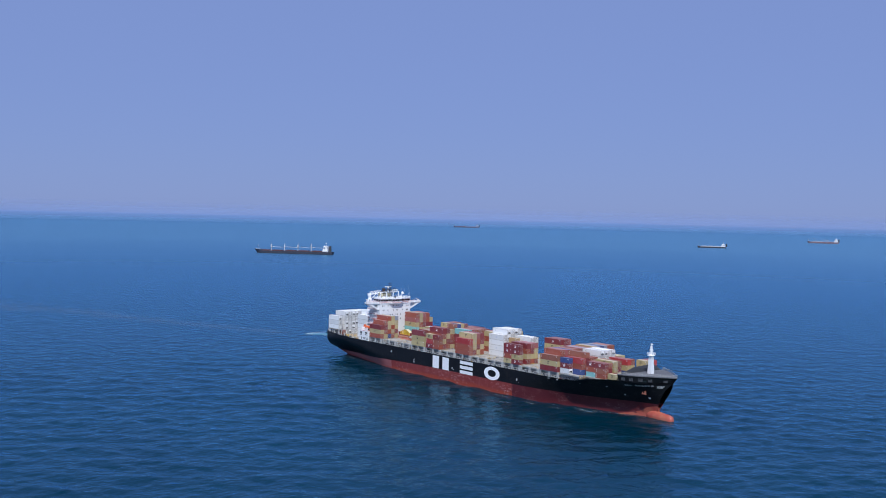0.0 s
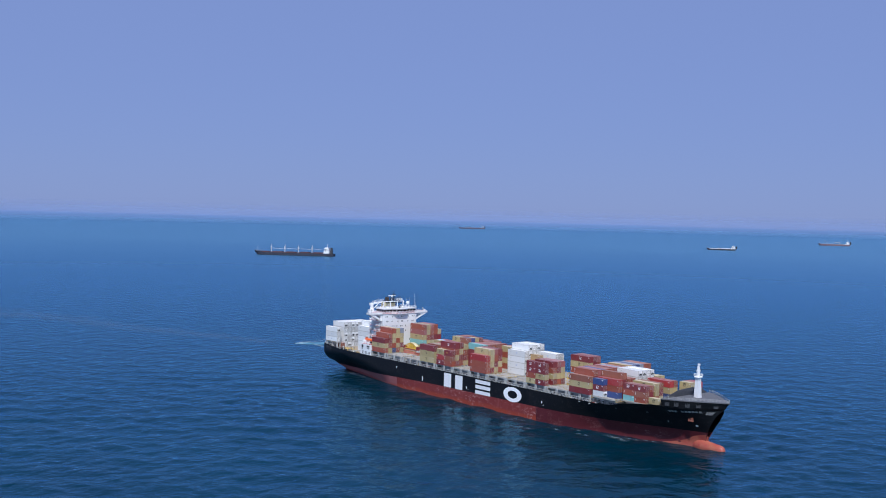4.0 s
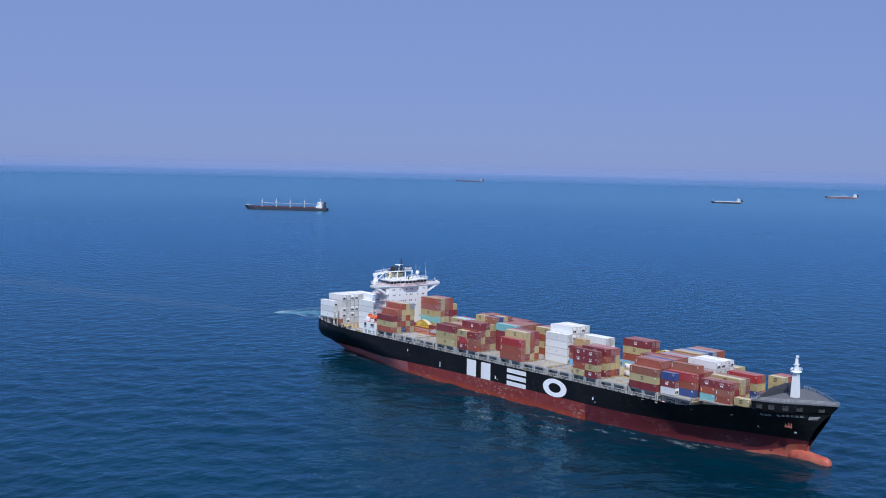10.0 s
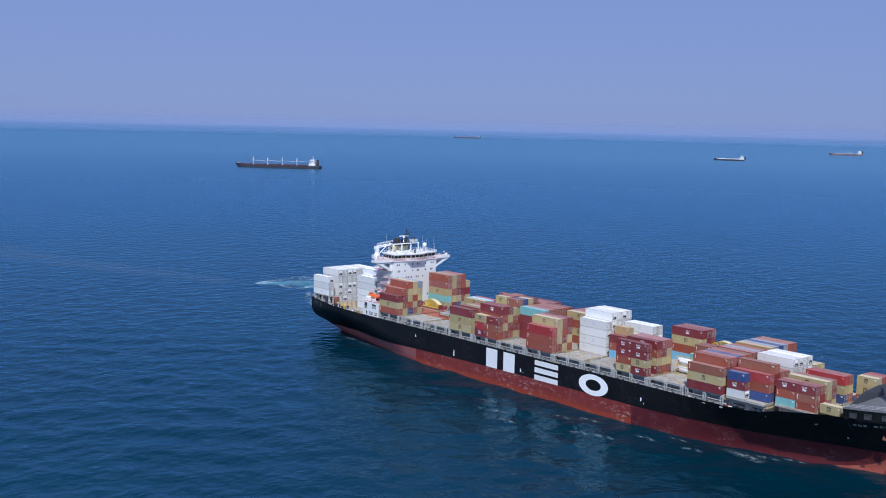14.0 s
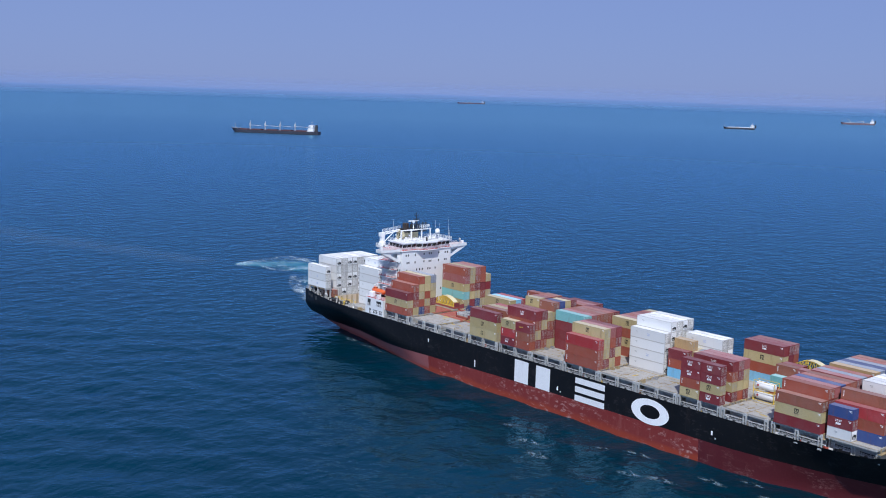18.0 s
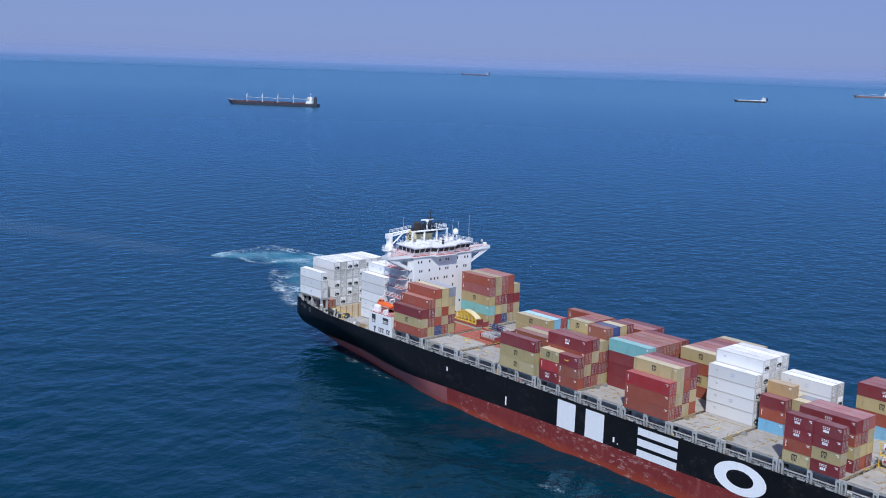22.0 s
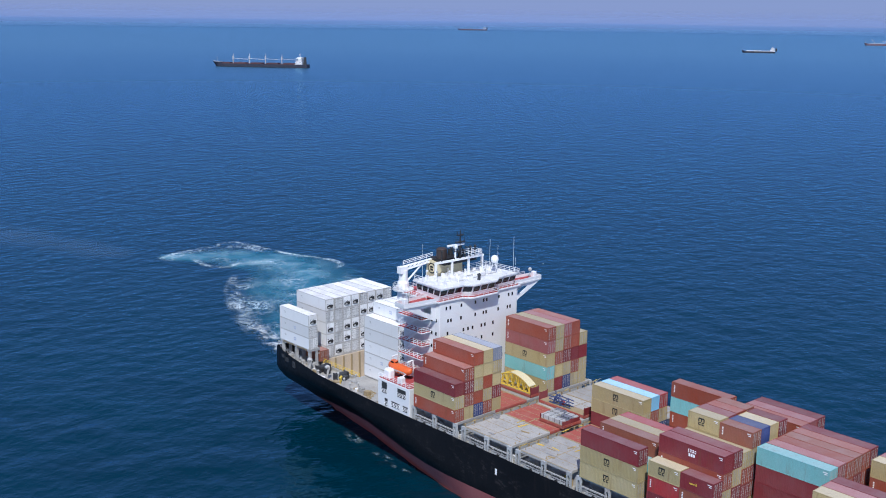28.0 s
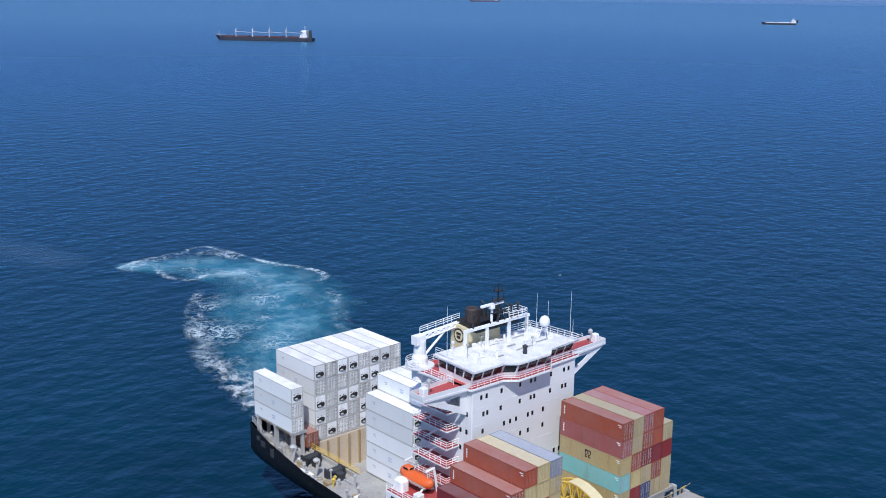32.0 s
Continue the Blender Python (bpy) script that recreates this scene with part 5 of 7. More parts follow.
def skeleton_frame(L, H):
    s = Shape()
    W, t = 2.44, 0.12
    for x in (-L / 2, L / 2 - 0.14):
        for y in (-W / 2, W / 2 - 0.14):
            s.box(x, x + 0.14, y, y + 0.14, 0.0, H)
        s.box(x + 0.02, x + 0.12, -W / 2 + 0.14, W / 2 - 0.14, 0.0, 0.16)
        s.box(x + 0.02, x + 0.12, -W / 2 + 0.14, W / 2 - 0.14, H - 0.14, H - 0.01)
    for y in (-W / 2, W / 2 - 0.08):
        s.box(-L / 2 + 0.14, L / 2 - 0.14, y, y + 0.08, 0.0, 0.16)
        s.box(-L / 2 + 0.14, L / 2 - 0.14, y, y + 0.08, H - 0.1, H - 0.01)
    return s


def door_leaf(H):
    s = Shape()
    s.box(-0.05, 0, 0.0, 1.05, 0, H - 0.34)
    for k in range(4):
        s.box(0, 0.025, 0.08, 0.97, 0.12 + k * (H - 0.5) / 4, 0.12 + (k + 0.72) * (H - 0.5) / 4)
    return s


def door_bars(H):
    s = Shape()
    for y in (0.28, 0.78):
        s.tube((0.06, y, 0.02), (0.06, y, H - 0.36), 0.026, 5)
        s.box(0.03, 0.09, y - 0.05, y + 0.22, 1.0, 1.06)
        for z in (0.15, H * 0.45, H - 0.55):
            s.box(0.02, 0.08, y - 0.06, y + 0.06, z, z + 0.1)
    for k in range(4):
        z = 0.25 + k * (H - 0.9) / 3
        s.box(0.0, 0.05, 0.95, 1.05, z, z + 0.12)
    # stencilled panel of plain dashes
    for k, w in enumerate((0.34, 0.26, 0.34, 0.2, 0.3)):
        s.box(0.02, 0.032, 0.36, 0.36 + w, H * 0.5 + 0.14 * k, H * 0.5 + 0.14 * k + 0.035)
    return s


CACHE = {}
M_BARS = paint("worn_pale_locking_bars", (0.38, 0.36, 0.35), 0.5, fade=0.4, stain=0.5)
M_GALV = paint("dull_grey_ironwork", (0.30, 0.30, 0.30), 0.6, fade=0.5, stain=0.5)
M_PALEMARK = paint("faded_blue_mark", (0.52, 0.56, 0.68), 0.5, fade=0.5)


def cached(key, make):
    if key not in CACHE:
        CACHE[key] = make()
    return CACHE[key]


def cooling_shroud():
    """Recess of the refrigerating machine, with clipped corners, and two small hatches over it."""
    rim = [(-0.78, 0.3), (-0.6, 0.12), (0.55, 0.12), (0.82, 0.32), (0.86, 0.78), (0.66, 1.02), (-0.2, 1.06), (-0.35, 0.9), (-0.78, 0.86)]
    s = Shape().plate([(0.0, y, z) for y, z in rim], (0.05, 0, 0))
    s.box(0, 0.05, -0.75, -0.5, 1.15, 1.3).box(0, 0.05, 0.1, 0.25, 1.2, 1.32)
    return s


def reefer_bars(H):
    s = Shape()
    for y in (0.2, 0.5, 0.82):
        s.tube((0.06, y, 0.04), (0.06, y, H - 0.38), 0.028, 5)
        for z in (0.2, H * 0.36, H * 0.62, H - 0.6):
            s.box(0.02, 0.09, y - 0.06, y + 0.06, z, z + 0.09)
    for z in (0.3, 0.95, 1.6, H - 0.75):
        s.box(0.0, 0.06, 0.93, 1.06, z, z + 0.14)
    return s


def fan_mesh():
    s = Shape()
    n = 14
    vs = [(0.02, 0.4 * math.cos(2 * math.pi * i / n), 0.4 * math.sin(2 * math.pi * i / n)) for i in range(n)] + [(0.10, 0.34 * math.cos(2 * math.pi * i / n), 0.34 * math.sin(2 * math.pi * i / n)) for i in range(n)]
    s.add(vs, [(i, (i + 1) % n, n + (i + 1) % n, n + i) for i in range(n)] + [tuple(range(n, 2 * n))])
    return s.mesh("fan", M_DARK)


# the two-line mark on the yellow boxes: plain blocks
def block_mark():
    s = Shape()
    s.box(-0.55, 0.55, -0.012, 0, 0.55, 0.75)
    for x in (-0.5, 0.0, 0.5):
        s.box(x - 0.09, x + 0.09, -0.012, 0, 0.12, 0.58)
    for x in (-0.32, 0.32):
        s.box(x - 0.24, x + 0.24, -0.012, 0, -0.5, -0.36)
        s.box(x - 0.24, x - 0.08, -0.012, 0, -0.36, -0.1)
        s.box(x - 0.24, x + 0.24, -0.012, 0, -0.1, 0.02)
    return s.mesh("side_mark", M_MARK)


# white dots over a bar
def dot_mark():
    s = Shape()
    for i in range(4):
        for j in range(2):
            s.box(-0.75 + i * 0.42, -0.5 + i * 0.42, -0.012, 0, 0.25 + j * 0.3, 0.42 + j * 0.3)
    for i in range(3):
        s.box(-0.6 + i * 0.42, -0.26 + i * 0.42, -0.012, 0, -0.45, 0.05)
    return s.mesh("side_mark", M_WMARK)


def code_bars(mat):
    s = Shape()
    for k, w in enumerate((0.7, 0.45)):
        s.box(-w, 0, -0.012, 0, -0.14 * 2 * k, -0.14 * 2 * k + 0.13)
    return s.mesh("code_mark", mat)


def column_mark():
    s = Shape()
    for k in range(5):
        s.box(-0.12, 0.12, -0.012, 0, -0.28 * k, -0.28 * k + 0.18)
    return s.mesh("side_mark", M_WMARK)


def logo_patch():
    s = Shape()
    s.box(-0.9, -0.1, -0.012, 0, -0.08, 0.16)
    s.box(-0.15, 0.5, -0.012, 0, 0.02, 0.14)
    s.box(0.25, 0.42, -0.012, 0, -0.14, 0.3)
    return s.mesh("side_mark", M_YELLOW)


def container(code, size, H, mark="", blind=False):
    """A box of the colour code; size 40 or 20. Returns the Empty at its base."""
    L = 12.19 if size == 40 else 6.06
    col, c = COLOURS[code][0], BOXPAINT[code]
    reefer = code == "w"
    root = new("reefer_container" if reefer else "shipping_container")
    pitch, dep = (0.29, 0.015) if not reefer else (0.3, 0.008)
    turn = Matrix.Diagonal((-1, 1, 1, 1)) if blind else Matrix()
    part("body", cached(("body", code, size, H), lambda: corrugated(L, H, pitch, dep).mesh("body", c)), None, root, at=turn)
    part("roof", cached(("roof", code, size, H), lambda: roof_sheet(L, H, pitch, dep).mesh("roof", ROOFPAINT[code])), None, root, "sun-faded roof sheet")
    part("frame", cached(("frame", code, size, H), lambda: skeleton_frame(L, H).mesh("frame", M_REEFER_EDGE if reefer else c)), None, root)
    if reefer:
        p = cached(("panel", H), lambda: Shape().box(-0.06, 0.0, -1.06, 1.06, 0.16, H - 0.14).mesh("end_panel", M_REEFER_END))
        part("end_panel", p, None, root, at=pose(L / 2 - 0.04, 0, 0))
        if mark == "fan":
            u = part("cooling_unit", cached(("unit", H), lambda: cooling_shroud().mesh("cooling_unit", M_DARK)), None, root, "dark cooling unit", at=pose(L / 2 - 0.04, 0, 0.42))
            part("fan", cached("fan", fan_mesh), None, u, at=pose(0.09, 0.28, 0.62))
            part("compressor", cached("compressor", lambda: Shape().tube((0.14, -0.55, 0.42), (0.14, -0.05, 0.42), 0.17, 8).box(0.1, 0.16, -0.1, 0.7, 0.12, 0.24).mesh("compressor", M_COAM)), None, u)
            part("access_panel", cached(("upper", H), lambda: Shape().box(0, 0.025, -0.98, -0.03, 1.62, H - 0.24).box(0, 0.025, 0.03, 0.98, 1.62, H - 0.24).box(0.02, 0.045, -0.6, -0.35, 1.9, 2.1).mesh("access_panel", M_REEFER_END)), None, root, at=pose(L / 2 - 0.04, 0, 0))
        else:
            for sd in (-1, 1):
                d = part("door", cached(("rdoor", H), lambda: door_leaf(H).mesh("door", M_REEFER_END)), None, root, at=pose(L / 2 - 0.04, 0.02 * sd, 0.16) @ Matrix.Diagonal((1, sd, 1, 1)))
                part("locking_gear", cached(("rbars", H), lambda: reefer_bars(H).mesh("locking_gear", M_GALV)), None, d)
        if mark == "":
            part("side_mark", cached("reefmark", lambda: Shape().box(-0.5, 0.5, -0.012, 0, 0.15, 0.4).box(-0.4, 0.45, -0.012, 0, -0.35, 0.0).mesh("side_mark", M_PALEMARK)), None, root, at=pose(0.2, -1.212, H * 0.5))
        part("code_mark", cached("codeD", lambda: code_bars(M_COAM)), None, root, at=pose(-L / 2 + 2.6, -1.221, H * 0.62))
    else:
        for sd in (-1, 1):
            d = part("door", cached(("door", code, H), lambda: door_leaf(H).mesh("door", c)), None, root, at=turn @ pose(L / 2 - 0.04, 0.02 if sd > 0 else -0.02, 0.16) @ Matrix.Diagonal((1, sd, 1, 1)))
            part("locking_gear", cached(("bars", H), lambda: door_bars(H).mesh("locking_gear", M_BARS)), None, d)
        m = {"y": block_mark, "d": dot_mark if mark == "dots" else None, "r": column_mark, "b": column_mark, "n": column_mark, "p": column_mark}.get(code)
        if mark == "patch":
            m = logo_patch
        if m is not None and mark != "none":
            x = {"y": -0.35, "d": 0.2}.get(code, -L / 2 + 0.7) if size == 40 else (-0.4 if code in "yd" else -L / 2 + 0.6)
            part("side_mark", cached(("mark", code, mark), m), None, root, at=pose(x, -1.221, H * 0.5 if code in "yd" else H * 0.72))
        part("code_mark", cached("code", lambda: code_bars(M_WMARK)), None, root, at=pose(L / 2 - 0.35, -1.221, H - 0.5))
    kind = "refrigerated " if reefer else ""
    tagged(root, "%s %s%d-foot %sshipping container, stacked on deck" % (col, "" if reefer else "ribbed steel ", size, kind), "container", "containers on deck")
    return root


PROTO = {}


def put_box(code, size, H, mark, m, blind=False):
    key = (code, size, H, mark, blind)
    if key not in PROTO:
        PROTO[key] = container(code, size, H, mark, blind)
        ob = PROTO[key]
    else:
        ob = copy_thing(PROTO[key], m)
    return on_board(ob, m)


# stacks: (x of the aft end, slot, first row of 16 from starboard, base, box height, tiers from below, "/" to the next row)
# slot F: forty-foot; A, B: the aft and forward twenty-foot halves. Lower-case codes after ":" pick marks.
B = BAYS
STACKS = [
    (-17.6, "F", 1.95, 15.2, 2.78, "www"),
    (-18.8, "F", 4.25, 11.8, 2.87, "wwwww/wwwww/wwwww/wwwww/wwwww/wwwww/wwwww/wwwww"),
    (9.0, "F", 4.0, 11.9, 2.83, "wwwww/wwwwww/wwwwww/wwwwww"),
    (B[0], "F", 0, HATCH, 2.6, "byd/ybdb/ubyyb/bybyy/ydyyg"),
    (B[0], "F", 10.3, HATCH, 2.82, "ytypb/dybyy/uydbp/ybdbb/yydy"),
    (B[2], "F", 8, HATCH, 2.7, "dyy/ybl/uyr"),
    (B[3], "F", 0, HATCH, 2.9, "yyd"), (B[3], "A", 1, HATCH, 2.9, "yr"), (B[3], "B", 1, HATCH, 2.9, "yt"), (B[3], "F", 2, HATCH, 2.9, "bbn/ydy/ydr"),
    (B[3], "F", 10, HATCH, 2.87, "bbtb/dby/yb"),
    (B[4], "A", 0, HATCH, 2.62, "dry"), (B[4], "B", 0, HATCH, 2.62, "bnd"),
    (B[4], "F", 1, HATCH, 2.9, "dybd/bdyd"), (B[4], "F", 3, HATCH, 2.7, "ydby"),
    (B[4], "A", 4, HATCH, 2.75, "ybdyy/bydbp/dybyb/ydbyn"), (B[4], "B", 4, HATCH, 2.7, "ybdyn/dybyu/bydby/ybdyd"),
    (B[4], "F", 10, HATCH, 2.7, "bydb/dybp/bydd"),
    (B[5], "F", 4, HATCH, 2.9, "dddt/bydp/ydbb/bddn/ydbb/dybd"),
    (B[6], "F", 0, HATCH, 2.85, "bbr/dyyy/ydbp/bydd"),
    (B[6], "F", 8, HATCH, 2.78, "byby/dybp/ydbb/bydp/ydbd/bydb/dyby"),
    (B[7], "F", 5, HATCH, 2.87, "wwww/wwwww/wwwww/wwwww/wwwww"),
    (B[8], "A", 5, HATCH, 2.6, "lbd/ybdo/bdy"), (B[8], "B", 6, HATCH, 2.6, "dby/ybg"),
    (B[8], "F", 8, HATCH, 2.83, "wwww/wwww"),
    (B[9], "A", 0, HATCH, 2.5, "ybdd"), (B[9], "B", 0, HATCH, 2.5, "dydd"),
    (B[9], "F", 2, HATCH, 2.6, "dybd/bydp/dyyp"),
    (B[9], "F", 11.2, HATCH, 2.8, "lbyd/bydd/ydbp"),
    (B[10], "A", 8, HATCH, 2.6, "bt/dbn/bdd"), (B[10], "B", 8, HATCH, 2.6, "dn/bdp"),
    (B[11], "F", 0, HATCH, 2.6, "dyn/bydb/dybp/ybdu/bdyb/ydbn"),
    (B[11], "F", 6, HATCH, 2.66, "bydp/dybg/ybdb"),
    (B[11], "F", 9.5, HATCH, 2.75, "ydbo/bydg/dybu/ybdg/bydb/dybn"),
    (B[12], "A", 0.4, HATCH, 2.5, "wdu"), (B[12], "F", 1.4, HATCH, 2.65, "ubr/dbdn"), (B[12], "F", 3.6, HATCH, 2.7, "byb/ydb"),
    (B[12], "F", 6.3, HATCH, 2.72, "wwww/wwww/wwww/wwww"), (B[12], "F", 11, HATCH, 2.6, "yby/dyy"),
    (B[13], "A", 2, 15.2, 2.4, "tbd/dbn"), (B[13], "B", 2, 15.2, 2.4, "bnd/ydb"), (B[13], "F", 4.4, 15.3, 2.6, "byy/ydn"),
    (B[13], "F", 8, HATCH, 2.65, "uyr/byb"),
    (B[14], "A", 2.4, 15.6, 2.5, "y"), (B[14], "A", 10, HATCH, 2.65, "byy/dyb/ydr"),
]


def load_deck():
    rng = random.Random(11)
    put_box("n", 20, 2.59, "none", pose(-8.4, -10.75, 11.76))
    for x0, slot, row, base, h, text in STACKS:
        for k, column in enumerate(text.split("/")):
            size = 40 if slot == "F" else 20
            L = 12.19 if size == 40 else 6.06
            cx = x0 + (L / 2 if slot != "B" else 12.19 - L / 2)
            cy = -20 + 2.5 * (row + k) + 1.25
            z = base
            for j, code in enumerate(column):
                mark = ""
                if code == "w":
                    mark = "fan" if (rng.random() < 0.42 and h < 2.9) else ""
                elif code == "d" and (k == 0 and x0 in (B[9], B[4], B[12], B[13]) or x0 == B[4]):
                    mark = "dots"
                if code == "d" and slot == "B" and x0 == B[4]:
                    mark = "patch"
                put_box(code, size, h, mark, pose(cx + rng.uniform(-0.04, 0.04), cy + rng.uniform(-0.03, 0.03), z), code != "w" and rng.random() < 0.35)
                z += h


load_deck()


# ---- open cargo on deck ----
def flat_rack(L=12.19, wall=2.3):
    root = new("flat_rack")
    part("platform", Shape().box(-L / 2, L / 2, -1.22, 1.22, 0.1, 0.62), M_PRIMER, root)
    for sd in (-1, 1):
        s = Shape()
        for y in (-1.22, 1.08):
            s.box(sd * (L / 2 - 0.14) - 0.07, sd * (L / 2 - 0.14) + 0.07, y, y + 0.14, 0.0, wall)
        s.box(sd * (L / 2 - 0.12) - 0.04, sd * (L / 2 - 0.12) + 0.04, -1.08, 1.08, 0.6, wall - 0.2)
        part("end_wall", s, BOXPAINT["d"], root)
    part("deck_boards", Shape().box(-L / 2 + 0.3, L / 2 - 0.3, -1.1, 1.1, 0.62, 0.66), M_LASH, root)
    return tagged(root, "rust-red open flat rack with upright end walls", "flat rack", "open racks on deck")


def arch_frame():
    """Yellow lattice frame with a curved pale top plate."""
    root = new("steel_arch")
    n = 12
    L, h = 9.6, 3.1
    tops = [(-L / 2 + L * i / n, h * math.sin(math.pi * (0.12 + 0.76 * i / n)) ** 0.8) for i in range(n + 1)]
    for sd in (-0.85, 0.85):
        part("bottom_chord", Shape().tube((-L / 2, sd, 0.15), (L / 2, sd, 0.15), 0.13, 6), M_YELLOW, root)
        top = Shape()
        for (x0, z0), (x1, z1) in zip(tops, tops[1:]):
            top.tube((x0, sd, z0), (x1, sd, z1), 0.14, 6)
        part("top_chord", top, M_YELLOW, root)
        for i in range(0, n + 1, 2):
            x, z = tops[i]
            part("upright", Shape().tube((x, sd, 0.15), (x, sd, z), 0.09, 5), M_YELLOW, root)
            if i < n:
                part("diagonal", Shape().tube((x, sd, 0.15), (tops[i + 1][0], sd, tops[i + 1][1]), 0.09, 5), M_YELLOW, root)
                part("diagonal", Shape().tube((tops[i + 1][0], sd, tops[i + 1][1]), (tops[i + 2][0], sd, 0.15), 0.09, 5), M_YELLOW, root)
    for i in range(0, n + 1, 2):
        part("cross_tie", Shape().tube((tops[i][0], -0.85, 0.15), (tops[i][0], 0.85, 0.15), 0.1, 5), M_YELLOW, root)
        part("cross_brace", Shape().tube((tops[i][0], -0.85, tops[i][1]), (tops[i][0], 0.85, 0.15), 0.07, 5), M_YELLOW, root)
    s = Shape()
    for (x0, z0), (x1, z1) in zip(tops[5:], tops[6:]):
        s.plate([(x0, -1.0, z0 + 0.14), (x1, -1.0, z1 + 0.14), (x1, 1.0, z1 + 0.14), (x0, 1.0, z0 + 0.14)], (0, 0, 0.12))
    part("top_plate", s, M_CREAM_CLEAN, root, "pale cream curved plate")
    return tagged(root, "yellow lattice steel frame with curved pale top on a rack", "steel frame")


def tank_container():
    root = new("tank_container")
    L, H = 6.06, 2.59
    s = Shape()
    for x in (-L / 2 + 0.07, L / 2 - 0.07):
        for y in (-1.15, 1.15):
            s.tube((x, y, 0), (x, y, H), 0.08, 5)
        for z in (0.08, H - 0.08):
            s.tube((x, -1.15, z), (x, 1.15, z), 0.07, 5)
        s.tube((x, -1.15, 0.1), (x, 1.15, 1.3), 0.05, 5).tube((x, 1.15, 0.1), (x, -1.15, 1.3), 0.05, 5)
    for y in (-1.15, 1.15):
        for z in (0.08, H - 0.08):
            s.tube((-L / 2, y, z), (L / 2, y, z), 0.07, 5)
    part("frame", s, M_YELLOW, root, "yellow tubular frame")
    n = 20
    prof = [(-2.75, 0.1), (-2.7, 0.55), (-2.5, 0.9), (-2.2, 1.02), (2.2, 1.02), (2.5, 0.9), (2.7, 0.55), (2.75, 0.1)]
    vs = [(x, r * math.cos(2 * math.pi * i / n), 1.3 + r * math.sin(2 * math.pi * i / n)) for x, r in prof for i in range(n)]
    s = Shape().add(vs, [(k * n + i, k * n + (i + 1) % n, (k + 1) * n + (i + 1) % n, (k + 1) * n + i) for k in range(len(prof) - 1) for i in range(n)] + [tuple(range(n)), tuple(range((len(prof) - 1) * n, len(prof) * n))])
    part("tank", s, M_WHITE, root, "white cylindrical tank", smooth=True)
    part("round_mark", Shape().lathe([(0.3, 0), (0.3, 0.03)], 14).mesh("round_mark", BOXPAINT["r"]), None, root, at=pose(-1.8, -1.04, 1.45, 90, 0, 0))
    part("manhole", Shape().lathe([(0.3, 0), (0.3, 0.2), (0.1, 0.28)], 10, (0, 0, 2.3)), M_STEEL, root)
    return tagged(root, "white tank container in a yellow frame", "tank container", "tank containers on deck")


def bundle(rng):
    root = new("pallet_bundle")
    L, W, h = 2.7, 1.1, rng.uniform(0.7, 1.05)
    part("skid", Shape().box(-L / 2, L / 2, -W / 2, -W / 2 + 0.12, 0, 0.12).box(-L / 2, L / 2, W / 2 - 0.12, W / 2, 0, 0.12).box(-L / 2, L / 2, -0.06, 0.06, 0, 0.12), M_LASH, root)
    part("wrapped_load", Shape().bevel_box(-L / 2, L / 2, -W / 2, W / 2, 0.12, h, 0.07), M_STEEL if rng.random() < 0.5 else M_COAM, root)
    part("strap", Shape().box(-L / 4 - 0.05, -L / 4 + 0.05, -W / 2 - 0.01, W / 2 + 0.01, 0.1, h + 0.012).box(L / 4 - 0.05, L / 4 + 0.05, -W / 2 - 0.01, W / 2 + 0.01, 0.1, h + 0.012), M_DKGREY, root)
    return tagged(root, "grey wrapped bundle strapped on an open rack", "bundle", "bundles on the open rack")


def spider_frame():
    root = new("pipe_frame")
    rng = random.Random(21)
    s = Shape()
    for k in range(10):
        x, y = rng.uniform(-2.6, 2.6), rng.uniform(-0.9, 0.9)
        s.tube((x, y, 0), (x + rng.uniform(-0.6, 0.6), y, rng.uniform(1.2, 2.3)), 0.09, 6)
    part("uprights", s, M_BLUE, root)
    s = Shape()
    for z in (0.15, 0.8, 1.4):
        s.tube((-2.7, -0.8, z), (2.7, -0.5, z), 0.1, 6).tube((-2.6, 0.8, z), (2.6, 0.6, z), 0.1, 6).tube((-1.6, -1, z), (-1.2, 1, z), 0.08, 6).tube((1.4, -1, z), (1.0, 1, z), 0.08, 6)
    part("ring_pipes", s, M_BLUE, root)
    part("coupling", Shape().lathe([(0.45, 0), (0.45, 0.6), (0.3, 0.8)], 12, (0.3, 0, 0.2)), BOXPAINT["r"], root)
    return tagged(root, "blue and red tubular machine frame on a flat rack", "machine frame")


def open_cargo():
    rack = on_board(flat_rack(), pose(B[0] + 6.1, 2.45, HATCH))
    r2 = on_board(copy_thing(rack, Matrix()), pose(B[1] + 6.1, 2.1, HATCH))
    r3 = on_board(copy_thing(rack, Matrix()), pose(B[10] + 6.1, 9.0, HATCH + 5.2))
    on_board(arch_frame(), pose(B[0] + 6.6, 2.45, HATCH + 0.66))
    on_board(arch_frame(), pose(B[10] + 6.6, 9.0, HATCH + 5.2 + 0.66))
    on_board(spider_frame(), pose(B[1] + 5.2, 2.1, HATCH + 0.66))
    r4 = on_board(flat_rack(6.06, 1.6), pose(63.0, -5.2, HATCH))
    r5 = on_board(copy_thing(r4, Matrix()), pose(63.0, -2.7, HATCH))
    rng = random.Random(5)
    for y in (-5.2, -2.7):
        for i in range(2):
            for j in range(2):
                on_board(bundle(rng), pose(61.6 + i * 2.8, y - 0.56 + j * 1.12, HATCH + 0.66))
    t = on_board(tank_container(), pose(B[10] + 3.1, -6.3, HATCH))
    on_board(copy_thing(t, Matrix()), pose(B[10] + 3.1, -6.3, HATCH + 2.62))


open_cargo()


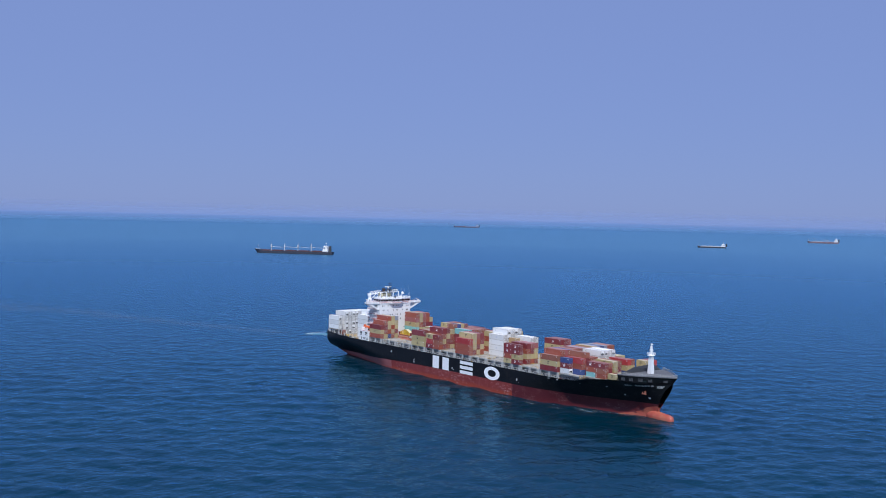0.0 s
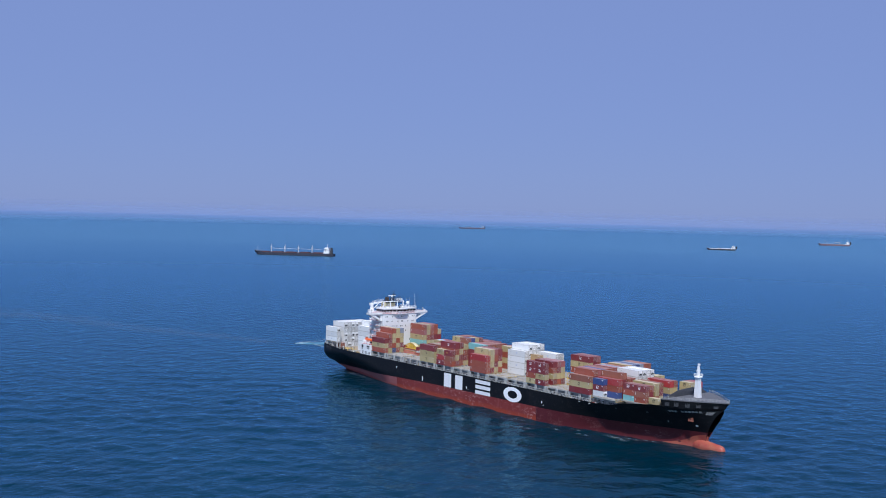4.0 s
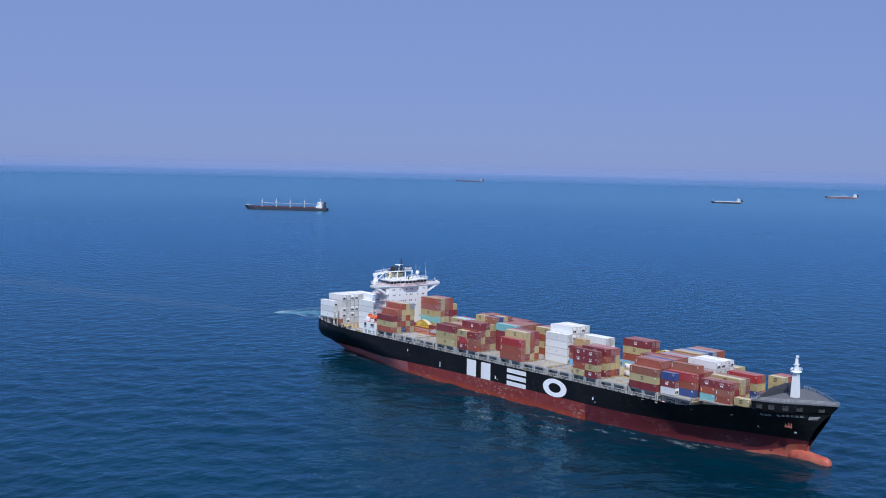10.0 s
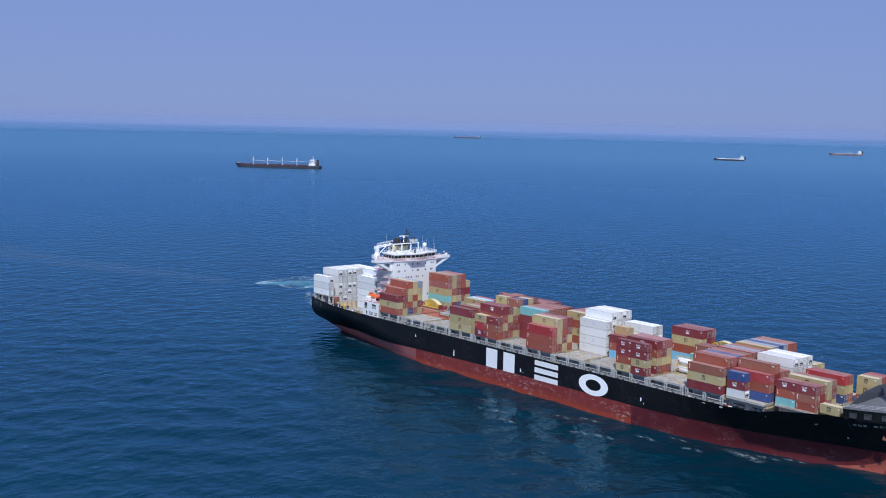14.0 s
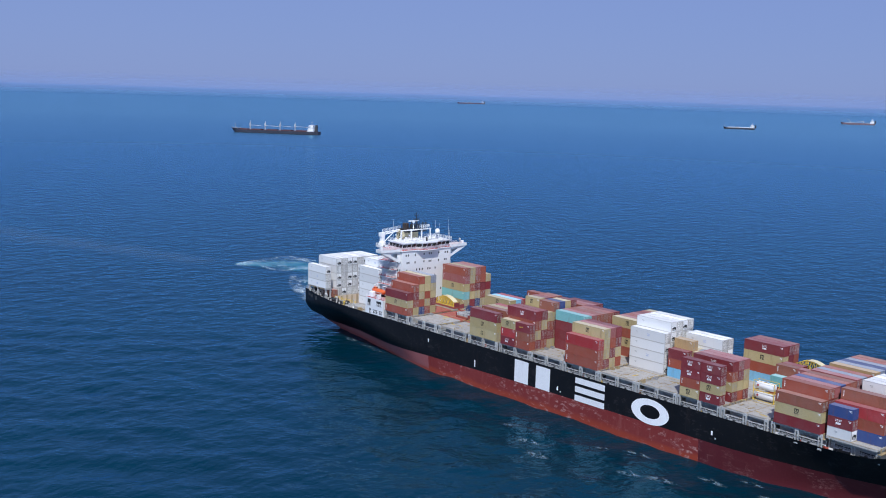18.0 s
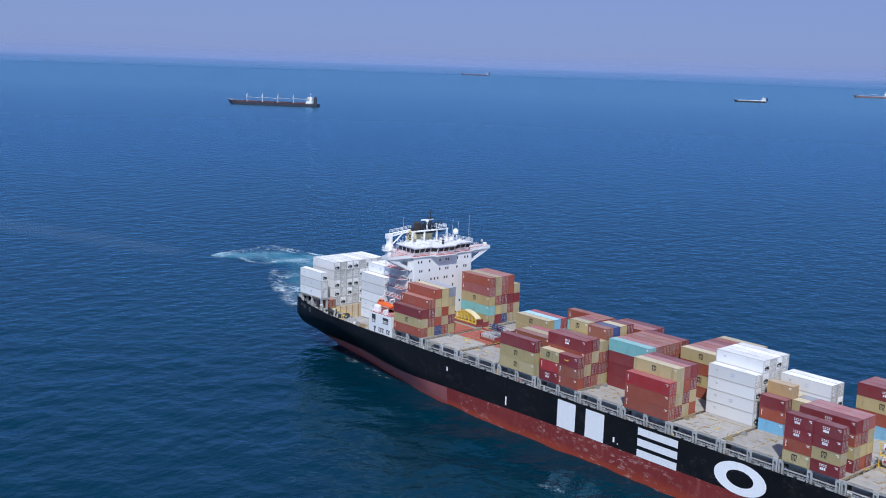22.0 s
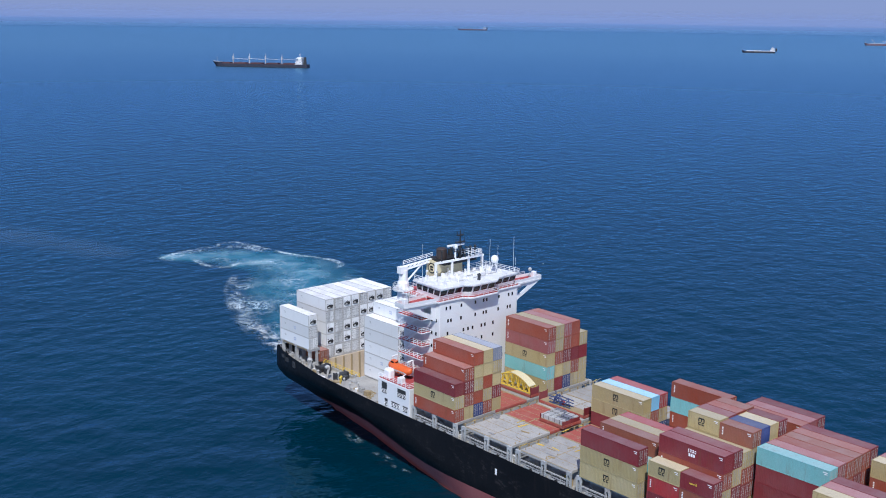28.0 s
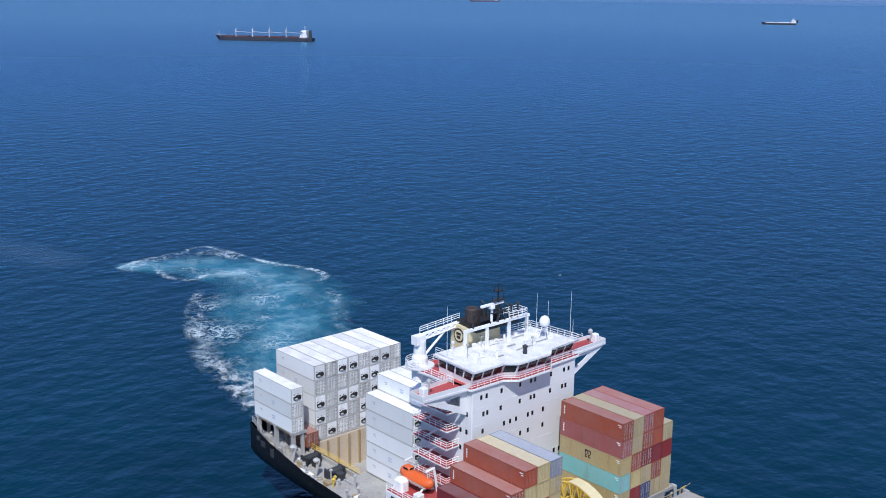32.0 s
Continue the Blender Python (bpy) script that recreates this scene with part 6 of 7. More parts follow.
def deck_fittings():
    rng = random.Random(61)
    for sd in (-1, 1):
        for k in range(70):
            x = rng.uniform(-17.5, 26)
            y = sd * (half_at(x, 10.8) - rng.uniform(0.9, 4.6))
            z = 10.5 if x < 8.8 else DECK - 0.9
            if x > 22 and abs(y) < 14.5:
                continue
            kind = rng.random()
            if kind < 0.3:
                h = rng.uniform(0.8, 2.2)
                s = Shape().tube((x, y, z), (x, y, z + h), 0.12, 6).lathe([(0.25, 0), (0.32, 0.2), (0.1, 0.45)], 8, (x, y, z + h))
                part("vent_pipe", s, M_COAM if rng.random() < 0.7 else M_YELLOW, ship)
            elif kind < 0.6:
                w, d, h = rng.uniform(0.3, 1.0), rng.uniform(0.3, 0.7), rng.uniform(0.4, 1.3)
                part("deck_box", Shape().bevel_box(x - w, x + w, y - d, y + d, z, z + h, 0.06), rng.choice([M_COAM, M_WHITE, M_DECK, M_LASH]), ship)
            elif kind < 0.8:
                L = rng.uniform(1.5, 4)
                part("deck_pipe", Shape().tube((x, y, z + 0.35), (x + L, y, z + 0.35), 0.1, 6).box(x, x + 0.2, y - 0.15, y + 0.15, z, z + 0.3).box(x + L - 0.2, x + L, y - 0.15, y + 0.15, z, z + 0.3), M_COAM, ship)
            else:
                a = rng.uniform(0, 6)
                s = Shape()
                for q in range(10):
                    b0, b1 = a + q * 0.63, a + (q + 1) * 0.63
                    s.tube((x + 0.5 * math.cos(b0), y + 0.5 * math.sin(b0), z + 0.1), (x + 0.5 * math.cos(b1), y + 0.5 * math.sin(b1), z + 0.1), 0.1, 5)
                part("rope_coil", s, M_LASH, ship)
    # fittings that show through the pedestals along the side deck
    for sd in (-1, 1):
        for k in range(120):
            x = rng.uniform(39, 205)
            y = sd * rng.uniform(17.6, 18.9)
            z = DECK - 0.9
            if rng.random() < 0.5:
                w, h = rng.uniform(0.25, 0.8), rng.uniform(0.5, 1.6)
                part("deck_box", Shape().bevel_box(x - w, x + w, y - 0.25, y + 0.25, z, z + h, 0.05), rng.choice([M_WHITE, M_COAM, M_YELLOW, M_LASH, M_PRIMER]), ship)
            else:
                L = rng.uniform(1, 3)
                part("deck_pipe", Shape().tube((x, y, z + rng.uniform(0.4, 1.9)), (x + L, y, z + rng.uniform(0.4, 1.9)), 0.09, 5).tube((x, y, z), (x, y, z + 1.5), 0.07, 5), rng.choice([M_WHITE, M_COAM, M_LASH]), ship)


def loose_gear():
    """Lashing rods, bins and twistlocks left lying on the covers that carry no boxes."""
    rng = random.Random(23)
    open_covers = [(B[1], -19.0, -0.5), (B[2], -19.0, -8.0), (B[2], 9.0, 18.5), (B[5], -19.0, -10.5), (B[7], -19.0, -8.0), (B[8], -19.0, -8.2), (B[10], -19.0, -8.0)]
    bolt = Shape().box(-0.11, 0.11, -0.08, 0.08, 0, 0.12).tube((0, 0, 0.1), (0, 0, 0.26), 0.05, 5).mesh("twistlock", M_LASH)
    for x0, y0, y1 in open_covers:
        for k in range(9):
            x, y, a = rng.uniform(x0 + 0.6, x0 + 11.4), rng.uniform(y0, y1), rng.choice([0, 0, 90]) + rng.uniform(-14, 14)
            L = rng.uniform(1.2, 2.6)
            s = Shape()
            for q in range(rng.randint(1, 4)):
                s.tube((-L / 2 + rng.uniform(-0.2, 0.2), 0.13 * q, 0.05), (L / 2, 0.13 * q + rng.uniform(-0.1, 0.1), 0.05), 0.04, 5)
            part("lashing_rod", s, rng.choice([M_LASH, M_LASH, M_YELLOW, M_GALV]), ship, at=pose(x, y, HATCH - 0.02, 0, 0, a))
        for k in range(14):
            part("twistlock", bolt, None, ship, at=pose(x0 + rng.choice([0.35, 6.1, 11.9]) + rng.uniform(-0.3, 0.3), rng.uniform(y0, y1), HATCH - 0.02, 0, 0, rng.uniform(0, 90)))
        for k in range(2):
            x, y = x0 + rng.choice([0.6, 11.3]), rng.uniform(y0, y1)
            b = Shape()
            for f in ((-0.6, 0.6, -0.4, 0.4, 0.02, 0.08), (-0.6, -0.55, -0.4, 0.4, 0.08, 0.6), (0.55, 0.6, -0.4, 0.4, 0.08, 0.6), (-0.55, 0.55, -0.4, -0.35, 0.08, 0.6), (-0.55, 0.55, 0.35, 0.4, 0.08, 0.6)):
                b.box(*f)
            part("gear_bin", b, rng.choice([M_LASH, M_GALV]), ship, "open steel bin for lashing gear", at=pose(x, y, HATCH - 0.02))


deck_fittings()
loose_gear()


# ---- foam and stirred water ----
def sheet(name, rows, mat, z, label, cat="foam"):
    """A thin sheet from rows of (x, y, rim); rim is 1 in the middle and 0 at the edge."""
    n = len(rows[0])
    vs = [(x, y, SEA + z) for r in rows for x, y, _ in r]
    fs = [(k * n + i, k * n + i + 1, (k + 1) * n + i + 1, (k + 1) * n + i) for k in range(len(rows) - 1) for i in range(n - 1)]
    me = bpy.data.meshes.new(name)
    me.from_pydata(vs, [], fs)
    me.materials.append(mat)
    a = me.attributes.new("rim", "FLOAT", "POINT")
    for i, (_, _, w) in enumerate(p for r in rows for p in r):
        a.data[i].value = w
    ob = new(name, me)
    return tagged(ob, label, cat, kind="stuff")


def ribbon(name, pts, width, mat, z, label, end=0.25):
    """A curving strip along points; it thins out to both edges and ends."""
    P = [Vector((p[0] - 4, p[1] + 3, 0)) for p in pts]
    W = [p[2] if len(p) > 2 else width for p in pts]
    Q, WW = [], []
    for i in range(len(P) - 1):
        for k in range(6):
            u = k / 6
            a, b = P[max(0, i - 1)], P[min(len(P) - 1, i + 2)]
            m0, m1 = (P[i + 1] - a) / 2, (b - P[i]) / 2
            h = (2 * u ** 3 - 3 * u ** 2 + 1) * P[i] + (u ** 3 - 2 * u ** 2 + u) * m0 + (3 * u ** 2 - 2 * u ** 3) * P[i + 1] + (u ** 3 - u ** 2) * m1
            Q.append(h)
            WW.append(W[i] * (1 - u) + W[i + 1] * u)
    Q.append(P[-1])
    WW.append(W[-1])
    rows = []
    for i, q in enumerate(Q):
        d = (Q[min(i + 1, len(Q) - 1)] - Q[max(i - 1, 0)]).normalized()
        s = Vector((-d.y, d.x, 0))
        e = min(1.0, i / len(Q) / end, (len(Q) - 1 - i) / len(Q) / end)
        rows.append([(*(q + s * WW[i] * v).xy, (1 - abs(v)) ** 0.7 * e) for v in (-1, -0.6, -0.25, 0, 0.25, 0.6, 1)])
    return sheet(name, rows, mat, z, label)


def blob(name, x, y, rx, ry, turn, mat, z, label, seed):
    rng = random.Random(seed)
    ph = [rng.uniform(0, 6.3) for _ in range(4)]
    rows = []
    c, s = math.cos(turn), math.sin(turn)
    for r in (0.02, 0.25, 0.5, 0.75, 1.0):
        row = []
        for i in range(29):
            a = 2 * math.pi * i / 28
            w = 1 + 0.22 * math.sin(2 * a + ph[0]) + 0.16 * math.sin(3 * a + ph[1]) + 0.1 * math.sin(5 * a + ph[2])
            u, v = rx * r * w * math.cos(a), ry * r * w * math.sin(a)
            row.append((x + c * u - s * v, y + s * u + c * v, 1 - r))
        rows.append(row)
    return sheet(name, rows, mat, z, label)


drifting = []  # foam that keeps near the hull


def wakes():
    wash = "turquoise aerated water churned up by the propeller"
    ribbon("wake", [(-112, 17, 5), (-108, 26, 11), (-100, 40, 20), (-86, 50, 24), (-60, 54, 30), (-32, 40, 30), (-5, 27, 26), (25, 18, 22), (60, 14, 18), (95, 12, 10)], 20, M_WASH, 0.05, wash, 0.06)
    fo = "white foam line on the edge of the wake"
    ribbon("foam", [(-108, 19), (-111, 22), (-115, 30), (-117, 38), (-116.8, 45.5), (-120.4, 50), (-120.4, 56), (-112, 59), (-102, 61), (-94, 63), (-85, 66), (-77, 70.5), (-69, 73), (-62, 72), (-58, 66)], 1.8, M_EDGE, 0.09, fo, 0.03)
    ribbon("foam", [(-103, 20, 3), (-110, 26, 4), (-113, 38, 5), (-115, 50, 5), (-110, 57, 5), (-95, 60, 4), (-80, 67, 3)], 4, M_LACE, 0.095, fo, 0.1)
    ribbon("foam", [(-108.5, 32.7), (-94.7, 29), (-86, 30), (-81.7, 34.7), (-85, 41), (-80, 50)], 1.8, M_EDGE, 0.09, fo, 0.1)
    ribbon("foam", [(-66, 34, 5), (-48, 25, 7), (-30, 18, 9), (-14, 14, 10), (0, 11, 10), (14, 9, 9), (30, 8, 9), (50, 8, 9), (70, 8, 7), (90, 10, 4)], 6, M_LACE, 0.10, "broken white foam trailing from the stern", 0.06)
    ribbon("foam", [(-50, 66, 2.5), (-38, 62, 3.0), (-22, 54, 3.4), (-8, 48, 3)], 4, M_LACE, 0.09, fo, 0.1)
    ribbon("foam", [(-14, 11, 2), (-2, 8, 4), (10, 6, 5.5), (24, 5, 6), (45, 6, 6), (75, 8, 4)], 5, M_FOAM, 0.13, "dense white foam under the stern", 0.1)
    near = [(-70, 32, 1.2), (-62, 27, 2.2), (-50, 21, 3), (-36, 15.5, 3.5), (-22, 11, 4), (-10, 8, 4), (4, 6, 3)]
    ribbon("foam", near, 5, M_BOIL, 0.14, "broken white foam boiling off the stern", 0.12)
    ribbon("foam", [(-114, 24, 3), (-100, 38, 9), (-80, 50, 11), (-58, 52, 12), (-38, 42, 12), (-22, 30, 11), (0, 22, 9)], 9, M_LACE, 0.105, "thin lacy foam over the churned water", 0.08)
    ribbon("slick", [(-700, -215, 80), (-430, -118, 60), (-352, -74, 46), (-236, -36, 34), (-157, -4, 24), (-112, 14, 14)], 20, M_SLICK, 0.04, "pale smoothed streak of old wake", 0.1)
    # foam beside the hull, which the vessel pushes along
    near = [(216, -21.5, 7.5, 3.8, 0.2), (221, -18.0, 5, 1.6, 0.35), (227, -14.2, 6, 0.9, 0.35), (203, -29, 4.2, 1.8, 0.2), (187, -31, 4, 2.0, 0.1), (179, -40, 4.5, 2.4, 0.3), (171.5, -43, 4, 2.2, 0.2),
            (156, -34.5, 3.2, 1.4, 0.1), (149, -52, 5, 2.4, 0.4), (140, -46, 4.5, 2.2, 0.1), (194, -24.5, 4, 1.1, 0.15), (164, -30, 4.5, 1.6, 0.1), (257.8, -3.2, 2.6, 0.6, 0.7),
            (15.5, -15.6, 4.6, 1.8, 0.1), (27.5, -17.0, 4, 0.9, 0.1), (35, -18.4, 3, 0.8, 0.1), (128, -40, 4, 1.8, 0.2)]
    for k, (x, y, rx, ry, a) in enumerate(near):
        ob = blob("foam", 0, 0, rx, ry, a, M_LACE, 0.3, "small patch of white foam beside the hull", 40 + k)
        drifting.append((ob, x - 2.5, y + 3.2 if 40 < x < 250 else y, 0.0 if x > 250 or x < 40 else 0.55))
    for k, (x, y, rx, ry, a) in enumerate([(215, -20.6, 4.2, 1.5, 0.25), (219.5, -18.8, 3.0, 0.9, 0.35), (225, -15.4, 2.4, 0.5, 0.35), (186, -30.5, 2.2, 0.8, 0.1), (162, -32, 2.6, 0.9, 0.2), (148, -37, 2.2, 0.8, 0.3), (31, -18.0, 3.0, 0.5, 0.1)]):
        ob = blob("foam", 0, 0, rx, ry, a, M_FOAM, 0.33, "bright white foam breaking beside the hull", 140 + k)
        drifting.append((ob, x - 2.5, y + 2.6 if 40 < x < 250 else y, 0.0 if x < 40 else 0.55))
    rng = random.Random(77)
    for k in range(34):
        x, y = rng.uniform(-260, 330), rng.uniform(-190, 190)
        if -45 < y < 45 and -40 < x < 280:
            continue
        blob("whitecap", x, y, rng.uniform(0.6, 1.7), rng.uniform(0.25, 0.6), rng.uniform(0, 3), M_FOAM, 0.06, "tiny whitecap on the open sea", 200 + k)


M_SLICK = foam_mat("smoothed_water", (0.11, 0.22, 0.36), 0.5, 0.02, 0.7, 0.3, 0.18)
wakes()


# ---- a sheet painted as haze on the horizon ----
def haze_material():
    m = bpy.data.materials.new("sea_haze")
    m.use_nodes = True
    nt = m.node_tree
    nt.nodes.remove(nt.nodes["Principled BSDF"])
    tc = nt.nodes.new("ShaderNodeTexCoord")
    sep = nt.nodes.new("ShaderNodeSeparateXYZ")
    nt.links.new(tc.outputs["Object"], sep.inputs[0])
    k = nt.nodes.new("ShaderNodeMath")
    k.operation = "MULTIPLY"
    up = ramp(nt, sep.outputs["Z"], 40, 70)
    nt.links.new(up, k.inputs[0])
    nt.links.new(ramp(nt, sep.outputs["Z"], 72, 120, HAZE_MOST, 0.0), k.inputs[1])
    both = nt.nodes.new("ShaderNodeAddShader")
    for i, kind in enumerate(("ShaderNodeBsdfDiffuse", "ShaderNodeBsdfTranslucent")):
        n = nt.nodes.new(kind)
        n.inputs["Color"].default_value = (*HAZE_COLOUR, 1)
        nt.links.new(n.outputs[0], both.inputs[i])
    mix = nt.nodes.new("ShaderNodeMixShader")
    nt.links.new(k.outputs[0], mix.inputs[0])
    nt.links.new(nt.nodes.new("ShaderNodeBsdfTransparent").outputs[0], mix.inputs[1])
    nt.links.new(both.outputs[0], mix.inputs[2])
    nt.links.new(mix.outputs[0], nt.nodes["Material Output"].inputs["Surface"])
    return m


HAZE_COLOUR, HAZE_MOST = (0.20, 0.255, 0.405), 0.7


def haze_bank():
    """A thin ring sheet, painted as horizon haze, densest where sea and sky meet."""
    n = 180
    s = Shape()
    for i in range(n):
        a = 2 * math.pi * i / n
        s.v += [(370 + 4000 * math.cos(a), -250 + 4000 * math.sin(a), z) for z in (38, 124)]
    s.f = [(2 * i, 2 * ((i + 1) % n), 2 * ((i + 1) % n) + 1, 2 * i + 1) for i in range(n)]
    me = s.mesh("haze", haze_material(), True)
    tagged(new("backdrop", me), "thin see-through sheet painted as pale haze along the sea horizon", "haze", kind="structure")


haze_bank()

# ---- ships at anchor far off ----
M_NAVY = paint("navy_hull_paint", (0.022, 0.026, 0.045), 0.6, fade=0.3, stain=0.06, streak=True)
# rose greyed down: distance haze is put into this hull colour
M_FARROSE = paint("hazed_rose_hull", (0.17, 0.11, 0.13), 0.6)
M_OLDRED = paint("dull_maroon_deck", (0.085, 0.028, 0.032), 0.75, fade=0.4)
M_PALEGREY = paint("pale_grey_crane_paint", (0.50, 0.52, 0.55), 0.6, fade=0.3)


def far_hull(root, L, W, H, col, boot):
    s, b = Shape(), Shape()
    st = [(-0.5, 0.75, 0.0), (-0.46, 0.95, 0.0), (-0.3, 1.0, 0.0), (0.36, 1.0, 0.0), (0.40, 0.92, 0.0), (0.405, 0.9, 0.30), (0.43, 0.8, 0.34), (0.475, 0.45, 0.42), (0.5, 0.05, 0.5)]
    for sh, z0, z1, k in ((b, -1.0, H * 0.2, 0.96), (s, H * 0.2, H, 1.0)):
        vs = []
        for u, w, rise in st:
            top = z1 + (rise * H if z1 == H else 0)
            rake = max(0.0, (u - 0.42) / 0.08) * L * 0.035
            lo = -rake if z1 == H else -rake * 1.25
            hi = 0 if z1 == H else -rake
            vs += [(u * L + lo, -W / 2 * w * k, z0), (u * L + hi, -W / 2 * w, top), (u * L + hi, W / 2 * w, top), (u * L + lo, W / 2 * w * k, z0)]
        fs = []
        for i in range(len(st) - 1):
            a, c = i * 4, (i + 1) * 4
            fs += [(a, c, c + 1, a + 1), (a + 1, c + 1, c + 2, a + 2), (a + 2, c + 2, c + 3, a + 3)]
        fs += [(0, 1, 2, 3), tuple(len(vs) - 4 + q for q in (3, 2, 1, 0))]
        sh.add(vs, fs)
    part("hull", s, col, root)
    part("hull_bottom", b, boot, root)


def far_house(root, x, W, z, h, mat, levels=5):
    for k in range(levels):
        s = Shape().bevel_box(x - 6.0 + k * 0.5, x + 6.5 - k * 0.9, -W / 2 * (0.92 - 0.07 * k), W / 2 * (0.92 - 0.07 * k), z + h * k / levels, z + h * (k + 1) / levels - 0.3, 0.2)
        lv = part("house_level", s, mat, root)
        w = Shape()
        for y in np.arange(-W * 0.3, W * 0.31, 2.2):
            w.box(x + 6.5 - k * 0.9, x + 6.56 - k * 0.9, y - 0.5, y + 0.5, z + h * (k + 0.4) / levels, z + h * (k + 0.7) / levels)
        for sd in (-1, 1):
            yy = sd * W / 2 * (0.92 - 0.07 * k)
            for q in np.arange(x - 4.5 + k * 0.5, x + 5.5 - k * 0.9, 2.4):
                w.box(q - 0.5, q + 0.5, yy - 0.04, yy + 0.04, z + h * (k + 0.4) / levels, z + h * (k + 0.7) / levels)
        part("window_row", w, M_GLASS, lv)
    part("bridge_wings", Shape().box(x + 1, x + 4, -W / 2, W / 2, z + h - 2.6, z + h - 1.4), mat, root)
    part("mast", Shape().tube((x, 0, z + h - 0.4), (x, 0, z + h * 1.5), 0.4, 6).box(x - 0.3, x + 0.3, -2.5, 2.5, z + h * 1.28, z + h * 1.28 + 0.5).box(x - 1.4, x + 1.4, -0.4, 0.4, z + h * 1.38, z + h * 1.38 + 0.4), mat, root)
    part("funnel", Shape().plate([(x - 11, -2.5, z), (x - 6.6, -2.5, z), (x - 6.9, -2.5, z + h * 0.95), (x - 10.2, -2.5, z + h * 0.98)], (0, 5, 0)), M_DKGREY, root)


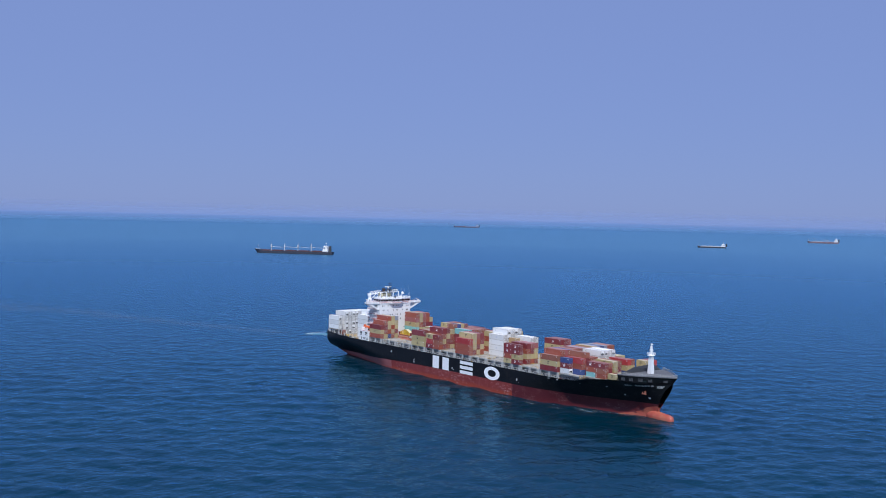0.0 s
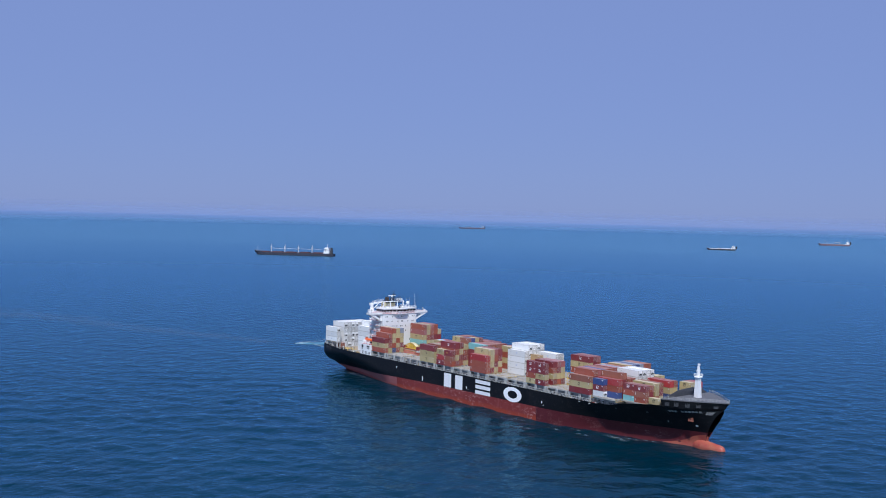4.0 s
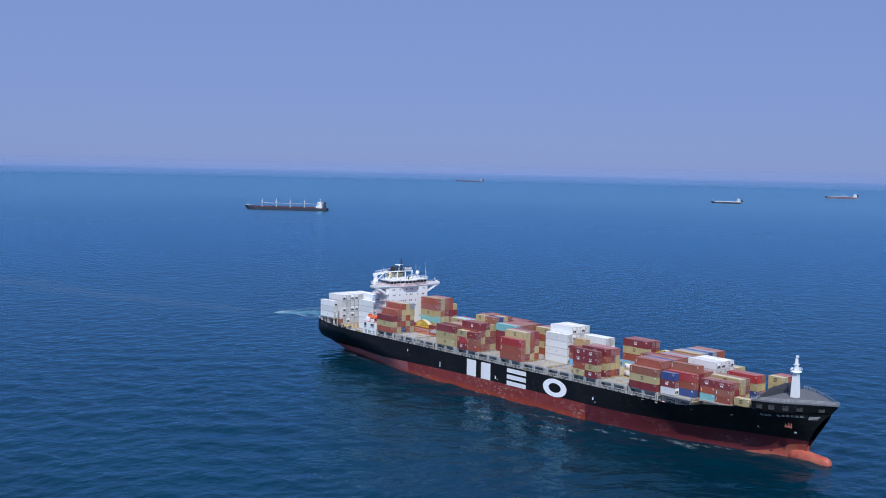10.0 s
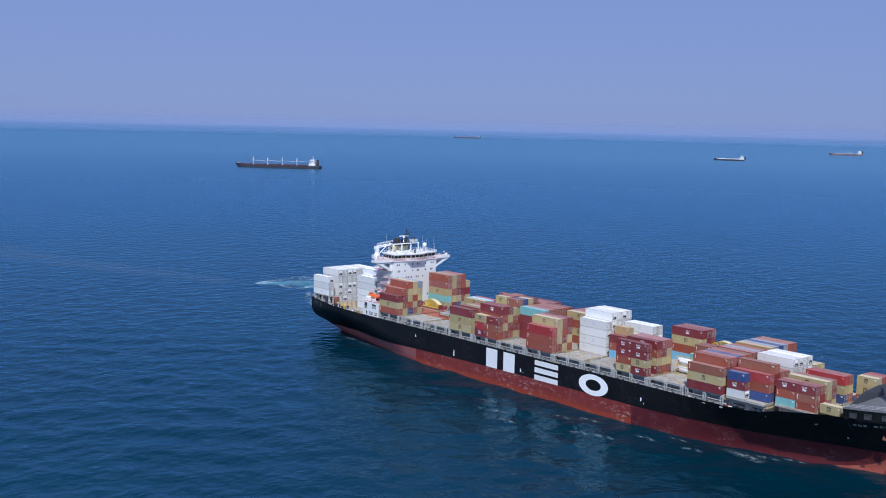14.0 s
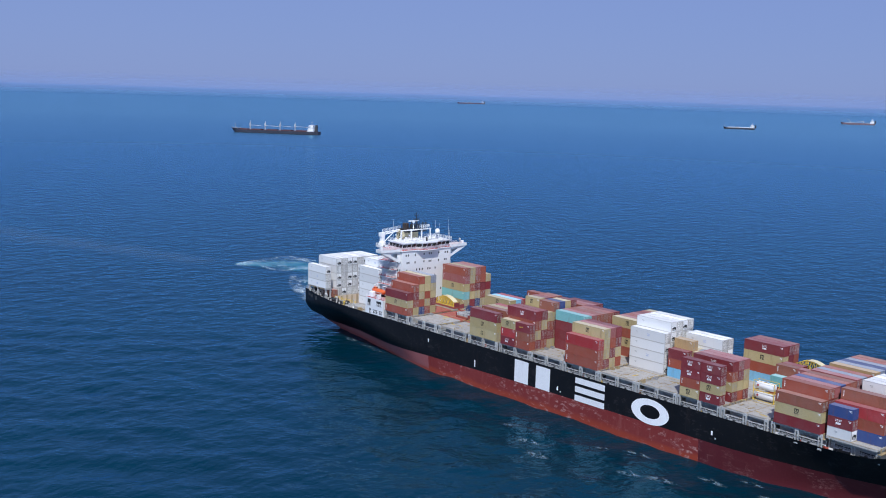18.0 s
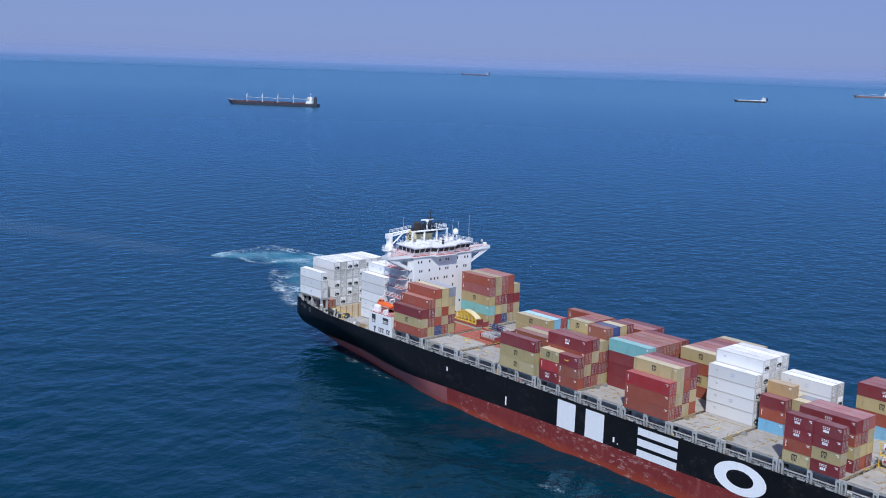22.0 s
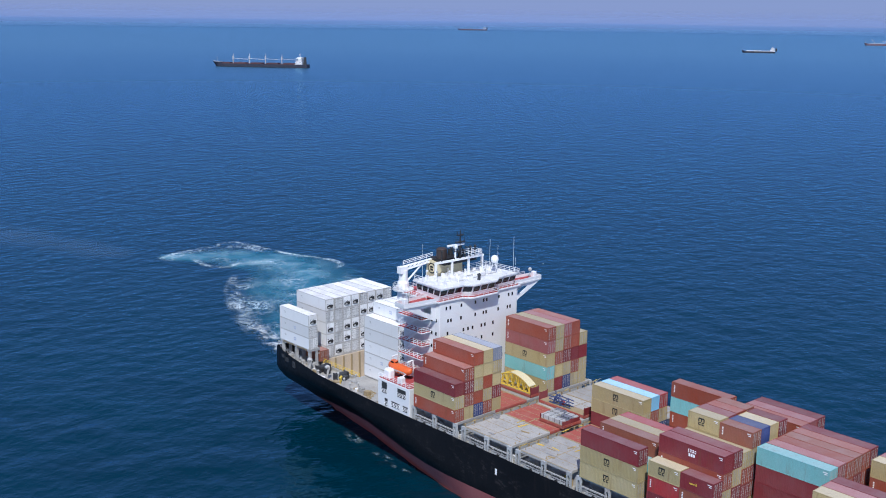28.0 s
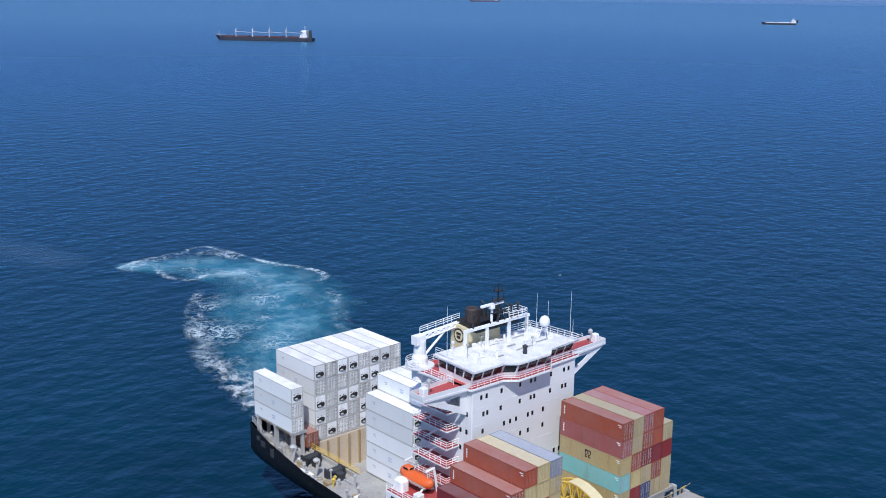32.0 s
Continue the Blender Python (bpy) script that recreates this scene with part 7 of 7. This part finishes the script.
def far_ship(label, stern, bow, W, H, kind, col, boot):
    a, b = Vector((*stern, 0)), Vector((*bow, 0))
    L = (b - a).length
    root = new("bulk_carrier" if kind == "geared" else "tanker")
    far_hull(root, L, W, H, col, boot)
    part("deck", Shape().box(-0.45 * L, 0.40 * L, -W * 0.46, W * 0.46, H - 0.1, H + 0.25), M_OLDRED if kind != "white" else M_COAM, root)
    far_house(root, -0.415 * L, W, H, H * (2.1 if kind == "geared" else 1.9), M_WHITE)
    if kind == "geared":
        for u in (-0.225, -0.055, 0.115, 0.285):
            x = u * L
            part("crane_post", Shape().tube((x, 0, H), (x, 0, H + 12), 0.95, 10, 0.8).bevel_box(x - 1.2, x + 1.2, -1.3, 1.3, H + 7, H + 12.5, 0.3).tube((x - 0.5, 0, H + 12.5), (x - 0.5, 0, H + 17), 0.6, 8, 0.3), M_PALEGREY, root, "pale deck crane post")
            part("crane_jib", Shape().tube((x - 1, 0.7, H + 8.6), (x - 0.155 * L, 0.7, H + 7.2), 0.32, 6).tube((x - 1, -0.7, H + 8.6), (x - 0.155 * L, -0.7, H + 7.2), 0.32, 6), M_PALEGREY, root, "pale lowered crane jib")
            part("hatch", Shape().bevel_box(x - 0.14 * L, x - 4, -W * 0.3, W * 0.3, H + 0.2, H + 1.9, 0.2), M_OLDRED, root)
        part("hatch", Shape().bevel_box(0.305 * L, 0.385 * L, -W * 0.28, W * 0.28, H + 0.2, H + 1.9, 0.2), M_OLDRED, root)
        part("foremast", Shape().tube((0.455 * L, 0, H * 1.3), (0.455 * L, 0, H + 12), 0.28, 6), M_PALEGREY, root)
        part("bow_rail", Shape().rail([(0.41 * L, -W * 0.42, H * 1.3), (0.47 * L, -W * 0.22, H * 1.4), (0.495 * L, 0, H * 1.48), (0.47 * L, W * 0.22, H * 1.4), (0.41 * L, W * 0.42, H * 1.3)], 1.2, 0.08, 3), M_PALEGREY, root)
        part("side_rail", Shape().rail([(-0.35 * L, -W * 0.49, H), (0.39 * L, -W * 0.49, H)], 1.2, 0.07, 6), M_OLDRED, root)
    else:
        for k in range(3):
            part("deck_pipe", Shape().tube((-0.33 * L, -2 + 2 * k, H + 1.2), (0.36 * L, -2 + 2 * k, H + 1.2), 0.5, 6), M_PALEGREY if kind != "white" else M_WHITE, root)
        for u in (-0.25, -0.1, 0.1, 0.25):
            part("pipe_stand", Shape().box(u * L - 0.4, u * L + 0.4, -3, 3, H + 0.2, H + 1.2), M_COAM, root)
        x = 0.05 * L
        if kind == "crane":
            part("crane_jib", Shape().tube((0.21 * L, 0, H), (0.21 * L, 0, H + 5), 0.8, 6).tube((0.21 * L, 0, H + 5), (0.32 * L, 0, H + 13), 0.5, 6), M_PALEGREY, root)
            part("hose_crane", Shape().tube((-0.17 * L, 0, H), (-0.17 * L, 0, H + 6), 1.0, 6).tube((-0.17 * L, 0, H + 6), (0.0, 0, H + 6.6), 0.7, 6), M_PALEGREY, root)
        else:
            part("manifold", Shape().bevel_box(x - 3, x + 3, -W * 0.4, W * 0.4, H + 0.2, H + 2.4, 0.3), M_COAM, root)
        part("foremast", Shape().tube((0.455 * L, 0, H * 1.3), (0.455 * L, 0, H + 10), 0.35, 6), M_PALEGREY, root)
    ang = math.degrees(math.atan2((b - a).y, (b - a).x))
    m = (a + b) / 2
    z = sea_level(math.hypot(m.x - 370, m.y + 250)) - 0.6
    root.matrix_basis = pose(m.x, m.y, z, 0, 0, ang)
    return tagged(root, label, "ship", "ships at anchor")


far_ship("dark bulk carrier with four white cranes, lying at anchor", (-1350.3, 790.5), (-1468.6, 668.6), 25.5, 6.0, "geared", M_NAVY, M_NAVY)
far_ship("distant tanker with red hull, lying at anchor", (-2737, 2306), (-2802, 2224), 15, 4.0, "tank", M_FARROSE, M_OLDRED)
far_ship("distant dark tanker with pale deck, lying at anchor", (-1350, 2085), (-1413, 2037), 13.5, 4.4, "white", M_NAVY, M_NAVY)
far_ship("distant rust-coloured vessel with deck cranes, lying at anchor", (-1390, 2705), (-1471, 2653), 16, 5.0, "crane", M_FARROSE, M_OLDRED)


def coast():
    """Low town along the far shore, distance haze put into its pale colour."""
    rng = random.Random(31)
    s = Shape()
    for k in range(420):
        a = radians(rng.triangular(108, 131, 119))
        r = rng.uniform(4655, 4692)
        x, y = 370 + r * math.cos(a), -250 + r * math.sin(a)
        z = sea_level(r)
        w = rng.uniform(3, 12)
        s.box(x - w, x + w, y - w, y + w, z - 1, z + rng.uniform(1.0, 4.0))
    part_me = s.mesh("coast", paint("hazed_far_town", (0.30, 0.33, 0.42), 0.8))
    tagged(new("far_coast", part_me), "hazy pale strip of a coastal town on the horizon", "coast", kind="stuff")


coast()


# ---- what moves ----
def motions():
    times = [0, 4, 8, 12, 16, 20, 24, 28, 32]
    course = [(t, ship_pose(t)) for t in times]
    for ob, m in aboard:
        walk(ob, [(t, p @ m) for t, p in course])
    for ob, x, y, slip in drifting:
        walk(ob, [(t, p @ pose(x - slip * (t - 12), y - 0.3 * slip * (t - 12), 0)) for t, p in course])


motions()
